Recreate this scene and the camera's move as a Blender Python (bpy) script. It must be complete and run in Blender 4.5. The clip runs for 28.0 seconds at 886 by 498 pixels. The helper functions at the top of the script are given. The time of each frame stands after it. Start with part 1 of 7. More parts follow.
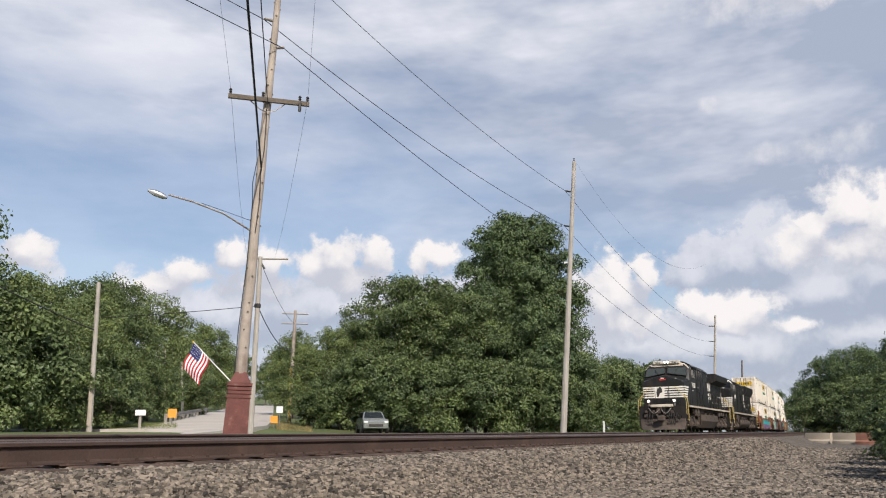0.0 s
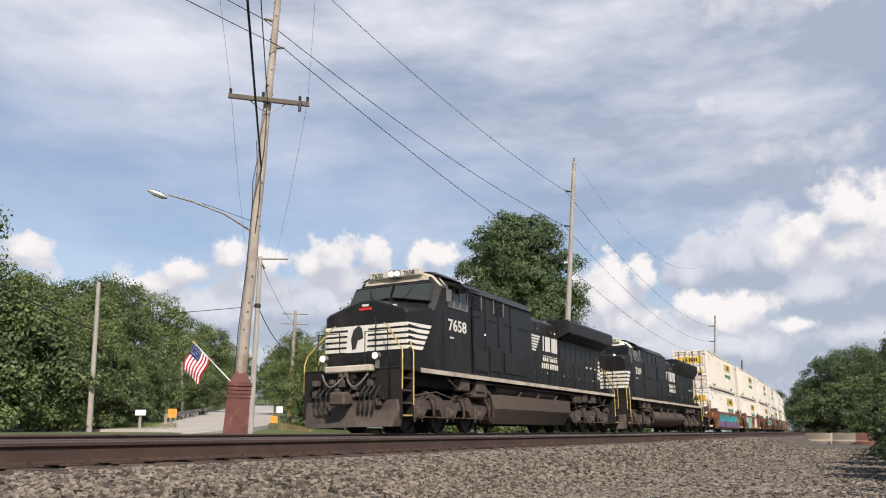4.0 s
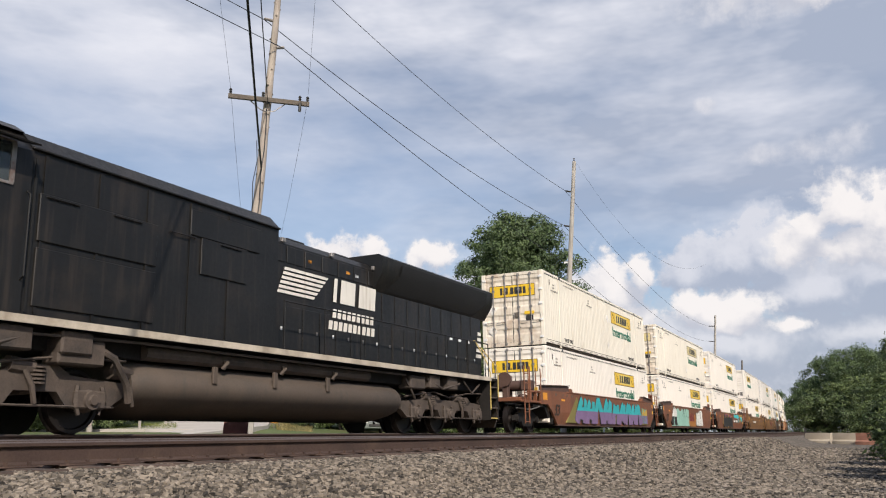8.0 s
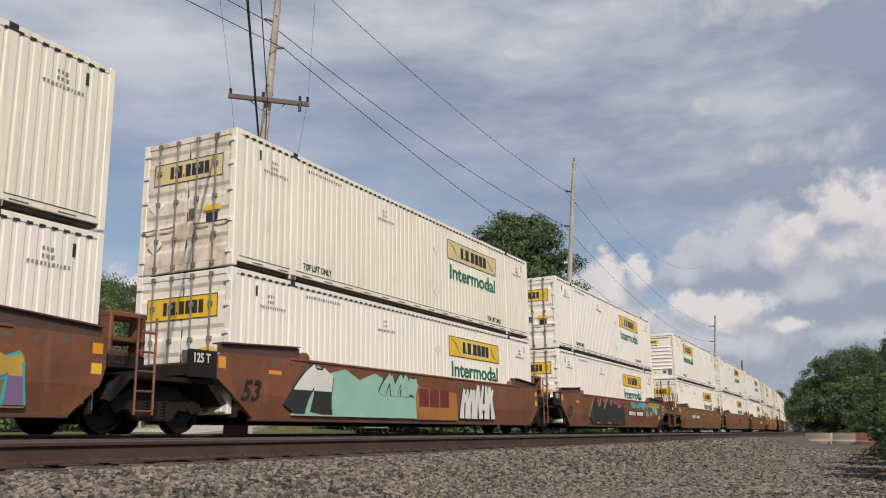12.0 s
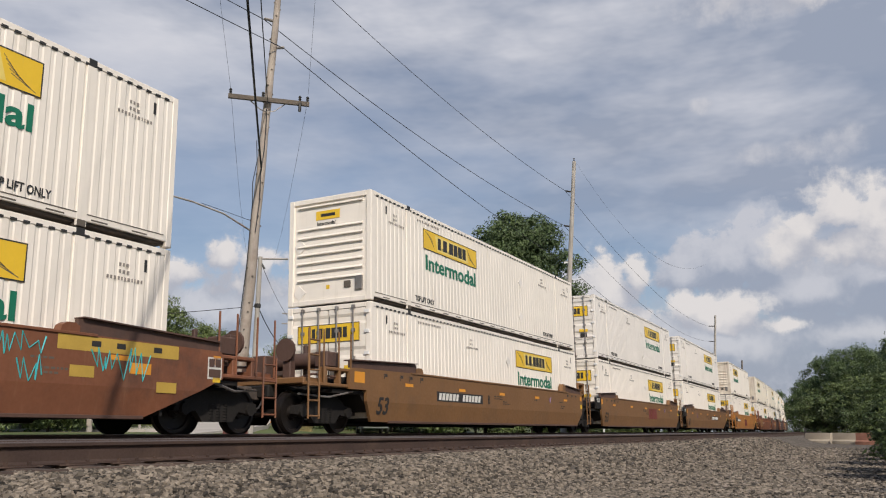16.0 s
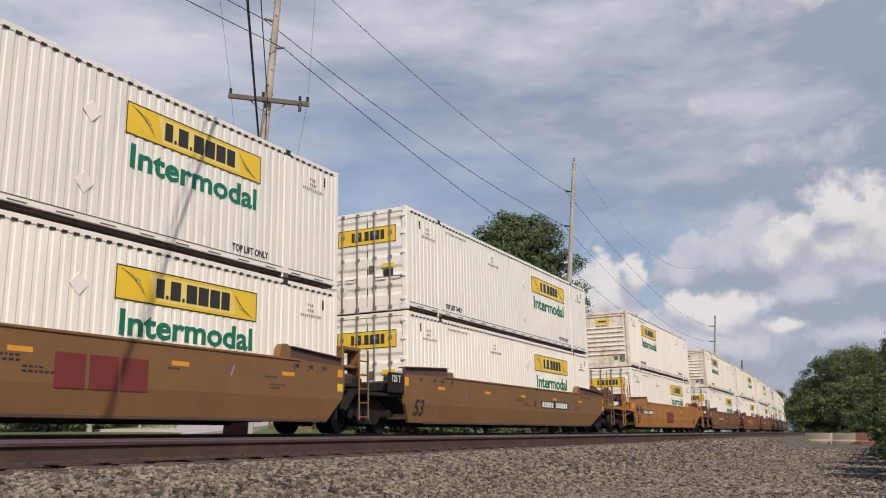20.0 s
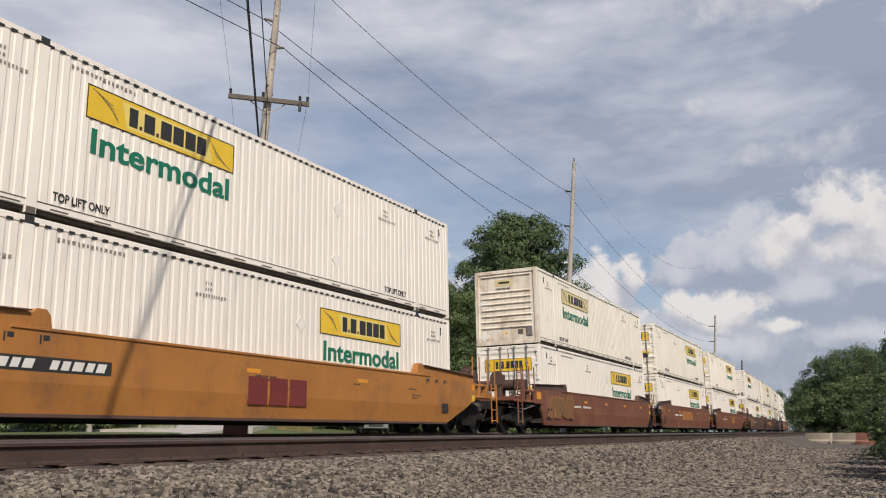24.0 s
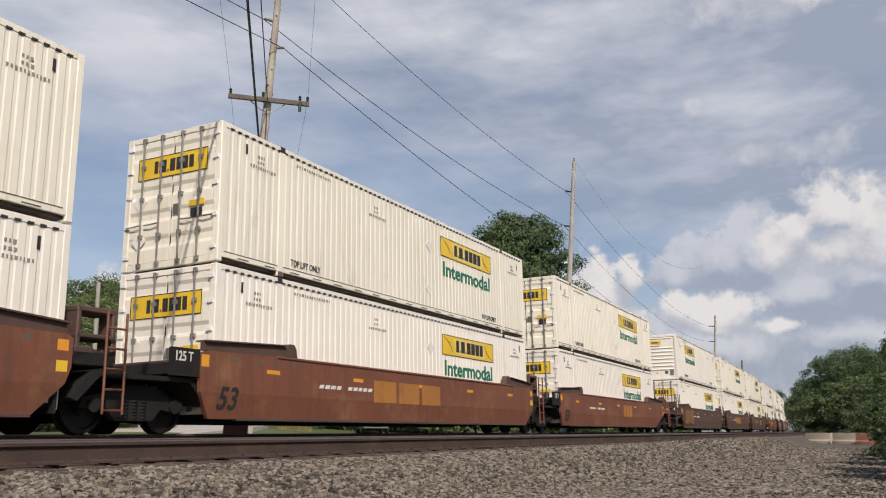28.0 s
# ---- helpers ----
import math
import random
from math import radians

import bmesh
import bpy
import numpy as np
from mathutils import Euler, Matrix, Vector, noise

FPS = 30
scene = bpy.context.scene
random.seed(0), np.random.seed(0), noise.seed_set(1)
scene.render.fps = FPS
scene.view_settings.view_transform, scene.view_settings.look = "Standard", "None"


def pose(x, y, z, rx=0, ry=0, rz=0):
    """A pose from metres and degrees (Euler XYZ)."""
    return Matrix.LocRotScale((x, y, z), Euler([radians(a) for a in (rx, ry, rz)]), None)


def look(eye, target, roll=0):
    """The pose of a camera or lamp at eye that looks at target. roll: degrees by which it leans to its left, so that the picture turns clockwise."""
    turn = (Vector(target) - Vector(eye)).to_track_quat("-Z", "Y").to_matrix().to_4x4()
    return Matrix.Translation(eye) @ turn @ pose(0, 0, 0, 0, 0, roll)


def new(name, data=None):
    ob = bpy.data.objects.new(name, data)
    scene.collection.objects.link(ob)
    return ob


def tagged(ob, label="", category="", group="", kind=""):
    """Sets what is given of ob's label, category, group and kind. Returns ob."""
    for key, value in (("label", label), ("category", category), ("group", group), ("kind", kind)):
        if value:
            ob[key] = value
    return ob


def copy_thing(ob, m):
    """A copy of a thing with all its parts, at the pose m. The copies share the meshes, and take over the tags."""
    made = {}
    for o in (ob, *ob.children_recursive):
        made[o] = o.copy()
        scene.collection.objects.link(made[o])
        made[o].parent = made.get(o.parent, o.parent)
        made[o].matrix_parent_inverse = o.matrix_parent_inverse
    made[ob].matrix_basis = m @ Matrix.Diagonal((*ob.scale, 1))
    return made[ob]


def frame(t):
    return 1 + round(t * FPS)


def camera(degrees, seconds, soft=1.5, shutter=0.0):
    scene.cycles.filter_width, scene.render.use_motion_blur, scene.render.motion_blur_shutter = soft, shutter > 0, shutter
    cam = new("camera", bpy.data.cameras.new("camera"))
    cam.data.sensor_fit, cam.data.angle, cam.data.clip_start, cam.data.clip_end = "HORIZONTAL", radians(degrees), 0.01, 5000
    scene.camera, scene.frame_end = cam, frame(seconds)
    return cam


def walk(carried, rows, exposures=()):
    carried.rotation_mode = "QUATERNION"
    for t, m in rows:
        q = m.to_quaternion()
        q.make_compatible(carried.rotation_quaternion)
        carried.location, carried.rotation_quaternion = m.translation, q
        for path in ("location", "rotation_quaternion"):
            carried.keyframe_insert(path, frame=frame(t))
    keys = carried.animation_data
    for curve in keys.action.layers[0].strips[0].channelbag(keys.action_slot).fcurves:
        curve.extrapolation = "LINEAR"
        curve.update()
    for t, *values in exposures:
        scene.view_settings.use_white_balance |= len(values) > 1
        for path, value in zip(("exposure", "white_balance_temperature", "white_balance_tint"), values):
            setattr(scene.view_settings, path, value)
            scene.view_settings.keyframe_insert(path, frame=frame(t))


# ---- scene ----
cam = camera(54.83, 28.0, soft=1.12)
EYE = Vector((0.0, 0.0, 0.04))
YAW, PITCH = radians(-27.64), radians(12.045)
AHEAD = Vector((math.sin(YAW) * math.cos(PITCH), math.cos(YAW) * math.cos(PITCH), math.sin(PITCH)))
STAND = look(EYE, EYE + AHEAD)
walk(cam, [(0.0, STAND), (28.0, STAND)],
     exposures=[(0.0, 0.24, 6480, 13), (6.5, 0.26, 6480, 13), (8.0, 0.22, 6480, 13), (9.3, 0.04, 6480, 13), (10.4, -0.22, 6480, 13), (12.0, -0.18, 6480, 13), (16.0, -0.14, 6480, 13), (20.0, -0.1, 6480, 13), (28.0, -0.07, 6480, 13)])

# ---- light ----
SUN_EL, SUN_AZ = 38.6, 134.6          # degrees; azimuth clockwise from +y
TO_SUN = Vector((math.sin(radians(SUN_AZ)) * math.cos(radians(SUN_EL)),
                 math.cos(radians(SUN_AZ)) * math.cos(radians(SUN_EL)), math.sin(radians(SUN_EL))))
world = bpy.data.worlds.new("sky")
scene.world = world
world.use_nodes = True
wn = world.node_tree
sky = wn.nodes.new("ShaderNodeTexSky")
sky.sky_type, sky.sun_disc = "NISHITA", False
sky.sun_elevation, sky.sun_rotation = radians(SUN_EL), radians(SUN_AZ)
sky.air_density, sky.dust_density, sky.ozone_density = 1.0, 1.2, 1.5
wn.links.new(sky.outputs[0], wn.nodes["Background"].inputs[0])
wn.nodes["Background"].inputs[1].default_value = 0.1
sun = new("sun", bpy.data.lights.new("sun", "SUN"))
sun.data.energy, sun.data.angle, sun.data.color = 3.95, radians(0.45), (1.0, 0.93, 0.82)
sun.matrix_world = look((0, 0, 60), Vector((0, 0, 60)) - TO_SUN)

# ---- materials ----
def nd(nt, kind, **inputs):
    n = nt.nodes.new(kind)
    for k, v in inputs.items():
        n.inputs[k.replace("_", " ")].default_value = v
    return n


def mixc(nt, fac, a, b, mode="MIX"):
    n = nt.nodes.new("ShaderNodeMix")
    n.data_type, n.blend_type = "RGBA", mode
    for sock, v in ((n.inputs[0], fac), (n.inputs[6], a), (n.inputs[7], b)):
        if isinstance(v, bpy.types.NodeSocket):
            nt.links.new(v, sock)
        elif isinstance(v, (int, float)):
            sock.default_value = v
        else:
            sock.default_value = (*v[:3], 1)
    return n.outputs[2]


def ramp(nt, sock, lo, hi, a=0.0, b=1.0):
    n = nt.nodes.new("ShaderNodeMapRange")
    nt.links.new(sock, n.inputs[0])
    for i, v in enumerate((lo, hi, a, b)):
        n.inputs[i + 1].default_value = v
    return n.outputs[0]


def smooth(nt, sock, lo, hi, a=0.0, b=1.0):
    s = ramp(nt, sock, lo, hi, a, b)
    s.node.interpolation_type = "SMOOTHSTEP"
    return s


def mixv(nt, coord, colour, k):
    """A coordinate shifted by a noise colour."""
    n = nt.nodes.new("ShaderNodeVectorMath")
    n.operation = "MULTIPLY_ADD"
    nt.links.new(colour, n.inputs[0])
    n.inputs[1].default_value = (k, k, 0)
    m = nt.nodes.new("ShaderNodeVectorMath")
    m.operation = "ADD"
    nt.links.new(coord, n.inputs[2])
    nt.links.new(n.outputs[0], m.inputs[0])
    m.inputs[1].default_value = (-k / 2, -k / 2, 0)
    return m.outputs[0]


def noise_of(nt, coord, scale, detail=4.0, rough=0.6, stretch=None):
    if stretch:
        m = nt.nodes.new("ShaderNodeMapping")
        nt.links.new(coord, m.inputs[0])
        m.inputs["Scale"].default_value = stretch
        coord = m.outputs[0]
    n = nd(nt, "ShaderNodeTexNoise", Scale=scale, Detail=detail, Roughness=rough)
    nt.links.new(coord, n.inputs["Vector"])
    return n.outputs["Fac"]


def surface(name, col, rough=0.6, metal=0.0, var=0.25, scale=1.5, fine=35.0, bump=0.15, deep=0.01,
            stain=None, streak=None, rnd=0.0, island=0.0, spec=0.5):
    """A procedural surface. stain: (colour, scale, from, to); streak: (colour, from, to), running down; rnd and island: spread
    of brightness between objects and between loose pieces."""
    m = bpy.data.materials.new(name)
    m.use_nodes = True
    nt = m.node_tree
    bs = nt.nodes["Principled BSDF"]
    co = nt.nodes.new("ShaderNodeTexCoord").outputs["Object"]
    big, small = noise_of(nt, co, scale), noise_of(nt, co, fine, 3.0)
    c = mixc(nt, ramp(nt, big, 0.3, 0.7), [x * (1 - var) for x in col], [min(1, x * (1 + var)) for x in col])
    c = mixc(nt, ramp(nt, small, 0.25, 0.75, 0, 0.35 * min(1, var * 3)), c, [x * 0.55 for x in col])
    if stain:
        c = mixc(nt, ramp(nt, noise_of(nt, co, stain[1], 6.0, 0.65), stain[2], stain[3]), c, stain[0])
    if streak:
        c = mixc(nt, ramp(nt, noise_of(nt, co, 1.0, 5.0, 0.6, (7, 7, 0.45)), streak[1], streak[2]), c, streak[0])
    if rnd or island:
        src = nt.nodes.new("ShaderNodeObjectInfo").outputs["Random"] if rnd else nt.nodes.new("ShaderNodeNewGeometry").outputs["Random Per Island"]
        amt = rnd or island
        hsv = nt.nodes.new("ShaderNodeHueSaturation")
        nt.links.new(c, hsv.inputs["Color"])
        nt.links.new(ramp(nt, src, 0, 1, 1 - amt, 1 + amt), hsv.inputs["Value"])
        c = hsv.outputs[0]
    nt.links.new(c, bs.inputs["Base Color"])
    nt.links.new(ramp(nt, small, 0.2, 0.8, max(0.05, rough - 0.12), min(1, rough + 0.12)), bs.inputs["Roughness"])
    bs.inputs["Metallic"].default_value = metal
    bs.inputs["Specular IOR Level"].default_value = spec
    if bump:
        b = nd(nt, "ShaderNodeBump", Strength=bump, Distance=deep)
        nt.links.new(small, b.inputs["Height"])
        nt.links.new(b.outputs[0], bs.inputs["Normal"])
    return m


def leaf(name, col, spread=0.36):
    m = bpy.data.materials.new(name)
    m.use_nodes = True
    nt = m.node_tree
    bs = nt.nodes["Principled BSDF"]
    co = nt.nodes.new("ShaderNodeTexCoord").outputs["Object"]
    isl = nt.nodes.new("ShaderNodeNewGeometry").outputs["Random Per Island"]
    c = mixc(nt, ramp(nt, noise_of(nt, co, 0.55, 4.0), 0.36, 0.64), [x * 0.7 for x in col], [col[0] * 1.35, col[1] * 1.2, col[2]])
    hsv = nt.nodes.new("ShaderNodeHueSaturation")
    nt.links.new(c, hsv.inputs["Color"])
    nt.links.new(ramp(nt, isl, 0, 1, 1 - spread, 1 + spread), hsv.inputs["Value"])
    nt.links.new(hsv.outputs[0], bs.inputs["Base Color"])
    bs.inputs["Roughness"].default_value = 0.55
    tr = nt.nodes.new("ShaderNodeBsdfTranslucent")
    nt.links.new(hsv.outputs[0], tr.inputs[0])
    mx = nd(nt, "ShaderNodeMixShader", Fac=0.2)
    nt.links.new(bs.outputs[0], mx.inputs[1])
    nt.links.new(tr.outputs[0], mx.inputs[2])
    nt.links.new(mx.outputs[0], nt.nodes["Material Output"].inputs[0])
    return m


def glowing(name, col, strength):
    m = surface(name, col, 0.3, var=0.02, bump=0)
    bs = m.node_tree.nodes["Principled BSDF"]
    bs.inputs["Emission Color"].default_value = (*col, 1)
    bs.inputs["Emission Strength"].default_value = strength
    return m


def glass(name, tint, rough=0.05):
    m = bpy.data.materials.new(name)
    m.use_nodes = True
    bs = m.node_tree.nodes["Principled BSDF"]
    bs.inputs["Base Color"].default_value = (*tint, 1)
    bs.inputs["Roughness"].default_value = rough
    bs.inputs["Transmission Weight"].default_value = 0.6
    return m


RUST = (0.16, 0.07, 0.035)
GRIME = (0.2, 0.15, 0.1)
WHITE = surface("container_white", (0.84, 0.775, 0.68), 0.45, var=0.05, scale=0.5, fine=9, bump=0.03,
                stain=((0.5, 0.42, 0.3), 0.9, 0.62, 1.15), streak=((0.5, 0.44, 0.34), 0.56, 1.1), rnd=0.04)
CREAM = surface("container_cream", (0.82, 0.755, 0.63), 0.5, var=0.06, scale=0.5, fine=9, bump=0.03,
                stain=((0.42, 0.3, 0.17), 0.8, 0.6, 1.1), streak=((0.45, 0.33, 0.2), 0.54, 1.05), rnd=0.05)
PALE = surface("container_pale", (0.8, 0.75, 0.68), 0.45, var=0.05, scale=0.5, fine=9, bump=0.03,
               stain=((0.45, 0.4, 0.33), 0.9, 0.6, 1.15), streak=((0.46, 0.42, 0.36), 0.55, 1.1), rnd=0.05)
RUSTY = surface("container_rusty_end", (0.76, 0.68, 0.56), 0.55, var=0.1, scale=0.8, fine=12, bump=0.05,
                stain=((0.3, 0.16, 0.08), 1.3, 0.5, 0.85), streak=((0.33, 0.19, 0.1), 0.5, 0.9))
YELLOW = surface("sign_yellow", (0.78, 0.5, 0.03), 0.45, var=0.06, bump=0.02, streak=((0.5, 0.36, 0.1), 0.58, 1.0))
GREEN = surface("letter_green", (0.01, 0.16, 0.09), 0.5, var=0.08, bump=0.02)
INK = surface("letter_and_shade_black", (0.03, 0.028, 0.026), 0.55, var=0.1, bump=0.02)
GALV = surface("worn_steel", (0.28, 0.26, 0.24), 0.5, 0.5, var=0.2, fine=30, bump=0.1, stain=(RUST, 2.5, 0.55, 0.75))
RUBBER = surface("black_rubber", (0.025, 0.024, 0.023), 0.7, var=0.2, bump=0.05)
LOCO = surface("loco_black", (0.0125, 0.012, 0.0115), 0.44, var=0.25, scale=0.8, fine=14, bump=0.04, spec=0.34,
               stain=((0.034, 0.026, 0.02), 0.9, 0.52, 0.85), streak=((0.042, 0.033, 0.026), 0.52, 0.85))
LOCO_DARK = surface("loco_grille_black", (0.008, 0.0075, 0.007), 0.7, var=0.2, fine=60, bump=0.3)
LOCOWHITE = surface("loco_white", (0.74, 0.7, 0.62), 0.5, var=0.08, bump=0.03, streak=((0.35, 0.27, 0.18), 0.55, 0.95))
SILL = surface("sill_white", (0.55, 0.48, 0.38), 0.55, var=0.15, bump=0.04, stain=(GRIME, 1.2, 0.45, 0.8))
DUSTY = surface("dusty_running_gear", (0.085, 0.064, 0.05), 0.8, var=0.3, scale=2.5, fine=30, bump=0.3,
                stain=((0.035, 0.03, 0.027), 2.0, 0.5, 0.75))
TANK = surface("dusty_tank", (0.085, 0.064, 0.048), 0.75, var=0.15, scale=0.7, fine=25, bump=0.06,
               stain=((0.05, 0.042, 0.036), 0.8, 0.5, 0.8), streak=((0.055, 0.045, 0.037), 0.55, 0.85))
BLACKGEAR = surface("black_gear", (0.018, 0.0155, 0.0135), 0.75, var=0.3, fine=30, bump=0.2, spec=0.3)
WHEELM = surface("wheel_steel", (0.03, 0.024, 0.021), 0.45, 0.6, var=0.2, scale=4, bump=0.1)
HANDRAIL = surface("rail_yellow", (0.5, 0.37, 0.11), 0.5, var=0.1, bump=0.03)
WELLS = {
    "rust": surface("well_rust", (0.2, 0.075, 0.035), 0.6, var=0.18, scale=0.9, fine=14, bump=0.08,
                    stain=((0.09, 0.045, 0.03), 1.0, 0.5, 0.75), streak=((0.26, 0.13, 0.07), 0.56, 0.95)),
    "tan": surface("well_tan", (0.2, 0.1, 0.038), 0.55, var=0.1, scale=0.7, fine=14, bump=0.04,
                   stain=((0.13, 0.075, 0.04), 0.9, 0.54, 0.85), streak=((0.14, 0.085, 0.05), 0.56, 0.95)),
    "ochre": surface("well_ochre", (0.4, 0.165, 0.036), 0.55, var=0.12, scale=0.8, fine=14, bump=0.05,
                     stain=((0.2, 0.09, 0.04), 1.0, 0.52, 0.8), streak=((0.24, 0.11, 0.05), 0.55, 0.9)),
    "redbrown": surface("well_redbrown", (0.19, 0.068, 0.036), 0.6, var=0.15, scale=0.8, fine=14, bump=0.06,
                        stain=((0.28, 0.15, 0.07), 0.7, 0.54, 0.8), streak=((0.1, 0.046, 0.031), 0.5, 0.85)),
    "dark": surface("well_dark", (0.1, 0.055, 0.04), 0.65, var=0.15, scale=0.8, fine=14, bump=0.06,
                    stain=((0.05, 0.035, 0.03), 1.0, 0.5, 0.8)),
}
MAROON = surface("maroon_paint", (0.17, 0.03, 0.025), 0.55, var=0.12, bump=0.03)
ORANGE = surface("reflector_orange", (0.72, 0.3, 0.03), 0.45, var=0.1, bump=0.02)
TEAL = surface("spray_teal", (0.03, 0.38, 0.4), 0.55, var=0.1, bump=0.02)
PURPLE = surface("spray_purple", (0.2, 0.13, 0.24), 0.55, var=0.1, bump=0.02)
OLIVE = surface("spray_olive", (0.2, 0.17, 0.05), 0.6, var=0.15, bump=0.02)
MINT = surface("spray_mint", (0.3, 0.52, 0.42), 0.55, var=0.1, bump=0.02)
PLUM = surface("spray_plum", (0.28, 0.07, 0.14), 0.55, var=0.15, bump=0.02)
STRAW = surface("spray_straw", (0.5, 0.33, 0.06), 0.55, var=0.15, bump=0.02)
CHALK = surface("stencil_white", (0.7, 0.68, 0.62), 0.6, var=0.1, bump=0.02)
RED = surface("red_paint", (0.5, 0.03, 0.03), 0.5, var=0.08, bump=0.02)
BLUE = surface("flag_blue", (0.02, 0.03, 0.13), 0.8, var=0.08, bump=0.02)
CLOTH_R = surface("flag_red", (0.42, 0.02, 0.03), 0.8, var=0.08, bump=0.02)
CLOTH_W = surface("flag_white", (0.75, 0.74, 0.72), 0.8, var=0.05, bump=0.02)
RAILTOP = surface("rail_running_steel", (0.2, 0.16, 0.14), 0.4, 0.6, var=0.15, scale=0.6, fine=20, bump=0.05)
RAILM = surface("rail_rust", (0.062, 0.037, 0.028), 0.8, var=0.25, scale=1.2, fine=45, bump=0.3,
                stain=((0.12, 0.075, 0.05), 1.5, 0.52, 0.8))
TIEM = surface("tie_wood", (0.09, 0.06, 0.045), 0.9, var=0.35, scale=2, fine=25, bump=0.5, rnd=0.25)
STONEM = surface("ballast_stone", (0.165, 0.138, 0.108), 0.88, var=0.15, scale=3, fine=50, bump=0.3, island=0.85)
BEDM = surface("ballast_bed", (0.105, 0.088, 0.07), 0.95, var=0.2, scale=0.5, fine=30, bump=1.0, deep=0.05,
               stain=((0.24, 0.2, 0.155), 14.0, 0.52, 0.62))
GRASSG = surface("ground_grass", (0.09, 0.12, 0.035), 0.95, var=0.35, scale=0.15, fine=6, bump=0.6, deep=0.05,
                 stain=((0.2, 0.17, 0.08), 0.12, 0.5, 0.75))
BLADE = leaf("grass_blade", (0.15, 0.19, 0.05))
DRYBLADE = leaf("dry_grass_blade", (0.22, 0.2, 0.09))
LEAVES = [leaf("leaf_a", (0.1, 0.148, 0.056), 0.45), leaf("leaf_b", (0.135, 0.19, 0.07), 0.45), leaf("leaf_c", (0.092, 0.145, 0.062), 0.42)]
BARK = surface("bark", (0.14, 0.115, 0.09), 0.9, var=0.3, scale=2, fine=18, bump=0.8, deep=0.03)
POLEM = surface("pole_wood", (0.37, 0.315, 0.265), 0.85, var=0.28, scale=1.0, fine=20, bump=0.4,
                stain=((0.17, 0.12, 0.09), 1.1, 0.5, 0.75), streak=((0.42, 0.37, 0.3), 0.5, 0.8))
POLEGREY = surface("pole_grey_wood", (0.38, 0.35, 0.31), 0.85, var=0.15, scale=1.0, fine=20, bump=0.3, streak=((0.24, 0.2, 0.16), 0.5, 0.85))
WIREM = surface("wire_black", (0.02, 0.02, 0.022), 0.6, var=0.1, bump=0)
ALU = surface("lamp_aluminium", (0.55, 0.56, 0.57), 0.35, 0.8, var=0.08, bump=0.03)
BOXRED = surface("planter_redbrown", (0.14, 0.05, 0.04), 0.8, var=0.25, scale=3, fine=25, bump=0.3, stain=((0.3, 0.22, 0.17), 3.0, 0.6, 0.8))
ROADM = surface("road_asphalt", (0.5, 0.46, 0.41), 0.9, var=0.1, scale=0.3, fine=20, bump=0.2, stain=((0.42, 0.38, 0.33), 0.5, 0.5, 0.7))
CONC = surface("concrete", (0.4, 0.34, 0.26), 0.85, var=0.12, scale=1.5, fine=25, bump=0.25, stain=((0.36, 0.31, 0.25), 1.6, 0.52, 0.75))
BRICKRED = surface("weathered_red_concrete", (0.32, 0.15, 0.1), 0.85, var=0.2, scale=2, fine=25, bump=0.3)
CARPAINT = surface("car_silver", (0.3, 0.32, 0.31), 0.3, 0.4, var=0.03, bump=0)
DARKGLASS = glass("dark_glass", (0.05, 0.06, 0.06))
CABGLASS = glass("cab_glass", (0.12, 0.14, 0.14))
SCREEN = surface("windscreen_glass", (0.05, 0.06, 0.058), 0.2, var=0.05, bump=0, spec=0.25)
SCREEN_DARK = surface("dark_windscreen_glass", (0.012, 0.014, 0.017), 0.3, var=0.05, bump=0, spec=0.06)
LAMPGLOW = glowing("headlight", (1.0, 0.9, 0.72), 2.5)
BOARDGLOW = glowing("number_board", (0.5, 0.46, 0.38), 0.1)

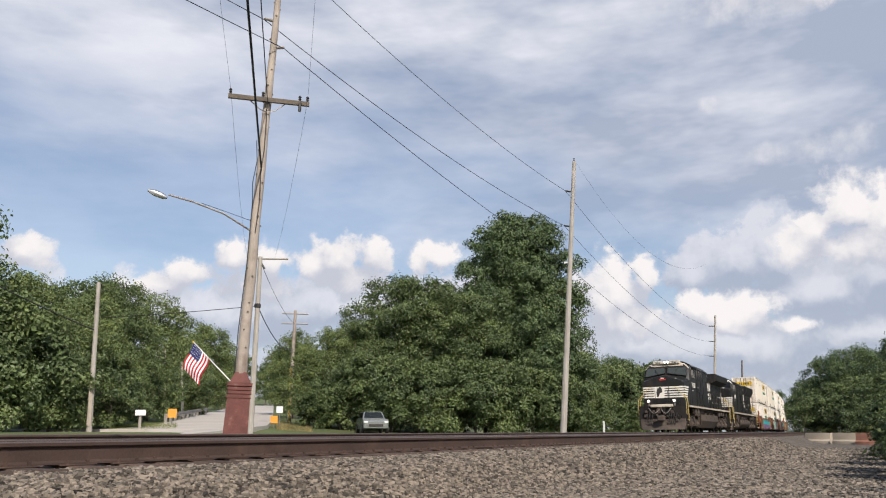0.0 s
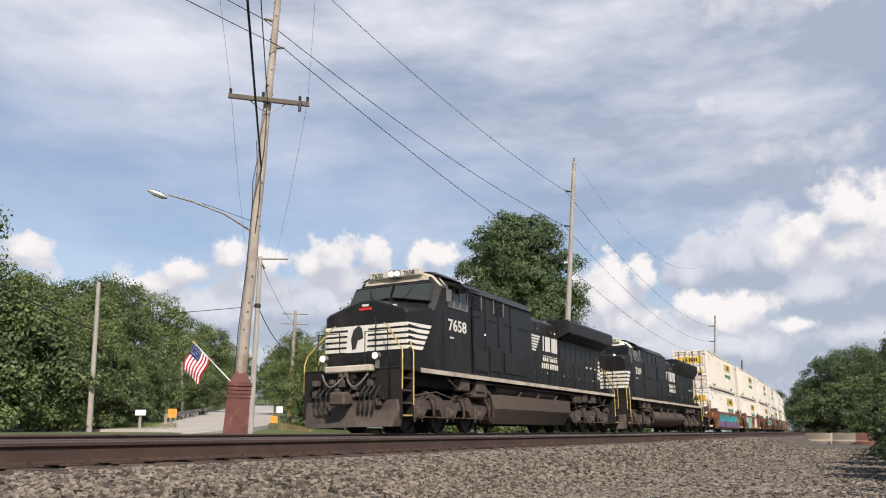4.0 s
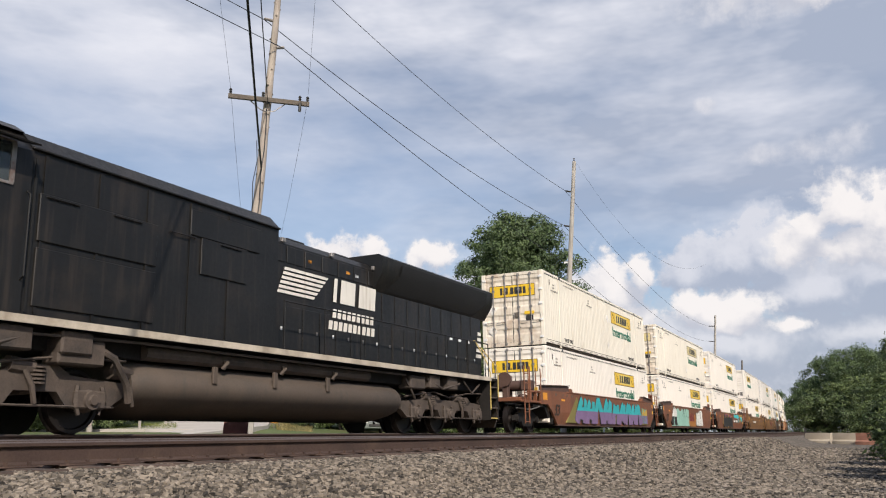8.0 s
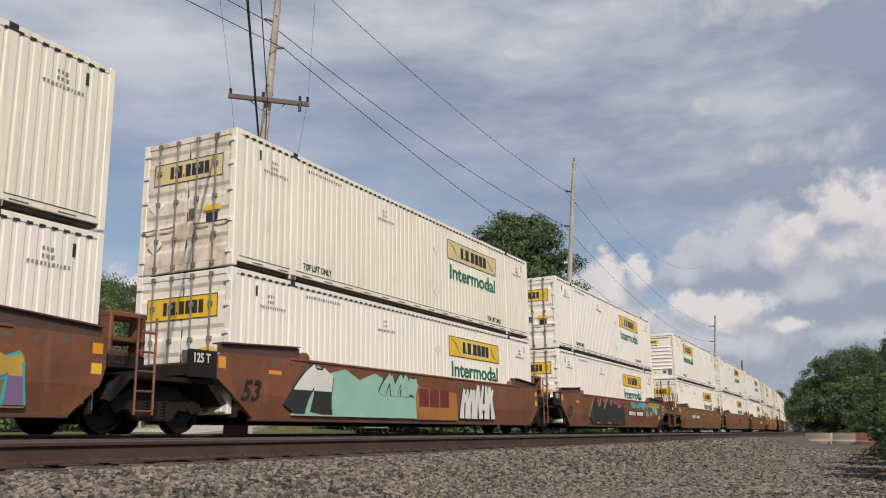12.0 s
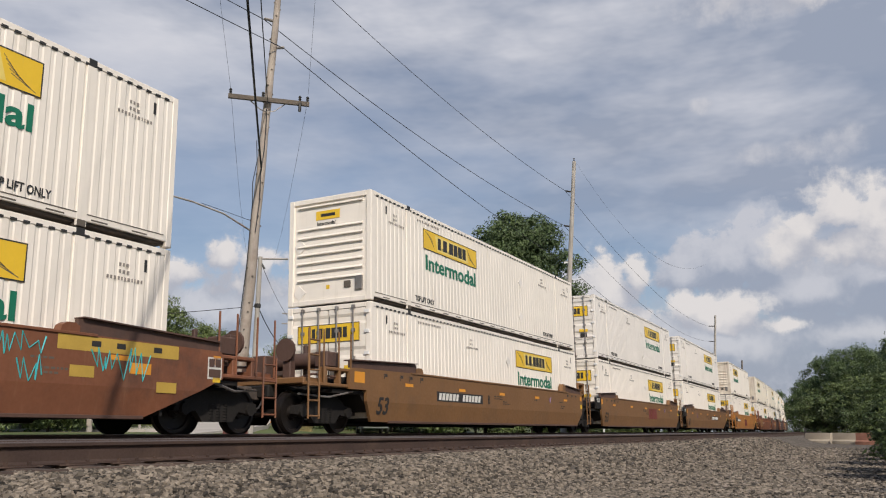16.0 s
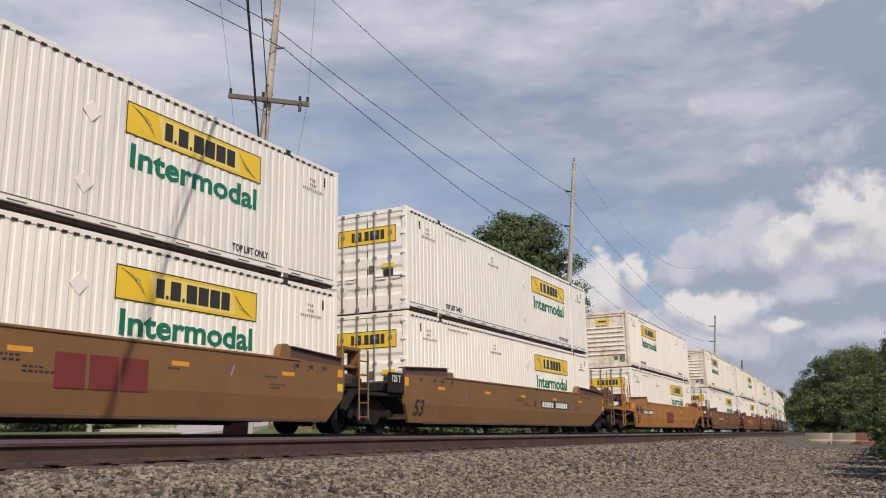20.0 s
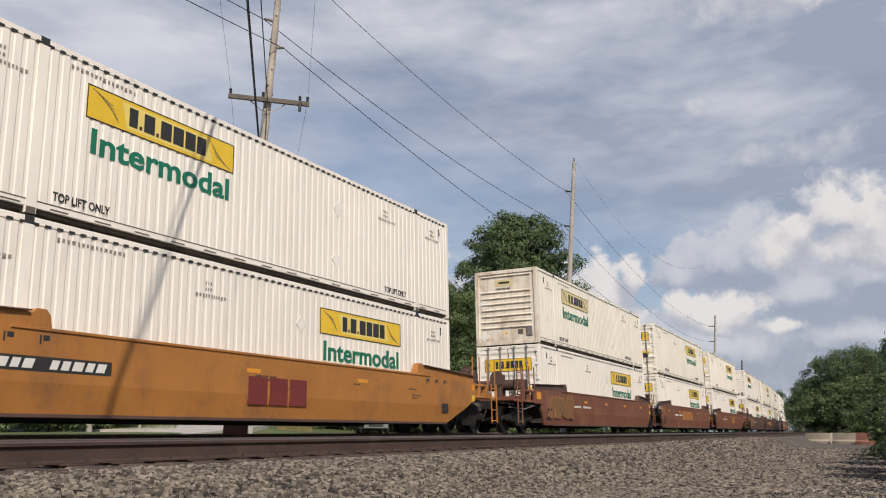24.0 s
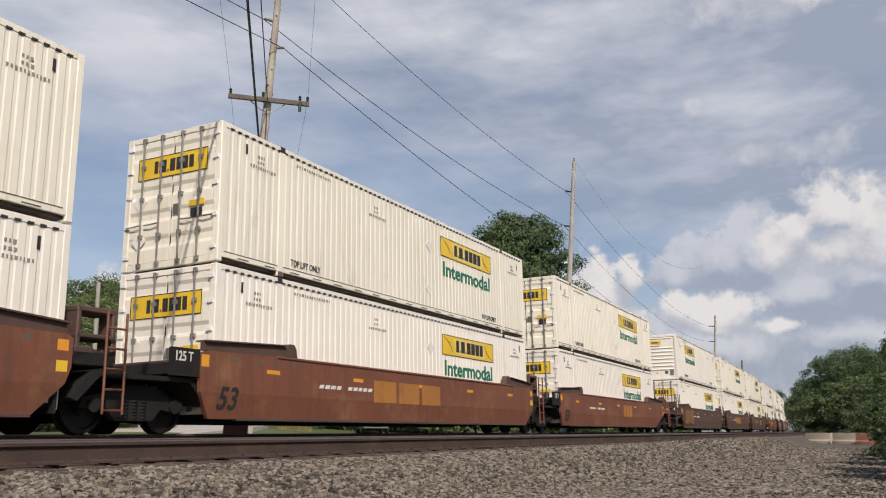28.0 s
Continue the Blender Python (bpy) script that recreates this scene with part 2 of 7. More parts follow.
# ---- mesh tools ----
class Build:
    """Collects faces for one mesh."""
    def __init__(self):
        self.v, self.f = [], []

    def add(self, vs, fs):
        o = len(self.v)
        self.v += [tuple(p) for p in vs]
        self.f += [tuple(i + o for i in f) for f in fs]
        return self

    def box(self, x0, x1, y0, y1, z0, z1, c=0.0):
        if not c:
            vs = [(x, y, z) for z in (z0, z1) for y in (y0, y1) for x in (x0, x1)]
            return self.add(vs, [(0, 2, 3, 1), (4, 5, 7, 6), (0, 1, 5, 4), (2, 6, 7, 3), (0, 4, 6, 2), (1, 3, 7, 5)])
        prof = [(x0 + c, y0), (x1 - c, y0), (x1, y0 + c), (x1, y1 - c), (x1 - c, y1), (x0 + c, y1), (x0, y1 - c), (x0, y0 + c)]
        ins = [(min(max(x, x0 + c), x1 - c), min(max(y, y0 + c), y1 - c)) for x, y in prof]
        rings = [[(x, y, z0) for x, y in ins], [(x, y, z0 + c) for x, y in prof], [(x, y, z1 - c) for x, y in prof], [(x, y, z1) for x, y in ins]]
        return self.loft(rings)

    def loft(self, rings, cap=True, closed=True):
        n = len(rings[0])
        fs = []
        for r in range(len(rings) - 1):
            for i in range(n if closed else n - 1):
                j = (i + 1) % n
                fs.append((r * n + i, r * n + j, (r + 1) * n + j, (r + 1) * n + i))
        if cap:
            fs += [tuple(range(n))[::-1], tuple((len(rings) - 1) * n + i for i in range(n))]
        return self.add([p for r in rings for p in r], fs)

    def prism(self, prof, axis, a, b):
        put = {"x": lambda p, q, k: (k, p, q), "y": lambda p, q, k: (p, k, q), "z": lambda p, q, k: (p, q, k)}[axis]
        return self.loft([[put(p, q, k) for p, q in prof] for k in (a, b)])

    def cyl(self, p0, p1, r0, r1=None, n=10, cap=True):
        return self.tube([p0, p1], [r0, r0 if r1 is None else r1], n, cap)

    def tube(self, pts, r, n=6, cap=True):
        pts = [Vector(p) for p in pts]
        rs = r if isinstance(r, (list, tuple)) else [r] * len(pts)
        rings = []
        for i, p in enumerate(pts):
            d = (pts[min(i + 1, len(pts) - 1)] - pts[max(i - 1, 0)]).normalized()
            u = d.orthogonal() if abs(d.z) > 0.95 else d.cross(Vector((0, 0, 1)))
            if abs(d.z) > 0.95:
                u = Vector((1, 0, 0)) - d * d.x
            u.normalize()
            w = d.cross(u)
            rings.append([p + (u * math.cos(k * math.tau / n) + w * math.sin(k * math.tau / n)) * rs[i] for k in range(n)])
        return self.loft(rings, cap)

    def ball(self, c, r, n=8, m=5, sq=1.0):
        rings = [[(c[0] + r * math.sin(math.pi * (j + 0.5) / m) * math.cos(math.tau * i / n), c[1] + r * math.sin(math.pi * (j + 0.5) / m) * math.sin(math.tau * i / n),
                   c[2] - r * sq * math.cos(math.pi * (j + 0.5) / m)) for i in range(n)] for j in range(m)]
        return self.loft(rings)

    def mesh(self, name, smooth=35):
        me = bpy.data.meshes.new(name)
        me.from_pydata(self.v, [], self.f)
        if len(self.f) < 4000:
            bm = bmesh.new()
            bm.from_mesh(me)
            bmesh.ops.recalc_face_normals(bm, faces=bm.faces)
            bm.to_mesh(me)
            bm.free()
        if smooth:
            me.polygons.foreach_set("use_smooth", [True] * len(me.polygons))
            me.set_sharp_from_angle(angle=radians(smooth))
        return me


def thing(name, label, category, group="", at=None):
    ob = tagged(new(name), label, category, group)
    if at is not None:
        ob.matrix_basis = at
    return ob


def part(name, build, material, parent=None, label="", smooth=35):
    me = build.mesh(name, smooth) if isinstance(build, Build) else build
    ob = new(name, me)
    if not me.materials:
        me.materials.append(material)
    ob.parent = parent
    if label:
        ob["label"] = label
    return ob


def solid(name, build, material, label, category, kind="", group="", smooth=35):
    return tagged(part(name, build, material, None, "", smooth), label, category, group, kind)


LETTERS = {}


def letters(text, size, material, squeeze=1.0, shear=0.0, wide=0.0, bold=0.02):
    key = (text, size, material.name, squeeze, shear, wide)
    if key not in LETTERS:
        cu = bpy.data.curves.new("lettering", "FONT")
        cu.body, cu.size, cu.extrude, cu.resolution_u = text, size, 0.003, 3
        cu.offset, cu.shear = size * bold, shear
        ob = new("lettering", cu)
        me = bpy.data.meshes.new_from_object(ob.evaluated_get(bpy.context.evaluated_depsgraph_get()))
        bpy.data.objects.remove(ob)
        if wide:
            xs = [v.co.x for v in me.vertices]
            squeeze = wide / (max(xs) - min(xs))
        me.transform(Matrix.Diagonal((squeeze, 1, 1, 1)))
        me.materials.clear()
        me.materials.append(material)
        LETTERS[key] = me
    return LETTERS[key]


SIDE = Matrix(((0, 0, 1, 0), (1, 0, 0, 0), (0, 1, 0, 0), (0, 0, 0, 1)))      # lettering on a side that faces +x
FRONT = Matrix(((1, 0, 0, 0), (0, 0, -1, 0), (0, 1, 0, 0), (0, 0, 0, 1)))    # lettering on an end that faces -y


def write_on(parent, text, size, material, m, x, y, z, squeeze=1.0, label="", shear=0.0, wide=0.0, bold=0.02):
    ob = part("lettering", letters(text, size, material, squeeze, shear, wide, bold), material, parent, label)
    ob.matrix_basis = Matrix.Translation((x, y, z)) @ m
    return ob


def plate_yz(x, pts, t=0.004):
    """A thin painted patch on a side that faces +x."""
    return Build().prism(pts, "x", x, x + t)


def rect(y0, y1, z0, z1):
    return [(y0, z0), (y1, z0), (y1, z1), (y0, z1)]


# ---- plan of the railway ----
# +y runs along the railway, away from the viewer; z is 0 at the rail tops of the far track
BEND, CANT, FAR_X, NEAR_X, SPEED = 5.1e-4, 0.0197, -12.657, -6.85, 9.275


def on_track(s, z=-0.025, x=FAR_X, cant=CANT):
    return Matrix.Translation((x - BEND * s * s / 2, s, z)) @ Matrix.Rotation(BEND * s, 4, "Z") @ Matrix.Rotation(-cant, 4, "Y")


def sweep(prof, s0, s1, step, x, z=0.0, cant=0.0):
    b = Build()
    n = max(1, round((s1 - s0) / step))
    rings = []
    for i in range(n + 1):
        m = on_track(s0 + (s1 - s0) * i / n, z, x, cant)
        rings.append([m @ Vector((p, 0, q)) for p, q in prof])
    return b.loft(rings)


def smoothstep(a, b, x):
    t = min(1, max(0, (x - a) / (b - a)))
    return t * t * (3 - 2 * t)


def ground_z(x, y):
    w = -(x + BEND * y * y / 2 * (1 if y > 0 else 0)) - 20
    r = -0.625 * x + 0.781 * y
    turn = math.degrees(math.atan2(x, y))
    z = -0.95 + (0.95 - 0.5 * smoothstep(-40, -36.5, turn)) * smoothstep(-4, 14, w)
    z += 0.0385 * max(0, r - 50) * (1 - smoothstep(-34, -22, turn)) * smoothstep(0, 1, w)
    return z

# ---- ground, road, railway bed ----
def make_ground():
    xs = [-1500, -900, -600, -400] + list(range(-300, -100, 20)) + list(range(-100, -12, 4)) + [-12, -6, 0, 4, 8, 14, 25, 60, 150, 400, 900]
    ys = [-300, -100, -50] + list(range(-20, 120, 5)) + list(range(120, 320, 20)) + [360, 450, 600, 900, 1400, 2200]
    b = Build()
    n = len(xs)
    for y in ys:
        for x in xs:
            b.v.append((x, y, ground_z(x, y) + 0.05 * noise.noise((x * 0.2, y * 0.2, 0))))
    for j in range(len(ys) - 1):
        for i in range(n - 1):
            b.f.append((j * n + i, j * n + i + 1, (j + 1) * n + i + 1, (j + 1) * n + i))
    solid("ground", b, GRASSG, "uneven grassy ground with dry patches", "ground", "structure")


make_ground()

BED = [(13.0, -1.5), (13.0, -0.86), (9.5, -0.8), (6.5, -0.77), (3.4, -0.75), (2.75, -0.66), (2.1, -0.36), (1.6, -0.275), (0, -0.27), (-1.6, -0.28), (-2.9, -0.36),
       (-4.1, -0.28), (-5.8, -0.26), (-7.5, -0.27), (-8.3, -0.5), (-9.6, -0.85), (-13, -0.9), (-13, -1.5)]
solid("ballast_bed", sweep(BED, -60, 420, 6, NEAR_X), BEDM, "grey-brown crushed stone railway bed and gravel yard", "gravel", "structure")

RAIL = [(-0.076, 0), (-0.076, 0.012), (-0.012, 0.03), (-0.009, 0.132), (-0.037, 0.147), (-0.037, 0.172), (0.037, 0.172), (0.037, 0.147), (0.009, 0.132), (0.012, 0.03), (0.076, 0.012), (0.076, 0)]
HEAD = [(-0.036, 0.1722), (-0.03, 0.184), (0.03, 0.184), (0.036, 0.1722)]


def make_track(x, z, cant, label):
    for d in (0.755, -0.755):
        rail = thing("rail", label, "rail", "rails of the two tracks")
        prof = [(p + d, q) for p, q in RAIL]
        part("rail_body", sweep(prof, -45, 330, 3, x, z - 0.184, cant), RAILM, rail)
        part("rail_head", sweep([(p + d, q) for p, q in HEAD], -45, 330, 3, x, z - 0.184, cant), RAILTOP, rail, "worn steel running surface")


make_track(NEAR_X, -0.04, 0.0, "rusty brown steel rail on wooden ties")
make_track(FAR_X, -0.025, CANT, "rusty brown steel rail on the curved far track")


def make_ties():
    rng = random.Random(3)
    me = Build().box(-1.3, 1.3, -0.115, 0.115, -0.18, 0, 0.015).mesh("tie")
    plate = Build().box(-0.1, 0.1, -0.18, 0.18, 0, 0.014, 0.004)
    for d in (-0.13, 0.13):
        for e in (-0.1, 0.1):
            plate.box(d * 0.6 - 0.012, d * 0.6 + 0.012, e - 0.012, e + 0.012, 0.012, 0.05)
    pm = plate.mesh("tie_plate")
    for x, z, cant, s1 in ((NEAR_X, -0.226, 0, 90), (FAR_X, -0.212, CANT, 40)):
        s = -8.0
        while s < s1:
            ob = tagged(part("tie", me, TIEM), "weathered creosoted wooden railway tie", "railway tie", "ties under the rails")
            ob.matrix_basis = on_track(s + rng.uniform(-0.03, 0.03), z - 0.012, x, cant) @ pose(rng.uniform(-0.04, 0.04), 0, 0, 0, 0, rng.uniform(-1.2, 1.2))
            if x == NEAR_X and s < 30:
                for d in (-0.755, 0.755):
                    p = part("tie_plate", pm, RAILM, ob, "rusty tie plate with spikes")
                    p.matrix_basis = pose(d, 0, 0.0)
            s += 0.5


make_ties()


def make_stones():
    """Loose crushed stone on the near shoulder and yard, one mesh."""
    rng = np.random.default_rng(5)
    cube = np.array([(x, y, z) for z in (-1, 1) for y in (-1, 1) for x in (-1, 1)], float) * 0.62
    faces = np.array([(0, 2, 3, 1), (4, 5, 7, 6), (0, 1, 5, 4), (2, 6, 7, 3), (0, 4, 6, 2), (1, 3, 7, 5)])
    px = np.array([p for p, q in BED[1:12]])[::-1]
    pz = np.array([q for p, q in BED[1:12]])[::-1]
    vs = []
    for count, y0, y1, d0, d1, size in ((38000, 2.5, 12, 0.9, 4.2, 0.0225), (24000, 12, 24, 0.9, 6.9, 0.028), (14000, 6, 12, 4.0, 7.2, 0.018), (12000, 24, 45, 0.9, 7.2, 0.038),
                                        (2500, 2.5, 22, -0.6, 0.6, 0.03)):
        y = rng.uniform(y0, y1, count)
        d = rng.uniform(d0, d1, count)
        x = NEAR_X + d - BEND * y * y / 2
        z = np.interp(d, px, pz)
        s = size * rng.uniform(0.55, 1.5, count)
        c = cube[None] * (1 + rng.uniform(-0.38, 0.38, (count, 8, 3))) * np.stack([s * rng.uniform(0.7, 1.3, count), s * rng.uniform(0.7, 1.3, count), s * rng.uniform(0.5, 0.9, count)], 1)[:, None]
        a, t = rng.uniform(0, 6.28, count), rng.uniform(-0.6, 0.6, count)
        ca, sa, ct, st = np.cos(a), np.sin(a), np.cos(t), np.sin(t)
        X = c[..., 0] * ca[:, None] - c[..., 1] * sa[:, None]
        Y = c[..., 0] * sa[:, None] + c[..., 1] * ca[:, None]
        Z = c[..., 2]
        Y, Z = Y * ct[:, None] - Z * st[:, None], Y * st[:, None] + Z * ct[:, None]
        vs.append(np.stack([X + x[:, None], Y + y[:, None], Z + (z + s * 0.2)[:, None]], -1).reshape(-1, 3))
    vs = np.concatenate(vs)
    k = len(vs) // 8
    fs = (faces[None] + np.arange(k)[:, None, None] * 8).reshape(-1, 4)
    me = bpy.data.meshes.new("ballast_stones")
    me.from_pydata(vs, [], fs)
    tagged(part("ballast_stones", me, STONEM), "loose grey and tan crushed ballast stones", "gravel", kind="stuff")


make_stones()


def make_road():
    path = [(-250, 307, 11.8), (-165, 200, 7.7), (-100, 119, 4.1), (-66, 76.5, 2.05), (-50, 56.5, 1.05), (-40, 43.5, 0.42), (-35.5, 35.5, 0.16), (-33, 26, -0.35), (-28, 15, -0.4), (-19, 3, -0.25),
            (-9, -8, -0.06), (6, -22, -0.3), (40, -50, -0.5)]
    b = Build()
    rings = []
    for i, (x, y, z) in enumerate(path):
        a, c = path[max(0, i - 1)], path[min(len(path) - 1, i + 1)]
        d = Vector((c[0] - a[0], c[1] - a[1], 0)).normalized()
        n = Vector((d.y, -d.x, 0)) * 3.7
        p = Vector((x, y, z))
        rings.append([p - n, p + n, p + n - Vector((0, 0, 0.3)), p - n - Vector((0, 0, 0.3))])
    b.loft(rings)
    solid("road", b, ROADM, "sun-bleached two-lane asphalt road climbing a rise", "road", "structure")
    # pale side street that leaves the road
    s = Build()
    s.loft([[(x, y - 2.2, z), (x, y + 2.2, z), (x, y + 2.2, z - 0.25), (x, y - 2.2, z - 0.25)] for x, y, z in ((-34, 34.5, 0.15), (-42, 33.5, 0.17), (-60, 32, 0.2))])
    solid("side_street", s, ROADM, "pale concrete side street", "road", "structure")


make_road()


# ---- poles, wires, street furniture ----
def wire(a, b, sag, r=0.012, n=18, name="wire", label="thin black overhead wire", parent=None):
    a, b = Vector(a), Vector(b)
    pts = [a.lerp(b, i / n) - Vector((0, 0, 4 * sag * (i / n) * (1 - i / n))) for i in range(n + 1)]
    return solid(name, Build().tube(pts, r * .95, 6), WIREM, label, "overhead wire", group="overhead wires", smooth=180)


def insulator(b, p, up, r=0.05, h=0.2):
    p, up = Vector(p), Vector(up).normalized()
    for i in range(3):
        b.cyl(p + up * h * i / 3, p + up * h * (i + 0.7) / 3, r, r * 0.6, 8)
    return b


def main_pole():
    p = thing("utility_pole", "tall leaning weathered wooden utility pole with crossarm and lamp arm", "utility pole", "utility poles")
    base, top = Vector((-17.26, 19.81, -0.4)), Vector((-16.66, 20.33, 16.0))
    d = (top - base)
    at = lambda z: base + d * ((z - base.z) / d.z)
    trunk = Build()
    rng = random.Random(2)
    pts = [at(-0.4 + 16.4 * i / 24) + Vector((rng.uniform(-.012, .012), rng.uniform(-.012, .012), 0)) for i in range(25)]
    trunk.tube(pts, [0.19 - 0.0042 * i for i in range(25)], 12)
    part("pole_shaft", trunk, POLEM, p)
    steps = Build()
    for i in range(46):
        z = 2.2 + i * 0.27
        q, a = at(z), rng.uniform(0, 6.28)
        r = 0.19 - 0.0042 * (z + .4) / 16.4 * 24
        u = Vector((math.cos(a), math.sin(a), 0))
        steps.box(*[v for k in range(3) for v in (q[k] + u[k] * r - 0.022, q[k] + u[k] * r + 0.022)])
    part("staple_scars", steps, BARK, p, "dark staples and torn wood on the shaft")
    # crossarm
    c = at(10.28)
    ax = Vector((1.89, 1.65, -0.06)).normalized()
    side = Vector((ax.y, -ax.x, 0)).normalized()
    arm = Build()
    rings = [[c + ax * k + side * (0.26 + e) + Vector((0, 0, f)) for e, f in ((-.05, -.07), (.05, -.07), (.05, .07), (-.05, .07))] for k in (-1.22, 1.3)]
    arm.loft(rings)
    part("crossarm", arm, BARK, p, "dark weathered wooden crossarm")
    br = Build()
    for k in (-0.55, 0.55):
        br.tube([c + ax * k + side * .2 + Vector((0, 0, -.05)), c + ax * k * .4 + side * .2 + Vector((0, 0, -.32)), c + side * .19 + Vector((0, 0, -.38))], 0.018, 5)
    part("arm_brace", br, GALV, p)
    for k in (-1.15, -0.15, 1.0, 1.24):
        part("insulator", insulator(Build(), c + ax * k + side * 0.26 + Vector((0, 0, .07)), (0, 0, 1), 0.055, 0.2), INK, p, "dark pin insulator")
    arr = Build().cyl(c + ax * 1.0 + side * .34 + Vector((0, 0, -.02)), c + ax * 1.0 + side * .34 + Vector((0, 0, -.3)), 0.05)
    part("arrester", arr, INK, p)
    for z, k in ((13.13, -1), (12.2, 1), (15.3, 1)):
        q = at(z)
        e = q + ax * k * 0.36 + Vector((0, 0, 0.04))
        part("post_insulator", Build().tube([q, q + ax * k * 0.12, e], [0.05, 0.055, 0.045], 8), GALV, p, "grey horizontal post insulator")
    # lamp arm
    l0, l1 = at(6.0), Vector((-19.09, 18.22, 7.0))
    arm2 = Build().tube([l0, l0.lerp(l1, .35) + Vector((0, 0, .22)), l0.lerp(l1, .7) + Vector((0, 0, .2)), l1 + Vector((.1, .08, .06))], 0.03, 6)
    part("lamp_arm", arm2, GALV, p)
    part("lamp_stay", Build().tube([at(6.35), l0.lerp(l1, .6) + Vector((0, 0, .27))], 0.008, 4), WIREM, p)
    dl = (l1 - l0).normalized()
    head = Build().tube([l1 - dl * .1, l1 + dl * .02, l1 + dl * .3, l1 + dl * .5], [0.04, 0.09, 0.1, 0.05], 10)
    part("lamp_head", head, ALU, p, "aluminium cobra-head street lamp")
    # riser cables and straps
    part("riser", Build().tube([at(z) + Vector((.17 - .004 * z, -.12, 0)) * 1.0 + Vector((0.03 * math.sin(z * 3), 0, 0)) for z in (6, 7, 7.9, 8.6, 9.3, 10)], 0.018, 5), WIREM, p)
    part("riser", Build().tube([at(z) + Vector((-.1, -.16, 0)) + Vector((0.05 * math.sin(z * 4), 0, 0)) for z in (1.6, 3, 5, 6.9, 7.6, 8.3, 9)], 0.015, 5), WIREM, p)
    # painted base box
    box = Build()
    m0, m1 = at(-0.4), at(1.7)
    rings = []
    for z, h in ((-0.4, .36), (0.9, .33), (1.32, .32), (1.34, .36), (1.42, .36), (1.44, .3), (1.75, .16)):
        q = at(z)
        rings.append([q + ax * (h * sx) + side * (h * sy) for sx, sy in ((-1, -1), (1, -1), (1, 1), (-1, 1))])
    box.loft(rings)
    part("base_box", box, BOXRED, p, "red-brown wooden box round the pole foot")
    slat = Build()
    for z in (1.02, 1.14, 1.25):
        q = at(z)
        slat.loft([[q + ax * (.35 * sx) + side * (.35 * sy) + Vector((0, 0, dz)) for sx, sy in ((-1, -1), (1, -1), (1, 1), (-1, 1))] for dz in (-.03, .03)])
    part("box_slat", slat, BOXRED, p)
    q = at(.45)
    panel = Build().loft([[q + side * .345 + ax * u + Vector((0, 0, w)) for u, w in ((-.11, -.35), (.11, -.35), (.1, .4), (-.1, .4))], [q + side * .352 + ax * u + Vector((0, 0, w)) for u, w in ((-.11, -.35), (.11, -.35), (.1, .4), (-.1, .4))]])
    part("worn_panel", panel, BOXRED, p, "worn inset panel")
    return at, ax, side


AT1, AX1, SIDE1 = main_pole()


def plain_pole(base, top, r0, r1, name, label, material=POLEGREY):
    p = thing(name, label, "utility pole", "utility poles")
    b, t = Vector(base), Vector(top)
    part("pole_shaft", Build().tube([b.lerp(t, i / 8) for i in range(9)], [r0 + (r1 - r0) * i / 8 for i in range(9)], 10), material, p)
    return p, (lambda z: b + (t - b) * ((z - b.z) / (t.z - b.z)))


P2, AT2 = plain_pole((-16.45, 45.6, -0.6), (-15.41, 45.99, 15.5), 0.19, 0.11, "utility_pole", "tall slender grey wooden utility pole beside the track")
for z in (13.67, 11.6):
    q = AT2(z)
    part("post_insulator", Build().tube([q, q + Vector((-.2, -.05, .02)), q + Vector((-.42, -.1, .08))], [0.04, 0.05, 0.05], 8), INK, P2, "dark post insulator")
part("post_insulator", insulator(Build(), AT2(15.45), (0, 0, 1), .05, .3), INK, P2)
q = AT2(9.5)
part("small_bracket", Build().box(q.x - .35, q.x - .05, q.y - .05, q.y + .05, q.z - .05, q.z + .05), CLOTH_W, P2, "small white bracket")
P3, AT3 = plain_pole((-20.25, 110.5, -0.4), (-19.25, 110.7, 14.3), 0.2, 0.12, "utility_pole", "distant grey utility pole beyond the train")
for z in (12.95, 11.03, 9.2):
    q = AT3(z)
    part("post_insulator", Build().tube([q, q + Vector((-.75, -.1, .05))], 0.06, 6), INK, P3)
P4, AT4 = plain_pole((-24.4, 160.2, -0.4), (-23.8, 160.3, 12.4), 0.22, 0.14, "utility_pole", "far dark utility pole beyond the train", BARK)
PL, ATL = plain_pole((-35.34, 29.98, -0.4), (-35.43, 29.87, 7.46), 0.14, 0.1, "old_pole", "short pale weathered wooden pole among the trees", POLEGREY)
part("peeling_bark", Build().tube([ATL(.3) + Vector((.03, -.05, 0)), ATL(1.8) + Vector((.02, -.05, 0)), ATL(2.9)], [.13, .12, .09], 8), POLEM, PL, "grey stained patches")
PM, ATM = plain_pole((-30.33, 36.04, -0.3), (-30.25, 36.12, 9.42), 0.16, 0.12, "utility_pole", "smooth grey utility pole beside the road")
q = ATM(9.3)
part("crossarm", Build().tube([q + Vector((-.1, -.1, 0)), q + Vector((1.2, 0.9, .05))], 0.05, 4), POLEGREY, PM)
part("insulator", Build().tube([q + Vector((0, 0, -.15)), q + Vector((.25, .1, -.55))], 0.06, 6), INK, PM)
part("cable_clamp", Build().ball(ATM(6.7), .2, 6, 4), INK, PM, "black cable splice")
PS, ATS = plain_pole((-47.51, 61.53, 0.2), (-47.33, 61.67, 10.7), 0.2, 0.13, "utility_pole", "pale wooden utility pole with twin crossarms by the road", POLEM)
for z in (10.4, 9.5):
    q = ATS(z)
    part("crossarm", Build().tube([q + Vector((-.9, -.75, 0)), q + Vector((.9, .75, 0))], 0.06, 4), POLEGREY, PS)
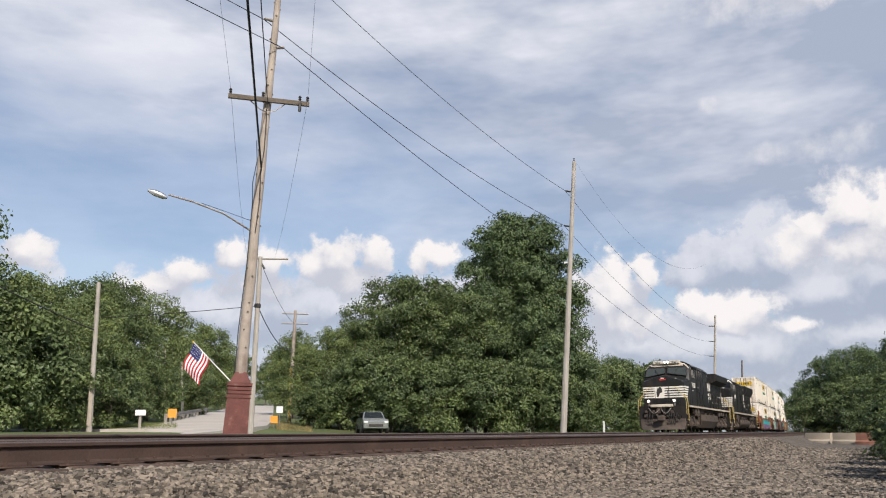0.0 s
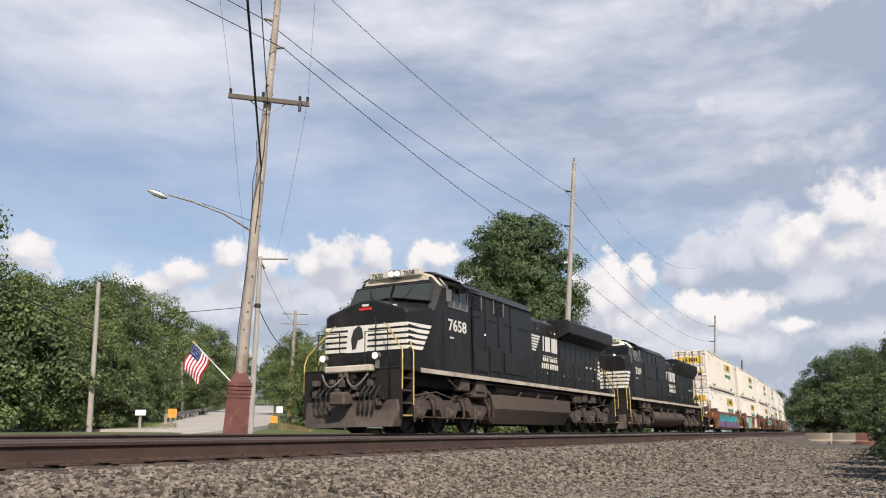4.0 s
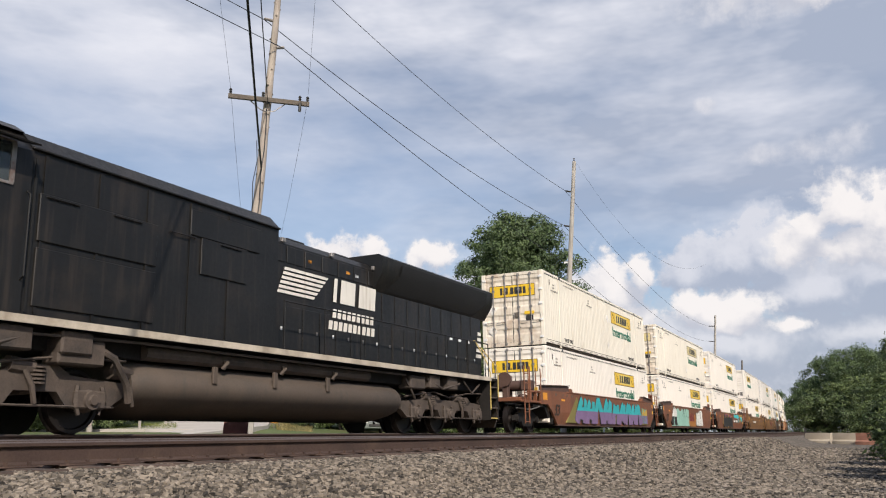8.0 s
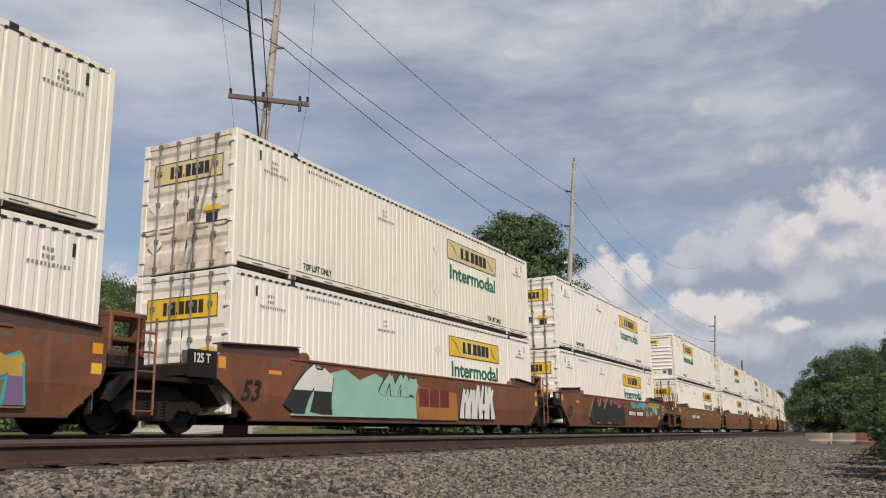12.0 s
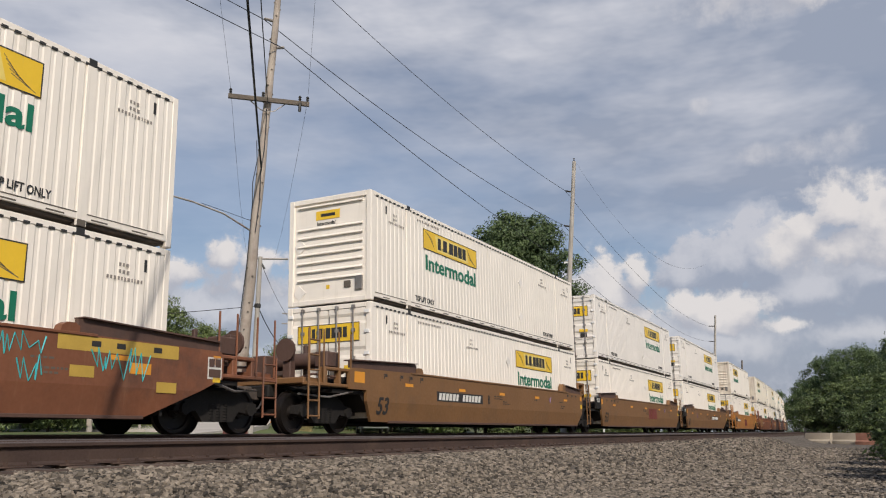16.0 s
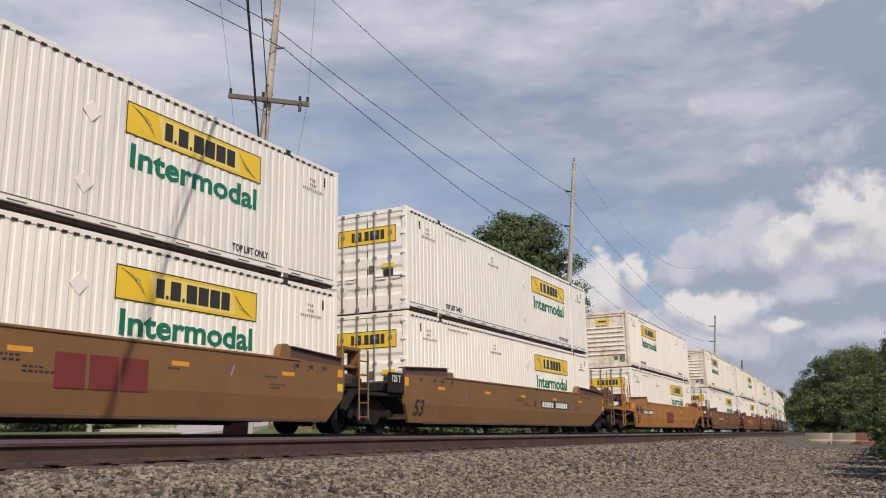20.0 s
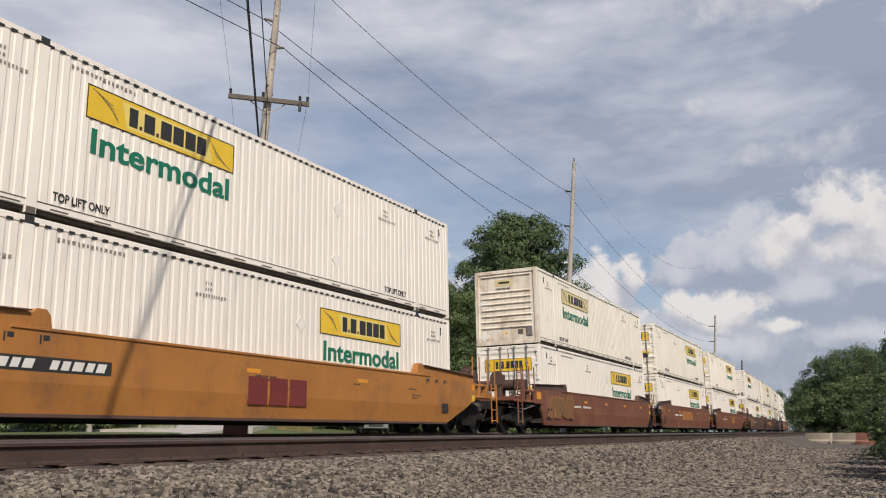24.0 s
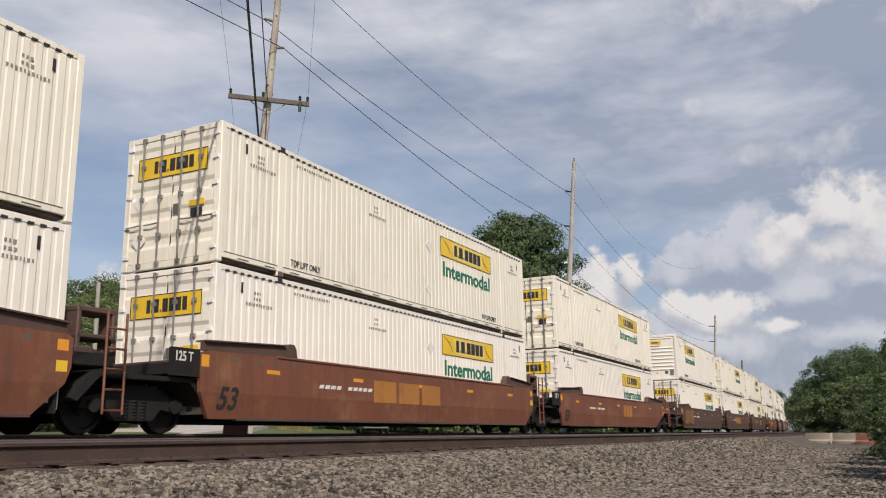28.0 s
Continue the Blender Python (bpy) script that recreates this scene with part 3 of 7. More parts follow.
part("service_board", Build().box(-47.45, -47.3, 61.3, 61.4, 0.3, 5.5), STRAW, PS, "pale conduit board")
for x0, y0, x1, y1, z1, r in ((-53.4, 52.8, -53.7, 52.5, 6.75, .12), (-59.6, 61.1, -59.9, 60.8, 6.5, .12), (-96, 122, -96, 122, 12.0, .15), (-120, 152, -120, 152, 13.5, .15)):
    plain_pole((x0, y0, ground_z(x0, y0) - .2), (x1, y1, z1), r, r * .75, "utility_pole", "distant wooden utility pole near the trees")

# wires along the railway
def beyond(a, b, k):
    return Vector(b) + (Vector(b) - Vector(a)) * k


w1, w2, w3 = AT1(13.13) - AX1 * .36, AT1(12.2) + AX1 * .36, AT1(15.3) + AX1 * .36
q1, q2 = AT2(13.67) + Vector((-.42, -.1, .08)), AT2(11.6) + Vector((-.42, -.1, .08))
r1, r2, r3 = [AT3(z) + Vector((-.7, -.1, .06)) for z in (12.95, 11.03, 9.2)]
wire(w3, q1, 0.5)
wire(q1, r1, 1.6)
wire(w1, q2, 0.5, 0.014)
q3 = AT2(9.5) + Vector((-.35, -.05, 0))
wire(w2, q3, 0.3, 0.014)
wire(q2, r2, 1.6)
wire(q3, r3, 1.2)
wire(AT2(15.6), beyond(AT1(16.5), AT2(15.6), 1.2), 2.5, 0.006)
for a, z in ((w1, 13.6), (w2, 12.6), (w3, 15.7)):
    wire(a, (-19.5, -25, z), 0.6, 0.014)
c = AT1(10.45)
# service cables that cross the tracks towards the viewer's side
p0 = AT1(8.06)
dirc = Vector((0.6065, -0.7894, 0.0946))
wire(p0 + SIDE1 * .2, p0 + dirc * 34, 0.25, 0.03, 24, "service_cable", "thick black service cable crossing the tracks")
wire(AT1(10.2) + SIDE1 * .25, AT1(10.2) + Vector((0.6, -0.78, 0.04)) * 34, 0.25, 0.015, 24, "service_cable", "twisted black service cable crossing the tracks")
for k in (-1.15, 1.24):
    wire(c + AX1 * k + SIDE1 * .26, c + AX1 * k + Vector((22, -28, 3.2)), 0.3, 0.004)
    wire(c + AX1 * k + SIDE1 * .26, ATM(9.3) + AX1 * k * .6, 0.5, 0.005)
wire(ATM(6.7), ATS(7.2), 0.8, 0.03)
wire(ATM(9.2), ATS(9.5), 0.5, 0.015)
wire(ATM(6.7), (-62, 30, 7.2), 0.5, 0.02)
wire(ATS(9.5), (-96, 122, 11.5), 1.0, 0.02)
wire((-36, 20, 8.2), ATL(5.0), 0.2, 0.03)


def make_flag():
    f = thing("flag", "red, white and blue flag hanging on a slanted white staff", "flag")
    f.matrix_basis = Matrix.Translation((0, 0, 0))
    a, b = AT1(1.45) - AX1 * .25 - SIDE1 * -.1, Vector((-18.25, 18.95, 2.62))
    part("staff", Build().cyl(a, b, 0.016, 0.014, 8), CLOTH_W, f, "slanted white staff")
    part("finial", Build().ball(b, 0.03, 6, 4), YELLOW, f)
    # the cloth hangs from the upper half of the staff in soft folds
    hoist0, hoist1 = b, b.lerp(a, 0.42)
    rows, cols = 13, 12
    drop = Vector((-0.1, -0.1, -0.78))
    grid = {}
    for i in range(rows + 1):
        for j in range(cols + 1):
            p = hoist0.lerp(hoist1, i / rows)
            u = j / cols
            fold = 0.07 * math.sin(u * 9 + i * 0.25) * u
            grid[i, j] = p + drop * u + SIDE1 * fold + AX1 * (-0.12 * u + 0.03 * math.sin(u * 7))
    for i in range(rows):
        b1 = Build()
        j0 = 5 if i < 7 else 0
        pts = [[grid[i, j] + SIDE1 * e, grid[i + 1, j] + SIDE1 * e] for e in (0,) for j in range(j0, cols + 1)]
        b1.loft([p + [p[1] - SIDE1 * .004, p[0] - SIDE1 * .004] for p in pts])
        part("stripe", b1, CLOTH_R if i % 2 == 0 else CLOTH_W, f)
    b2 = Build()
    b2.loft([[grid[0, j], grid[7, j], grid[7, j] - SIDE1 * .004, grid[0, j] - SIDE1 * .004] for j in range(6)])
    part("canton", b2, BLUE, f, "dark blue canton with white dots")
    st = Build()
    for i in range(1, 7, 1):
        for j in range(1, 5):
            p = grid[i, j].lerp(grid[0, j], 0.0) + SIDE1 * .006
            st.ball(p, 0.012, 5, 3)
    part("canton_dots", st, CLOTH_W, f)


make_flag()


def sign(x, y, size, pole_h, name, label, material, tilt=45):
    z = ground_z(x, y)
    s = thing(name, label, "road sign")
    part("post", Build().cyl((x, y, z - .2), (x, y, z + pole_h), 0.035, n=6), GALV, s)
    d = Vector((-x, -y, 0)).normalized()
    b = Build().box(-size / 2, size / 2, -0.01, 0.01, -size / 2, size / 2)
    ob = part("sign_plate", b, material, s)
    ob.matrix_basis = Matrix.Translation((x, y, z + pole_h)) @ Matrix.Rotation(math.atan2(d.y, d.x) + math.pi / 2, 4, "Z") @ Matrix.Translation((0, -.04, 0)) @ Matrix.Rotation(radians(tilt), 4, "Y")


sign(-45.3, 45.4, 0.6, 0.75, "marker_sign", "small orange square marker sign on a post", ORANGE, 0)
sign(-38.9, 48.7, 0.5, 0.55, "marker_sign", "small yellow-orange marker sign on a post", ORANGE, 0)
sign(-38.6, 48.9, 0.45, 1.3, "road_sign", "small white back of a road sign on a dark post", CLOTH_W, 0)


def mailbox(x, y):
    z = ground_z(x, y)
    m = thing("mailbox", "white roadside mailbox with dark lid on a post", "mailbox")
    part("post", Build().box(x - .05, x + .05, y - .05, y + .05, z - .2, z + .88), POLEGREY, m)
    arch = [(-.15, 0)] + [(-.15 * math.cos(a), .14 + .15 * math.sin(a)) for a in [math.pi * i / 8 for i in range(9)]] + [(.15, 0)]
    ob = part("box", Build().prism(arch, "y", -.26, .26), CLOTH_W, m)
    ob.matrix_basis = pose(x, y, z + .86, 0, 0, -42)
    ob = part("lid", Build().prism([(p * .8, q * .98 + .003) for p, q in arch], "y", -.28, -.261), INK, m, "dark lid")
    ob.matrix_basis = pose(x, y, z + .86, 0, 0, -42)


mailbox(-35.6, 33.4)


def guardrail():
    g = thing("guardrail", "weathered galvanised steel guardrail along the road", "guardrail")
    a, b = Vector((-46.5, 46.0)), Vector((-66, 71))
    for i in range(12):
        p = a.lerp(b, i / 11)
        z = ground_z(p.x, p.y)
        part("post", Build().box(p.x - .08, p.x + .08, p.y - .08, p.y + .08, z - .2, z + .7), POLEGREY, g)
    prof = [(0, .42), (.07, .47), (0, .55), (.07, .63), (0, .7), (-.02, .7), (.05, .63), (-.02, .55), (.05, .47), (-.02, .42)]
    n = Vector((.79, .61, 0))
    rail = []
    for i in range(12):
        p = a.lerp(b, i / 11)
        z = ground_z(p.x, p.y)
        rail.append([Vector((p.x, p.y, z + h)) + n * (.12 + o) for o, h in prof])
    part("beam", Build().loft(rail), GALV, g, "rippled steel beam")


guardrail()


def parked_car(x, y, turn):
    z = ground_z(x, y)
    c = thing("parked_car", "silver compact car parked at the edge of the trees", "car", at=pose(x, y, z, 0, 0, turn))
    body = Build()
    side = [(-2.1, .35), (-2.15, .75), (-1.95, .92), (-.9, 1.0), (1.9, 1.02), (2.15, .9), (2.15, .4), (1.8, .3), (-1.8, .3)]
    rings = [[(xx, p * k, q) for p, q in side] for xx, k in ((-.86, .97), (-.8, 1.0), (.8, 1.0), (.86, .97))]
    part("body", body.loft(rings), CARPAINT, c)
    cab = [(-1.0, .98), (-.35, 1.48), (1.2, 1.5), (1.95, 1.0)]
    part("cabin", Build().loft([[(xx * (1 if q < 1.2 else .82), p, q) for p, q in cab] for xx in (-.78, .78)]), CARPAINT, c)
    part("windscreen", Build().add([(-.68, -.965, 1.04), (.68, -.965, 1.04), (.57, -.42, 1.44), (-.57, -.42, 1.44), (-.68, -.985, 1.05), (.68, -.985, 1.05), (.57, -.44, 1.45), (-.57, -.44, 1.45)],
                                   [(4, 5, 6, 7), (0, 3, 2, 1), (0, 1, 5, 4), (1, 2, 6, 5), (2, 3, 7, 6), (3, 0, 4, 7)]), DARKGLASS, c)
    for s in (-1, 1):
        part("side_window", Build().add([(s * .77, -.75, 1.06), (s * .77, 1.6, 1.06), (s * .655, 1.1, 1.43), (s * .655, -.3, 1.43), (s * .79, -.75, 1.06), (s * .79, 1.6, 1.06), (s * .675, 1.1, 1.43), (s * .675, -.3, 1.43)],
                                        [(4, 5, 6, 7), (0, 3, 2, 1), (0, 1, 5, 4), (1, 2, 6, 5), (2, 3, 7, 6), (3, 0, 4, 7)]), DARKGLASS, c)
        part("headlight", Build().box(s * .7 - .14, s * .7 + .14, -2.17, -2.05, .68, .82, .03), CLOTH_W, c)
        for yy in (-1.35, 1.35):
            w = part("wheel", Build().cyl((s * .84 - .1, yy, .31), (s * .84 + .1, yy, .31), .31, n=16), RUBBER, c)
            part("rim", Build().cyl((s * .84 + s * .08 - .03, yy, .31), (s * .84 + s * .08 + .03, yy, .31), .19, n=12), GALV, w)
    part("grille", Build().box(-.5, .5, -2.18, -2.1, .45, .62, .02), INK, c)


parked_car(-33.0, 52.2, 40)
mp = tagged(part("marker_post", Build().box(-18.45, -18.33, 59.4, 59.5, -.7, .75, .01), CLOTH_W), "white trackside marker post in the grass", "marker post")


def concrete_block(x, y, turn, material, label, k=1.0):
    prof = [(-.42, 0), (-.42, .2), (-.3, .3), (-.26, .72), (.26, .72), (.3, .3), (.42, .2), (.42, 0)]
    b = thing("concrete_block", label, "concrete barrier", "barrier blocks at the yard edge", at=pose(x, y, -.78, 0, 0, turn))
    part("block", Build().loft([[(t, p * e, q * e2) for p, q in prof] for t, e, e2 in ((-.88 * k, .94, .97), (-.84 * k, 1, 1), (.84 * k, 1, 1), (.88 * k, .94, .97))]), material, b)
    part("lifting_eye", Build().tube([(-.12, 0, .7), (-.1, 0, .8), (.1, 0, .8), (.12, 0, .7)], .015, 5), GALV, b)


concrete_block(-4.75, 62.6, -26, CONC, "weathered tan concrete barrier block")
concrete_block(-2.95, 60.9, -24, CONC, "weathered tan concrete barrier block, slightly lower")
concrete_block(-1.55, 59.3, -20, BRICKRED, "reddish stained concrete barrier block")
tagged(part("yard_post", Build().box(-5.83, -5.7, 64.4, 64.5, -.8, .25, .01), INK), "short dark post beside the barrier blocks", "post")

# ---- the train: containers ----
CL, CW, CH = 16.154, 2.591, 2.896


def sign_panel(parent, y0, z0, w, h, x, plain=False):
    """The yellow company panel: a bordered board with a dark band and plain scrolls, drawn without letters."""
    p = part("sign_panel", plate_yz(x, rect(y0, y0 + w, z0, z0 + h)), YELLOW if not plain else FADED, parent, "yellow company panel" if not plain else "faded company panel")
    edge = Build()
    for a in (rect(y0, y0 + w, z0, z0 + .022), rect(y0, y0 + w, z0 + h - .022, z0 + h), rect(y0, y0 + .022, z0, z0 + h), rect(y0 + w - .022, y0 + w, z0, z0 + h)):
        edge.prism(a, "x", x + .004, x + .007)
    part("panel_border", edge, INK, p)
    inner = part("panel_face", Build().prism([(y0 + w * .2, z0 + h * .88), (y0 + w * .24, z0 + h * .12), (y0 + w * .83, z0 + h * .12), (y0 + w * .79, z0 + h * .88)], "x", x + .0035, x + .0055), SIGNPALE if not plain else FADED, p, "paler middle of the panel")
    yy = y0 + w * .25
    unit = w * .53 / 1.3
    for k, lift in ((.13, 0), (.04, .4), (.17, 0), (.04, .4), (.18, 0), (.18, 0), (.18, 0), (.16, 0)):
        top = .8 if not lift else .34
        part("name_bar", Build().prism(rect(yy, yy + k * unit, z0 + h * .22, z0 + h * top), "x", x + .005, x + .008), INK, p, "black bar in place of a letter")
        yy += (k + .03) * unit
    sc = Build()
    for s, c in ((1, y0 + w * .03), (-1, y0 + w * .97)):
        for i in range(5):
            t = i * .14
            za, zb = (z0 + h * (.9 - t * .4), z0 + h * (.62 - t * .8)) if s > 0 else (z0 + h * (.1 + t * .4), z0 + h * (.38 + t * .8))
            a, b = c + s * w * .02 * i, c + s * w * (.12 + .01 * i)
            sc.prism([(a, za - .007), (b, zb - .007), (b, zb + .007), (a, za + .007)] if s > 0 else [(b, zb - .007), (a, za - .007), (a, za + .007), (b, zb + .007)], "x", x + .004, x + .006)
    tagged(part("panel_scroll", sc, GRIMEM, p, "dark scroll ornaments"), kind="stuff")
    return p


def diamond(parent, y, z, r, x):
    part("placard_holder", plate_yz(x, [(y - r, z), (y, z - r), (y + r, z), (y, z + r)], .012), GALV if r < .1 else PALE, parent, "diamond placard holder")


def make_container(doors_front, paint, end_paint, faded=False):
    c = thing("container", "", "shipping container", "stacked containers of the train")
    hy, hx = CL / 2, CW / 2
    # corrugated sides
    for s in (1, -1):
        b = Build()
        ring = []
        y, k = -hy + .14, 0
        pitch = .222
        steps = [(0, 0), (.115, 0), (.14, .012), (.195, .012)]
        while y < hy - .14:
            for o, d in steps:
                if y + o < hy - .14:
                    ring.append((y + o, hx - .012 - d))
            y += pitch
        ring.append((hy - .14, hx - .012))
        n = len(ring)
        for z in (.19, CH - .12):
            b.v += [(s * q, p, z) for p, q in ring]
        b.f += [(i, i + 1, n + i + 1, n + i) for i in range(n - 1)]
        if s > 0:
            b.f = [f[::-1] for f in b.f]
        me = bpy.data.meshes.new("side_wall")
        me.from_pydata(b.v, [], b.f)
        part("side_wall", me, paint, c, "corrugated side wall")
        part("top_rail", Build().box(min(s * (hx - .07), s * hx), max(s * (hx - .07), s * hx), -hy + .13, hy - .13, CH - .12, CH - .005, .008), paint, c)
        br = part("bottom_rail", Build().box(min(s * (hx - .06), s * (hx - .004)), max(s * (hx - .06), s * (hx - .004)), -hy + .13, hy - .13, .1, .2, .006), paint, c)
        if s > 0:
            # black dashes stand in for shade in the corrugation under the top rail
            shade_dash = Build()
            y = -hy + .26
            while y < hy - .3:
                shade_dash.box(hx - .03, hx + .002, y, y + .115, CH - .125, CH - .085)
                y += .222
            tagged(part("rail_notch_band", shade_dash, INK, c, "black dashes drawn as the shade under the top rail"), kind="stuff")
            slots = Build()
            y = -hy + .6
            while y < hy - .6:
                slots.box(hx - .006, hx - .001, y, y + .34, .125, .15)
                y += .86
            slots.box(hx - .012, hx - .002, -hy + .2, hy - .2, .205, .222)
            tagged(part("slot_band", slots, GRIMEM, br, "dark slots along the bottom rail"), kind="stuff")
        for e in (-6.096, 6.096):
            lp = part("lift_post", Build().box(min(s * (hx - .05), s * (hx - .001)), max(s * (hx - .05), s * (hx - .001)), e - .1, e + .1, .0, CH - .0, .006), paint, c, "flat lifting post")
            part("casting", Build().box(min(s * (hx - .15), s * (hx + .004)), max(s * (hx - .15), s * (hx + .004)), e - .09, e + .09, CH - .13, CH + .012, .01), INK, lp, "dark corner casting")
            part("casting", Build().box(min(s * (hx - .15), s * (hx + .003)), max(s * (hx - .15), s * (hx + .003)), e - .09, e + .09, -.012, .11, .01), GRIMEM, lp)
        for e in (-1, 1):
            part("corner_post", Build().box(min(s * (hx - .16), s * hx), max(s * (hx - .16), s * hx), min(e * (hy - .14), e * hy), max(e * (hy - .14), e * hy), 0, CH, .015), paint if (e > 0 or doors_front) else end_paint, c)
    part("roof", Build().box(-hx + .07, hx - .07, -hy + .1, hy - .1, CH - .06, CH - .03), paint, c)
    part("floor", Build().box(-hx + .06, hx - .06, -hy + .1, hy - .1, .05, .18), DUSTY, c, "dark floor with cross members")
    # rear end, seldom seen
    part("end_wall", Build().box(-hx + .16, hx - .16, hy - .1, hy - .04, .1, CH - .1), paint, c)
    if doors_front:
        yf = -hy
        part("door_header", Build().box(-hx + .16, hx - .16, yf + .0, yf + .1, CH - .13, CH - .01, .01), end_paint, c)
        part("door_sill", Build().box(-hx + .16, hx - .16, yf + .0, yf + .1, .0, .14, .01), end_paint, c)
        part("gasket", Build().box(-hx + .15, hx - .15, yf + .05, yf + .07, .13, CH - .12), RUBBER, c)
        for s in (-1, 1):
            b = Build()
            x0, x1 = sorted((s * .02, s * (hx - .17)))
            # door leaf with four pressed bands
            zz = [.15, .42, .5, .62, .7, .98, 1.06, 1.18, 1.26, 1.5, 1.58, 1.7, 1.78, 2.35, 2.43, 2.55, 2.63, CH - .14]
            prof = []
            for i, z in enumerate(zz):
                prof.append((yf + (.012 if (i % 4) in (0, 1) else .045), z))
            bb = Build()
            bb.loft([[(xx, p, q) for p, q in prof] + [(xx, yf + .06, zz[-1]), (xx, yf + .06, zz[0])] for xx in (x0, x1)])
            d = part("door", bb, end_paint, c, "ribbed door leaf", smooth=0)
            for xx in (s * .28, s * .78):
                rod = Build().cyl((xx, yf - .035, .05), (xx, yf - .035, CH - .05), .021, n=8)
                for z in (.1, .7, 1.5, 2.2, CH - .1):
                    rod.box(xx - .045, xx + .045, yf - .05, yf + .02, z - .04, z + .04)
                part("lock_rod", rod, GALV, d, "grey locking rod")
                part("handle", Build().tube([(xx, yf - .05, .95), (xx + s * .15, yf - .065, .93), (xx + s * .38, yf - .05, .93)], .016, 5), GALV, d, "locking handle")
            for z in (.3, .95, 1.6, 2.15, 2.65):
                part("hinge", Build().box(s * (hx - .12) - .07, s * (hx - .12) + .07, yf - .03, yf + .02, z - .045, z + .045, .008), CLOTH_W, d)
        # panel across both doors
        w, h, z0 = 1.9, .48, 1.92
        pan = part("sign_panel", Build().box(-w / 2, w / 2, yf + .004, yf + .01, z0, z0 + h), YELLOW if not faded else FADED, c, "yellow company panel on the doors")
        bd = Build()
        for a in ((-w / 2, w / 2, z0, z0 + .018), (-w / 2, w / 2, z0 + h - .018, z0 + h), (-w / 2, -w / 2 + .018, z0, z0 + h), (w / 2 - .018, w / 2, z0, z0 + h)):
            bd.box(a[0], a[1], yf - .001, yf + .004, a[2], a[3])
        xx = -.5
        for k, top in ((.1, .38), (.03, .17), (.13, .38), (.03, .17), (.14, .38), (.14, .38), (.14, .38), (.12, .38)):
            part("name_bar", Build().box(xx, xx + k, yf - .001, yf + .004, z0 + .11, z0 + top), INK, pan, "black bar in place of a letter")
            xx += k + .035
        part("panel_border", bd, INK, pan)
        part("notice_plate", Build().box(.55, .85, yf - .002, yf + .012, .95, 1.15), INK, c, "small dark notice plate")
        part("notice_plate", Build().box(.5, .9, yf - .001, yf + .012, 1.2, 1.32), YELLOW, c, "small yellow notice plate")
        part("vent_plate", Build().box(.08, .24, yf - .004, yf + .012, 1.1, 1.3), GRIMEM, c)
        for xx, zz2 in ((-.85, 1.45), (-.85, .62)):
            ob = part("placard_holder", Build().prism([(-.2, 0), (0, -.2), (.2, 0), (0, .2)], "y", yf - .004, yf + .012), PALE, c, "diamond placard holder")
            ob.matrix_basis = pose(xx, 0, zz2)
    else:
        yf = -hy
        b = Build().box(-hx + .15, hx - .15, yf + .05, yf + .09, .1, CH - .1)
        part("end_wall", b, end_paint, c, "flat front wall with pressed slots")
        part("end_header", Build().box(-hx + .16, hx - .16, yf + .0, yf + .09, CH - .14, CH - .0, .01), end_paint, c)
        part("end_sill", Build().box(-hx + .16, hx - .16, yf, yf + .09, 0, .13, .01), end_paint, c)
        for i, z in enumerate((.62, .85, 1.08, 1.31, 1.54, 1.77, 2.0, 2.62)):
            part("pressed_slot", Build().prism([(yf + .052, z - .06), (yf + .045, z + .03), (yf - .004, z + .03), (yf - .004, z + .05), (yf + .052, z + .1)], "x", -hx + .28, hx - .28), end_paint, c, "pressed horizontal slot")
        part("sign_panel", Build().box(-.45, .3, yf + .04, yf + .052, 2.28, 2.52), YELLOW if not faded else FADED, c, "small yellow company panel")
        part("name_bar", Build().box(-.3, .15, yf + .036, yf + .043, 2.36, 2.44), INK, c)
        write_on(c, "Intermodal", .14, INK, FRONT, -.42, yf + .045, 2.13, .95)
        part("vent_plate", Build().box(.45, .65, yf + .03, yf + .052, .38, .56), GRIMEM, c)
        part("document_box", Build().box(.8, 1.02, yf + .0, yf + .052, .3, .66, .01), GALV, c)
        part("notice_plate", Build().box(-.1, 0, yf + .04, yf + .052, .4, .5), YELLOW, c)
        for xx, zz2 in ((-.95, 1.6), (-.95, .35)):
            ob = part("placard_holder", Build().prism([(-.2, 0), (0, -.2), (.2, 0), (0, .2)], "y", yf + .03, yf + .052), PALE, c, "diamond placard holder")
            ob.matrix_basis = pose(xx, 0, zz2)
    # markings on the side that shows
    x = hx - .010
    y0 = (hy - 2.9 - 3.65) if doors_front else (-hy + 2.85)
    sign_panel(c, y0, 1.86, 3.65, .6, x, faded)
    write_on(c, "Intermodal", .61, GREEN, SIDE, x + .003, y0 + .1, 1.28, 1.0, "green lettering", wide=3.4, bold=.024)
    if doors_front:
        spots, ly = (-hy + 5.6, -hy + .9, hy - 1.4), -hy + 2.35
    else:
        spots, ly = (-hy + .9, hy - 4.0, hy - 1.4), -hy + 2.35
    write_on(c, "TOP LIFT ONLY", .2, INK, SIDE, x + .003, ly, .3, .8)
    write_on(c, "TOP LIFT ONLY", .2, INK, SIDE, x + .003, hy - 3.7, .3, .8)
    print_rows = Build()
    rng = random.Random(4)
    for yy in spots:
        for r in range(3):
            k = yy + (.0 if r == 2 else .25)
            while k < yy + (.8 if r == 2 else .45):
                d = rng.uniform(.025, .06)
                print_rows.prism(rect(k, k + d, 2.42 - r * .12, 2.48 - r * .12), "x", x + .002, x + .005)
                k += d + .035
    k = -hy + 2.5
    while k < -hy + 3.9:
        d = rng.uniform(.03, .07)
        print_rows.prism(rect(k, k + d, 2.6, 2.66), "x", x + .002, x + .005)
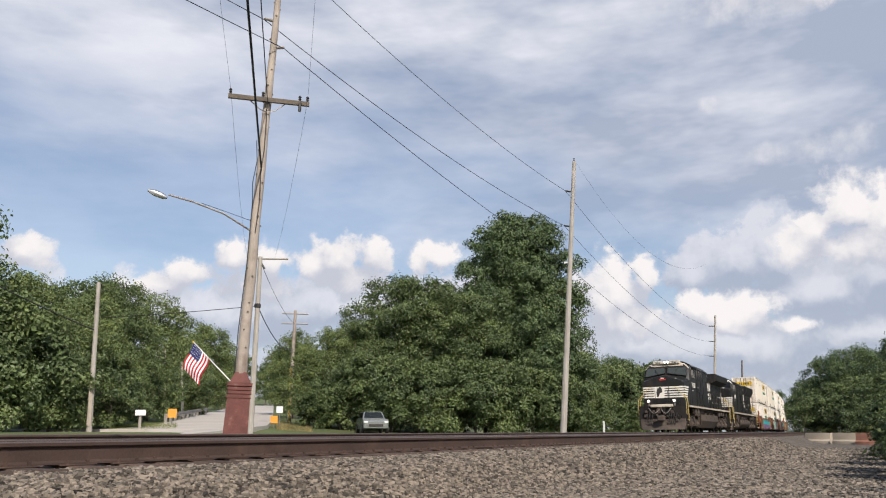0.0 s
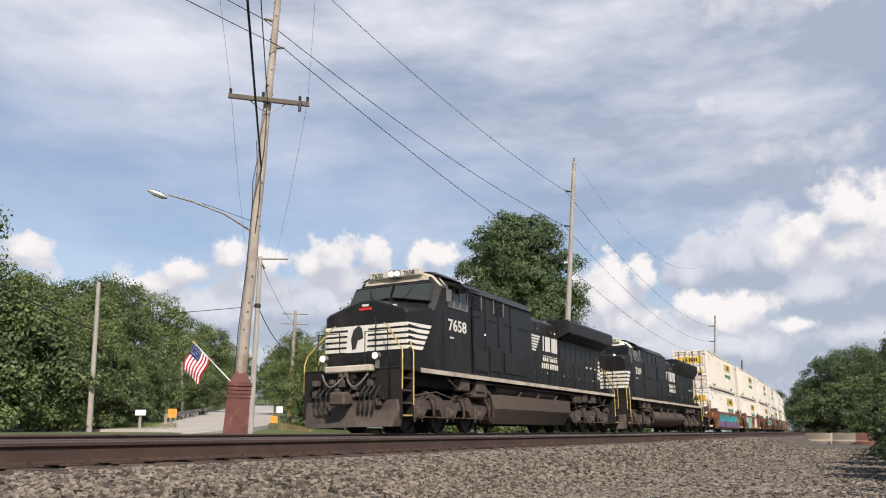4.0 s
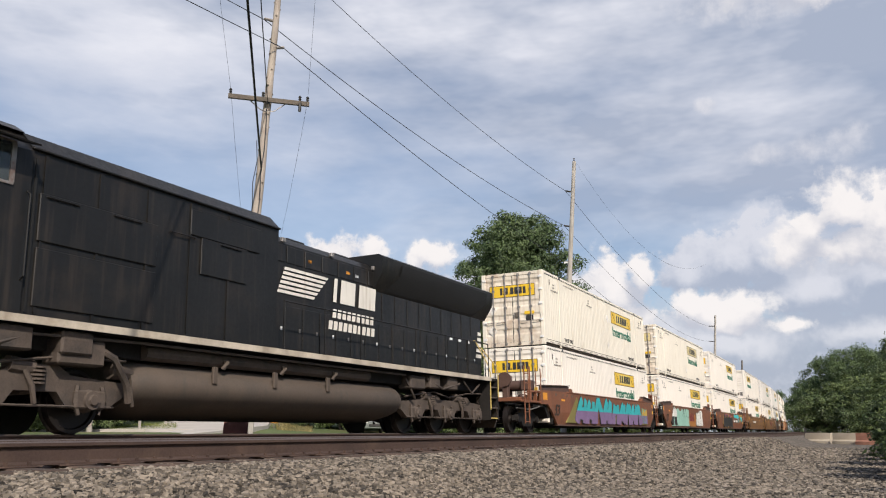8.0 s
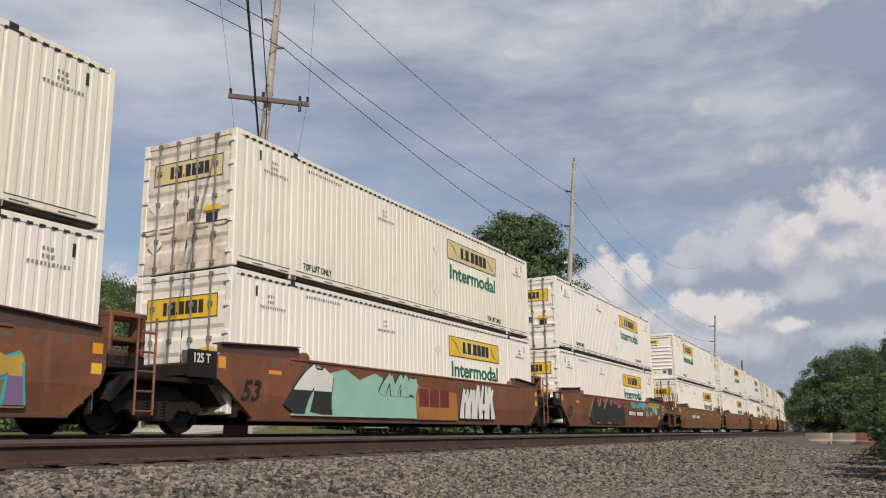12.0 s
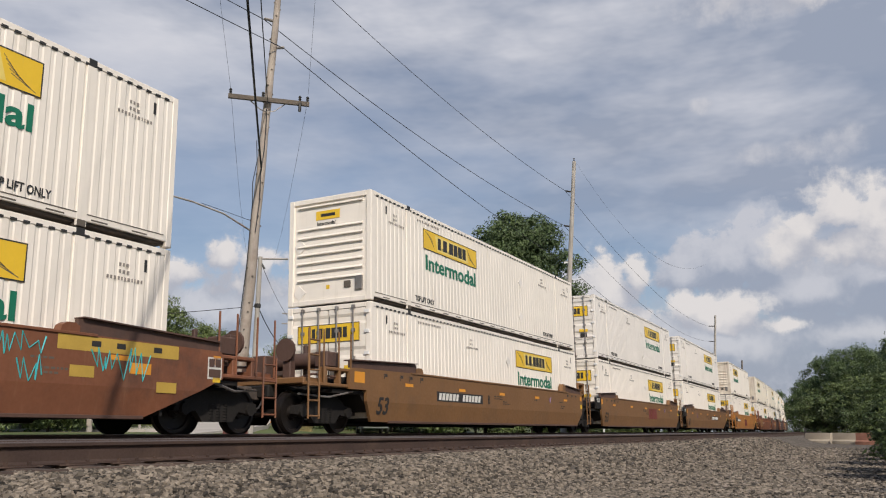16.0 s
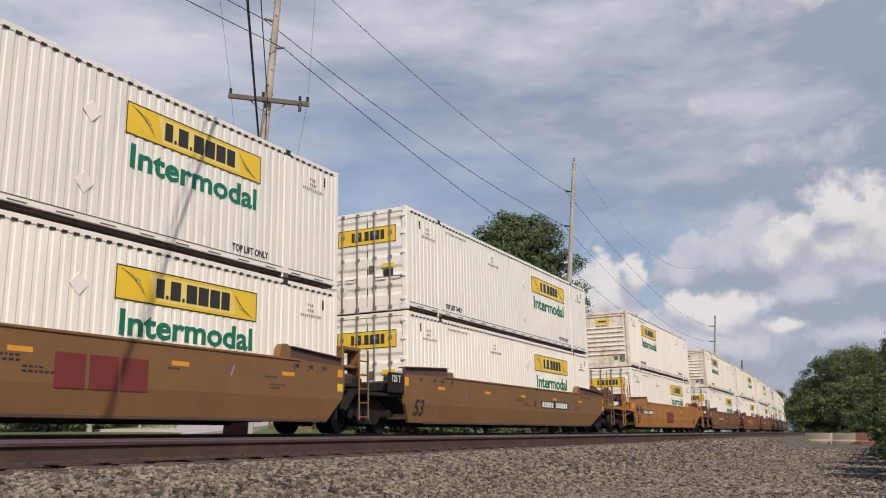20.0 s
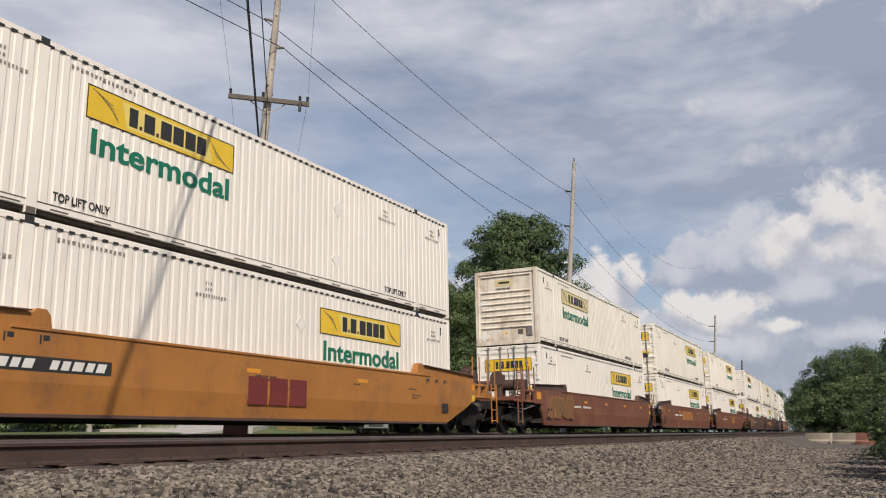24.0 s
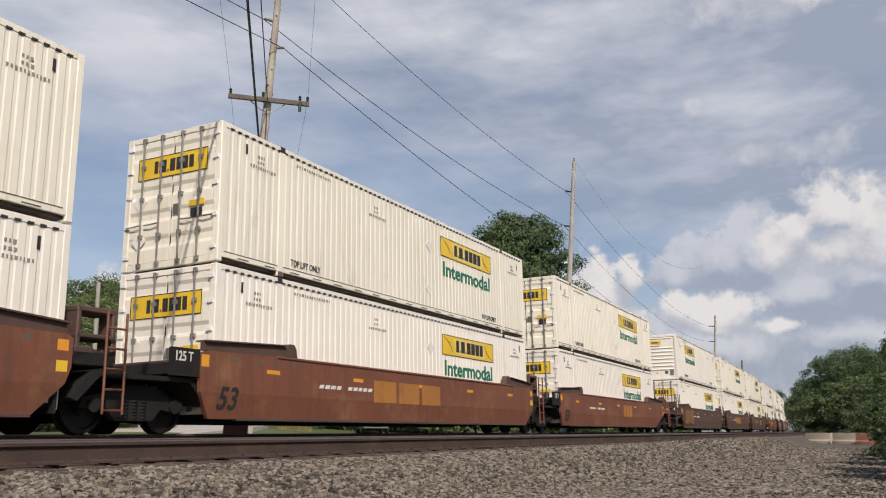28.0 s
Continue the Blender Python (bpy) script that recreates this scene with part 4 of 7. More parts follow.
        k += d + .045
    tagged(part("small_print", print_rows, PRINTGREY, c, "rows of small dark print"), kind="stuff")
    dy = .8 if doors_front else 2.2
    diamond(c, dy, 2.0, .19, x)
    diamond(c, dy - .05, .75, .19, x)
    part("handhold_slot", plate_yz(x, rect(-hy + .75, -hy + .81, 2.4, 2.62)), INK, c)
    part("handhold_slot", plate_yz(x, rect(hy - .6, hy - .54, 2.4, 2.62)), INK, c)
    return c


FADED = surface("faded_sign", (0.66, 0.54, 0.27), 0.5, var=0.08, bump=0.02)
SIGNPALE = surface("sign_pale_yellow", (0.78, 0.6, 0.16), 0.45, var=0.05, bump=0.02)
GRIMEM = surface("grime", (0.12, 0.1, 0.08), 0.8, var=0.2, bump=0.1)
PRINTGREY = surface("faded_print", (0.27, 0.24, 0.21), 0.6, var=0.2, bump=0.02)
KINDS = {}


def container(kind):
    """kind: d or b for doors or blank wall in front, then the paint."""
    if kind not in KINDS:
        doors, tone = kind[0] == "d", kind[1:]
        paint = {"w": WHITE, "c": CREAM, "p": PALE, "r": WHITE, "f": CREAM, "y": CREAM}[tone]
        end = {"w": WHITE, "c": CREAM, "p": PALE, "r": RUSTY, "f": RUSTY, "y": RUSTY}[tone]
        words = {"w": "clean white", "c": "cream-yellowed white", "p": "pale grey-white", "r": "white, rust-streaked", "f": "faded cream, rust-streaked", "y": "cream, tan-doored"}[tone]
        ob = make_container(doors, paint, end, tone == "f")
        ob["label"] = f"{words} corrugated container, {'doors' if doors else 'blank wall'} in front"
        KINDS[kind] = [ob, False]
    ob, used = KINDS[kind]
    KINDS[kind][1] = True
    return copy_thing(ob, Matrix.Identity(4)) if used else ob


# ---- the train: wheels, trucks, well cars ----
MESHES = {}


def wheelset(parent, y, r, name="wheelset"):
    key = ("wheelset", r)
    if key not in MESHES:
        b = Build()
        for s in (-1, 1):
            rings = []
            for x, q in ((.68, .0), (.68, r + .03), (.71, r + .03), (.72, r), (.84, r - .01), (.84, r - .07), (.8, r - .09), (.79, .17), (.86, .15), (.86, 0.0)):
                rings.append([(s * x, q * math.cos(k * math.tau / 24), q * math.sin(k * math.tau / 24)) for k in range(24)])
            b.loft(rings, cap=False)
        b.cyl((-1.0, 0, 0), (1.0, 0, 0), .085, n=10)
        for s in (-1, 1):
            for k in range(3):
                a = k * math.tau / 3
                b.box(min(s * 1.0, s * 1.02), max(s * 1.0, s * 1.02), .05 * math.cos(a) - .012, .05 * math.cos(a) + .012, .05 * math.sin(a) - .012, .05 * math.sin(a) + .012)
        MESHES[key] = b.mesh("wheelset")
    ob = part(name, MESHES[key], WHEELM, parent, "steel wheels on one axle")
    ob.matrix_basis = pose(0, y, r)
    return ob


def freight_truck(parent, y):
    if "frame" not in MESHES:
        b = Build()
        prof = [(-1.15, .42), (-1.12, .58), (-.8, .64), (-.45, .82), (.45, .82), (.8, .64), (1.12, .58), (1.15, .42), (.85, .38), (.6, .42), (.42, .22), (-.42, .22), (-.6, .42), (-.85, .38)]
        for s in (-1, 1):
            b.prism(prof, "x", s * 1.0 - .07, s * 1.0 + .07)
            for yy in (-.9, .9):
                b.cyl((s * 1.0, yy, .46), (s * 1.13, yy, .46), .12, n=10)
        b.box(-.95, .95, -.2, .2, .5, .78, .02)
        MESHES["frame"] = b.mesh("truck_frame")
        sp = Build()
        for s in (-1, 1):
            for yy in (-.2, 0, .2):
                for k in range(6):
                    sp.cyl((s * 1.02, yy, .26 + k * .055), (s * 1.02, yy, .285 + k * .055), .085, n=8)
        MESHES["springs"] = sp.mesh("springs")
    t = part("truck", MESHES["frame"], BLACKGEAR, parent, "cast freight truck")
    t.matrix_basis = pose(0, y, 0)
    part("springs", MESHES["springs"], BLACKGEAR, t)
    wheelset(t, -.89, .457)
    wheelset(t, .89, .457)
    return t


def graffiti(parent, x, y0, y1, z0, z1, upper, lower, outline, seed, count):
    """Large sprayed shapes that cannot be read: leaning tapered limbs in two colours with dark outlines."""
    rng = random.Random(seed)
    hh = z1 - z0
    zm = z0 + hh * .46
    w = (y1 - y0) / count
    back = Build()

    def strip_of(pts, wide):
        out = []
        for k, (p, q) in enumerate(pts):
            a, b = pts[max(0, k - 1)], pts[min(len(pts) - 1, k + 1)]
            dy, dz = b[0] - a[0], b[1] - a[1]
            n = math.hypot(dy, dz)
            out.append(((p - dz / n * wide[k], q + dy / n * wide[k]), (p + dz / n * wide[k], q - dy / n * wide[k])))
        return [[out[k][0], out[k][1], out[k + 1][1], out[k + 1][0]] for k in range(len(out) - 1)]

    def cut(poly, z, above):
        keep = (lambda q: q >= z) if above else (lambda q: q <= z)
        res = []
        for k, a in enumerate(poly):
            b = poly[(k + 1) % len(poly)]
            if keep(a[1]):
                res.append(a)
            if keep(a[1]) != keep(b[1]):
                t = (z - a[1]) / (b[1] - a[1])
                res.append((a[0] + (b[0] - a[0]) * t, z))
        return res

    def bound(poly):
        return cut(cut(poly, z0, True), z1, False)

    limbs = []
    for i in range(count):
        a = y0 + i * w
        lean = rng.uniform(-.2, .25) * w
        top = z1 - rng.uniform(0, .22) * hh
        kind = rng.choice((0, 1, 2, 3, 4))
        foot, peak = a + w * rng.uniform(-.15, .1), a + w * rng.uniform(.4, .6) + lean
        limbs.append([(foot, z0), (foot + w * .14, zm), (peak, top)])
        if kind in (0, 1):
            limbs.append([(peak, top), (a + w * .72, zm + .1), (a + w * rng.uniform(.85, 1.05), z0)])
        if kind in (1, 2, 4):
            limbs.append([(peak - w * .1, zm + hh * .1), (peak + w * .25, zm + hh * .16), (a + w * 1.0, top - hh * rng.uniform(0, .25))])
        if kind in (2, 3):
            limbs.append([(a + w * .8, z0), (a + w * .82, zm), (a + w * .95 + lean, top)])
        if kind in (3, 4):
            limbs.append([(a + w * .1, zm - hh * .15), (a + w * .55, zm - hh * .02), (a + w * .95, zm - hh * .2)])
    for n, knees in enumerate(limbs):
        (a, za), (b, zb), (c, zc) = knees
        pts = [((1 - t) ** 2 * a + 2 * t * (1 - t) * b + t * t * c, (1 - t) ** 2 * za + 2 * t * (1 - t) * zb + t * t * zc) for t in (0, .25, .5, .75, 1)]
        big = rng.uniform(.18, .25) * w
        wide = [big * k for k in ((1.35, 1.1, .95, .85, .7) if zc > za else (.7, .85, .95, 1.1, 1.35))]
        e = .0011 * n
        hi, lo = Build(), Build()
        for quad, outer in zip(strip_of(pts, wide), strip_of(pts, [k + .045 for k in wide])):
            poly = bound(outer)
            if len(poly) > 2:
                back.prism(poly, "x", x - .08, x + .002 + e)
            for build, above, depth in ((hi, True, .01), (lo, False, -.08)):
                poly = cut(bound(quad), zm, above)
                if len(poly) > 2:
                    build.prism(poly, "x", x + depth, x + .012 + e)
        for build, material, name, words in ((hi, upper, "graffiti_top", "sprayed upper colour"), (lo, lower, "graffiti_foot", "sprayed lower colour")):
            if build.f:
                part(name, build, material, parent, words, smooth=0)
    part("graffiti_outline", back, outline, parent, "dark sprayed outline", smooth=0)


def scrawl(parent, x, y0, y1, z0, z1, material, seed, words="thin sprayed scrawl"):
    """A line of loose sprayed loops that cannot be read."""
    rng = random.Random(seed)
    pts, y, k = [], y0, 0
    while y < y1:
        pts.append((x + .004, y, (z0 if k % 2 else z1) + rng.uniform(-.3, .3) * (z1 - z0)))
        y += rng.uniform(.02, .16)
        if k % 3 == 1:
            y -= .06
        k += 1
    part("graffiti_scrawl", Build().tube(pts, .014, 4), material, parent, words)


def mark_panel(u, x, y0, y1, z0, z1, ground, seed):
    pl = part("mark_plate", plate_yz(x, rect(y0, y1, z0, z1)), ground, u, "stencilled mark panel")
    rng, k = random.Random(seed), y0 + .1
    while k < y1 - .2:
        d = rng.uniform(.13, .19)
        lean = .05
        part("mark_bar", Build().prism([(k, z0 + .04), (k + d, z0 + .04), (k + d + lean, z1 - .04), (k + lean, z1 - .04)], "x", x + .004, x + .008), CHALK, pl, "white bar in place of a letter")
        k += d + (.3 if (k < (y0 + y1) / 2 - .3 < k + d + .1) else .06)


def emblem_at(u, x, y0, w, z0, z1, material):
    """The owner's emblem as three plain upright slabs in its colour."""
    e = part("emblem", Build().prism(rect(y0, y0 + w * .3, z0, z1), "x", x - .05, x + .005), material, u, "company emblem as plain blocks")
    for k in (.34, .68):
        part("emblem_block", Build().prism(rect(y0 + w * k, y0 + w * (k + .3), z0, z1), "x", x - .05, x + .005), material, e)


def coupled_end(u, e, paint):
    """The cluttered deck over a coupler."""
    y = lambda v: e * v
    def box(x0, x1, a, b, z0, z1, r=.02, d=None):
        return (d or Build()).box(x0, x1, min(y(a), y(b)), max(y(a), y(b)), z0, z1, r)
    deck = box(-1.35, 1.35, 10.2, 10.95, 1.06, 1.2)
    for s in (-1.39, 1.39):
        box(s - .08, s + .08, 9.1, 10.95, 1.02, 1.1, .02, deck)
        box(s - .08, s + .08, 9.1, 10.3, 1.38, 1.46, .02, deck)
        for v in (9.2, 9.7, 10.25):
            box(s - .07, s + .07, v - .05, v + .05, 1.05, 1.42, .01, deck)
    part("end_deck", deck, paint, u, "open end deck")
    dark = WELLS["dark"]
    part("air_reservoir", Build().cyl((-.5, y(9.75), 1.66), (.95, y(9.75), 1.66), .19, n=14), dark, u, "brown air tank")
    part("brake_valve", box(.95, 1.3, 9.45, 10.0, 1.48, 1.84, .03), dark, u)
    part("brake_lever", box(.4, .5, 9.6, 9.7, 1.2, 2.05, .02), dark, u)
    part("bracket", box(-1.1, -.7, 9.3, 10.1, 1.2, 1.6, .03), dark, u)
    part("bracket", box(-.3, .1, 10.3, 10.7, 1.2, 1.75, .03), dark, u)
    part("pipe", Build().tube([(1.3, y(9.3), 1.4), (1.36, y(9.8), 1.25), (1.2, y(10.4), 1.3), (.8, y(10.9), 1.1)], .03, 6), dark, u)
    part("pipe", Build().tube([(1.42, y(9.1), .95), (1.3, y(9.9), .8), (1.1, y(10.8), .85)], .025, 6), GALV, u)
    part("brake_stand", box(.5, .72, 10.4, 10.6, 1.2, 2.0).cyl((.61, y(10.6), 1.85), (.61, y(10.66), 1.85), .26, n=14), dark, u, "hand brake wheel stand")
    for v in (9.25, 9.75, 10.35, 10.9):
        part("grab_post", Build().tube([(1.46, y(v), 1.1), (1.46, y(v), 2.28)], .022, 6), paint, u, "upright grab iron")
    part("coupler", box(-.13, .13, 10.9, 11.42, .72, .98, .03).box(-.22, .22, min(y(11.25), y(11.5)), max(y(11.25), y(11.5)), .68, 1.02, .04), DUSTY, u, "knuckle coupler")
    part("air_hose", Build().tube([(.3, y(10.95), .8), (.34, y(11.2), .55), (.25, y(11.45), .45)], .025, 6), RUBBER, u)


def well_car(paint_name, front_end, rear_end, style):
    """A well car unit; its origin is at the rail under the middle of its containers. front_end, rear_end: a coupler stands there."""
    paint, dark = WELLS[paint_name], WELLS["dark"]
    words = {"rust": "rust-brown", "tan": "tan-brown", "ochre": "orange-ochre", "redbrown": "red-brown", "dark": "dark brown"}[paint_name]
    zt = 1.53
    u = thing("well_car", f"{words} steel well car carrying two stacked containers" + (", covered in graffiti" if style in ("teal", "mint", "plum") else ""), "freight car", "well cars of the train")
    F, R = (9.35 if front_end else 8.62), (9.35 if rear_end else 8.1)
    cut = (8.2, 7.45) if paint_name == "rust" else (8.6, 8.3)
    up = [(-F, 1.0), (-8.61, 1.0), (-cut[0], .74), (8.0 if R < 9 else 8.75, .74), (R, 1.0), (R, 1.44), (R - .1, 1.5), (6.3, zt), (-6.3, zt), (-F + .2, 1.5), (-F, 1.44)]
    foot = [(-cut[0], .74), (-cut[1], .26), (7.5, .26), (8.0 if R < 9 else 8.75, .74)]
    for s in (1, -1):
        a, b = sorted((s * 1.42, s * 1.5))
        sw = part("side_sill", Build().prism(up, "x", a, b), paint, u, "deep welded side sill", smooth=0)
        rings = [[(s * (1.42 if q > .5 else 1.35), p, q) for p, q in foot], [(s * (1.5 if q > .5 else 1.43), p, q) for p, q in foot]]
        part("lower_sill", Build().loft(rings if s > 0 else rings[::-1]), paint, sw, "lower sill sloping inwards", smooth=0)
        a, b = sorted((s * 1.36, s * 1.525))
        part("top_chord", Build().box(a, b, -6.4, 6.4, zt - .03, zt + .02, .008), paint, sw)
        a, b = sorted((s * 1.3, s * 1.45))
        part("bottom_chord", Build().box(a, b, -7.5, 7.5, .23, .29, .008), dark, sw)
        a, b = sorted((s * 1.38, s * 1.47))
        for e, end in ((-1, F), (1, R)):
            # raised guide plate along the end of the sill
            lip = [(e * (end - .1), 1.5), (e * (end - .1), 1.66), (e * 6.15, 1.78), (e * 6.05, 1.76), (e * 6.05, zt)]
            part("end_lip", Build().prism(lip, "x", a, b), dark if paint_name != "ochre" else paint, sw, "raised guide plate")
            part("lip_cap", Build().prism([(e * (end - .1), 1.66), (e * 6.1, 1.78), (e * 6.1, 1.8), (e * (end - .1), 1.69)], "x", min(a, b) - .12, max(a, b) + .07), dark, sw)
            big = .3 if paint_name in ("redbrown", "ochre") or (paint_name == "tan" and e > 0) else .16
            part("guide_block", Build().prism([(e * 5.7, zt), (e * 5.74, zt + big * .7), (e * 5.82, zt + big), (e * 5.98, zt + big), (e * 6.06, zt + big * .7), (e * 6.06, zt)], "x", min(a, b) - .05, max(a, b) + .03), dark if paint_name == "redbrown" else paint, sw, "rounded container guide")
    part("well_floor", Build().box(-1.36, 1.36, -7.0, 7.0, .27, .34), BLACKGEAR, u, "open well floor")
    for e in (-1, 1):
        part("end_platform", Build().box(-1.4, 1.4, min(e * 8.0, e * 9.0), max(e * 8.0, e * 9.0), 1.05, 1.28, .02), BLACKGEAR, u)
        part("bulkhead", Build().prism([(e * 7.9, .3), (e * 7.96, .3), (e * 7.96, 1.2), (e * 7.9, 1.2)], "x", -1.4, 1.4), BLACKGEAR, u)
    grate = Build()
    for e in (-1, 1):
        for k in range(7):
            grate.box(-1.38, 1.38, e * (8.15 + .12 * k) - .02, e * (8.15 + .12 * k) + .02, 1.285, 1.32)
    tagged(part("walkway_grating", grate, dark, u), kind="stuff")
    for e, coupled in ((-1, front_end), (1, rear_end)):
        reach = 11.0 if coupled else 9.95
        part("draft_arm", Build().box(-.45, .45, min(e * 8.3, e * reach), max(e * 8.3, e * reach), .78, 1.06, .03).box(-.8, .8, min(e * 9.2, e * 10.2), max(e * 9.2, e * 10.2), .82, 1.0, .03), BLACKGEAR, u)
        part("fender", Build().prism([(e * 8.2, .55), (e * 8.6, .98), (e * 9.9, .98), (e * 9.9, .9), (e * 8.75, .9), (e * 8.35, .5)], "x", .55, 1.38), BLACKGEAR, u, "black plate over the wheels")
        if coupled:
            coupled_end(u, e, paint)
        elif e > 0:
            # the ladder bracket between two units
            stand = Build()
            for v in (8.35, 9.05):
                stand.box(.95, 1.3, v - .04, v + .04, 1.3, 1.98, .02)
            stand.box(.75, 1.3, 8.3, 9.1, 1.92, 2.02, .02)
            stand.box(.75, 1.3, 8.3, 9.1, 1.5, 1.58, .02)
            part("ladder_bracket", stand, paint if paint_name != "redbrown" else dark, u, "welded ladder bracket")
            part("cross_beam", Build().box(-1.4, 1.4, 8.2, 8.6, 1.1, 1.36, .03), dark, u)
        yl = e * (10.75 if coupled else (8.95 if e > 0 else 9.25))
        for s in ((1, -1) if (coupled or e > 0) else ()):
            top = 2.25 if e < 0 else (1.95 if not coupled else 1.5)
            for d in (-.2, .2):
                part("ladder_rail", Build().tube([(s * 1.48, yl + d, .3), (s * 1.48, yl + d, top)], .024, 5), paint, u)
            z = .36
            while z < top:
                part("rung", Build().tube([(s * 1.48, yl - .2, z), (s * 1.48, yl + .2, z)], .02, 5), paint, u)
                z += .33
    freight_truck(u, -9.72)
    if rear_end:
        freight_truck(u, 9.72)
    # markings on the side that shows
    x = 1.5
    num = write_on(u, "53", .58, INK, SIDE @ Matrix.Rotation(radians(7), 4, "X"), x - .032 + (.02 if paint_name == "rust" else 0), -8.15 + (.2 if paint_name == "rust" else 0), .62 if paint_name == "rust" else .45, 1.0, "black stencilled number", shear=.18)
    if not front_end:
        pl = part("end_plate", Build().prism(rect(-9.32, -8.63, 1.0, 1.5), "x", 1.4, 1.49), BLACKGEAR, u, "black end plate")
        if paint_name in ("tan", "rust", "redbrown"):
            write_on(pl, "125 T", .24, CHALK, SIDE, 1.494, -9.27, 1.27, .8, "white stencilled letters")
        part("corner_reflector", plate_yz(x, rect(-8.6, -8.4, 1.2, 1.42)), ORANGE, u, "orange reflective patch")
    else:
        part("corner_reflector", plate_yz(x, rect(-9.15, -8.7, 1.16, 1.42)), ORANGE, u, "orange reflective patch")
    for z in (1.24, .92):
        part("corner_reflector", plate_yz(x, rect(R - .28, R - .08, z, z + .17)), ORANGE if z > 1 else YELLOW, u, "orange reflective patch")
    for k in ((-6.5, -3.3, -.3, 2.9, 6.0) if style in ("low", "red") else (-6.6, 2.4, 6.9) if style == "plum" else (-6.9, -1.0, 3.0)):
        part("reflector", plate_yz(x, rect(k - .21, k + .21, 1.17, 1.25)), ORANGE, u, "orange reflective strip")
    if style == "low":
        if front_end:
            mark_panel(u, x, -4.93, -1.85, .85, 1.12, INK, 3)
            write_on(u, "B", .36, INK, SIDE, x + .004, -1.45, .88, .8, "black stencilled letter")
            scrawl(u, x, 4.1, 4.45, 1.02, 1.24, PURPLE, 5, "purple chalked cross")
        elif rear_end:
            mark_panel(u, x, 1.43, 4.48, .85, 1.12, INK, 4)
            write_on(u, "A", .36, INK, SIDE, x + .004, .72, .88, .8, "black stencilled letter")
            scrawl(u, x, -5.0, -4.65, .94, 1.2, PURPLE, 6, "purple chalked cross")
        else:
            emblem_at(u, x, .3, 1.9, .68, 1.22, MAROON)
            scrawl(u, x, 4.1, 4.45, 1.02, 1.24, PURPLE, 5, "purple chalked cross")
    elif style == "ochre":
        mark_panel(u, x, -6.92, -4.53, .9, 1.12, INK, 8)
        emblem_at(u, x, -1.15, 1.95, .55, 1.1, MAROON)
        scrawl(u, x, -8.4, -6.8, .95, 1.3, INK, 9)
        part("number_plate", plate_yz(x, rect(7.1, 7.5, .55, .8)), INK, u, "dark stencilled patch")
    elif style == "red":
        mark_panel(u, x, -5.0, -2.6, .92, 1.08, paint, 11)
        if not front_end:
            emblem_at(u, x, -2.6 if not rear_end else .6, 3.6 if not rear_end else 1.6, .72, 1.25, WELLS["ochre"])
        if front_end:
            graffiti(u, x, -7.7, -5.2, .5, 1.42, WELLS["tan"], WELLS["tan"], WELLS["ochre"], 12, 3)
    small, rng = Build(), random.Random(9)
    for k in range(5):
        y0, z0 = rng.uniform(-6.5, 7.0), rng.choice((1.3, 1.3, .95, 1.1))
        for r in range(rng.choice((1, 2, 3))):
            yy = y0
            while yy < y0 + rng.uniform(.3, .9):
                d = rng.uniform(.03, .1)
                small.prism(rect(yy, yy + d, z0 - r * .07, z0 - r * .07 + .035), "x", x + .001, x + .003)
                yy += d + .03
    for yy in (-7.8, -7.0, -6.5, -5.9, 6.2, 6.7, 7.2):
        small.prism(rect(yy, yy + .03, 1.3, 1.44), "x", x + .001, x + .003)
        small.prism(rect(yy + .06, yy + .17, 1.36, 1.44), "x", x + .001, x + .003)
    tagged(part("small_print", small, INK if paint_name in ("tan", "ochre") else GRIMEM, u, "small stencilled words"), kind="stuff")
    if style == "teal":
        for prof in ([(-6.6, .36), (-4.9, .36), (-4.6, .8), (-5.2, 1.4), (-5.8, .95)], [(-.6, .36), (.5, .36), (.7, .75), (-.1, 1.05), (-.7, .7)], [(5.2, .36), (6.7, .36), (6.5, 1.1), (5.5, 1.2)]):
            part("graffiti_ground", Build().prism(prof, "x", x - .08, x + .0006), OLIVE, u, "sprayed olive ground")
        graffiti(u, x, -5.2, -.3, .34, 1.46, TEAL, PURPLE, INK, 11, 4)
        graffiti(u, x, .1, 5.3, .34, 1.4, TEAL, PURPLE, INK, 21, 5)
        graffiti(u, x, 5.6, 6.6, .4, 1.3, STRAW, PURPLE, TEAL, 25, 2)
    elif style == "mint":
        part("graffiti_ground", Build().prism([(-6.3, .36), (-.9, .36), (-.95, 1.25), (-1.6, 1.38), (-2.2, 1.2), (-3.0, 1.42), (-3.7, 1.22), (-4.3, 1.44), (-5.0, 1.3), (-5.4, 1.46), (-5.9, 1.0)], "x", x - .08, x + .001), MINT, u, "large sprayed mint-green patch")
        graffiti(u, x, -6.2, -5.0, .4, 1.48, CHALK, INK, INK, 33, 1)
        graffiti(u, x, -2.6, -.9, .9, 1.45, MINT, MINT, INK, 38, 3)
        part("graffiti_ground", Build().prism([(-1.0, .34), (1.6, .34), (1.5, 1.1), (-.9, 1.2)], "x", x - .08, x + .0006), WELLS["ochre"], u, "sprayed orange ground")
        emblem_at(u, x, -.75, 1.8, .68, 1.16, MAROON)
        graffiti(u, x, 1.8, 4.1, .4, 1.42, CHALK, CHALK, INK, 35, 5)
    elif style == "plum":
        part("graffiti_ground", Build().prism([(-4.6, .5), (.6, .4), (.3, 1.2), (-.8, 1.4), (-2.6, 1.44), (-4.3, 1.35)], "x", x - .08, x + .001), PLUM, u, "sprayed plum ground")
        graffiti(u, x, -4.6, .6, .36, 1.46, INK, INK, STRAW, 47, 3)
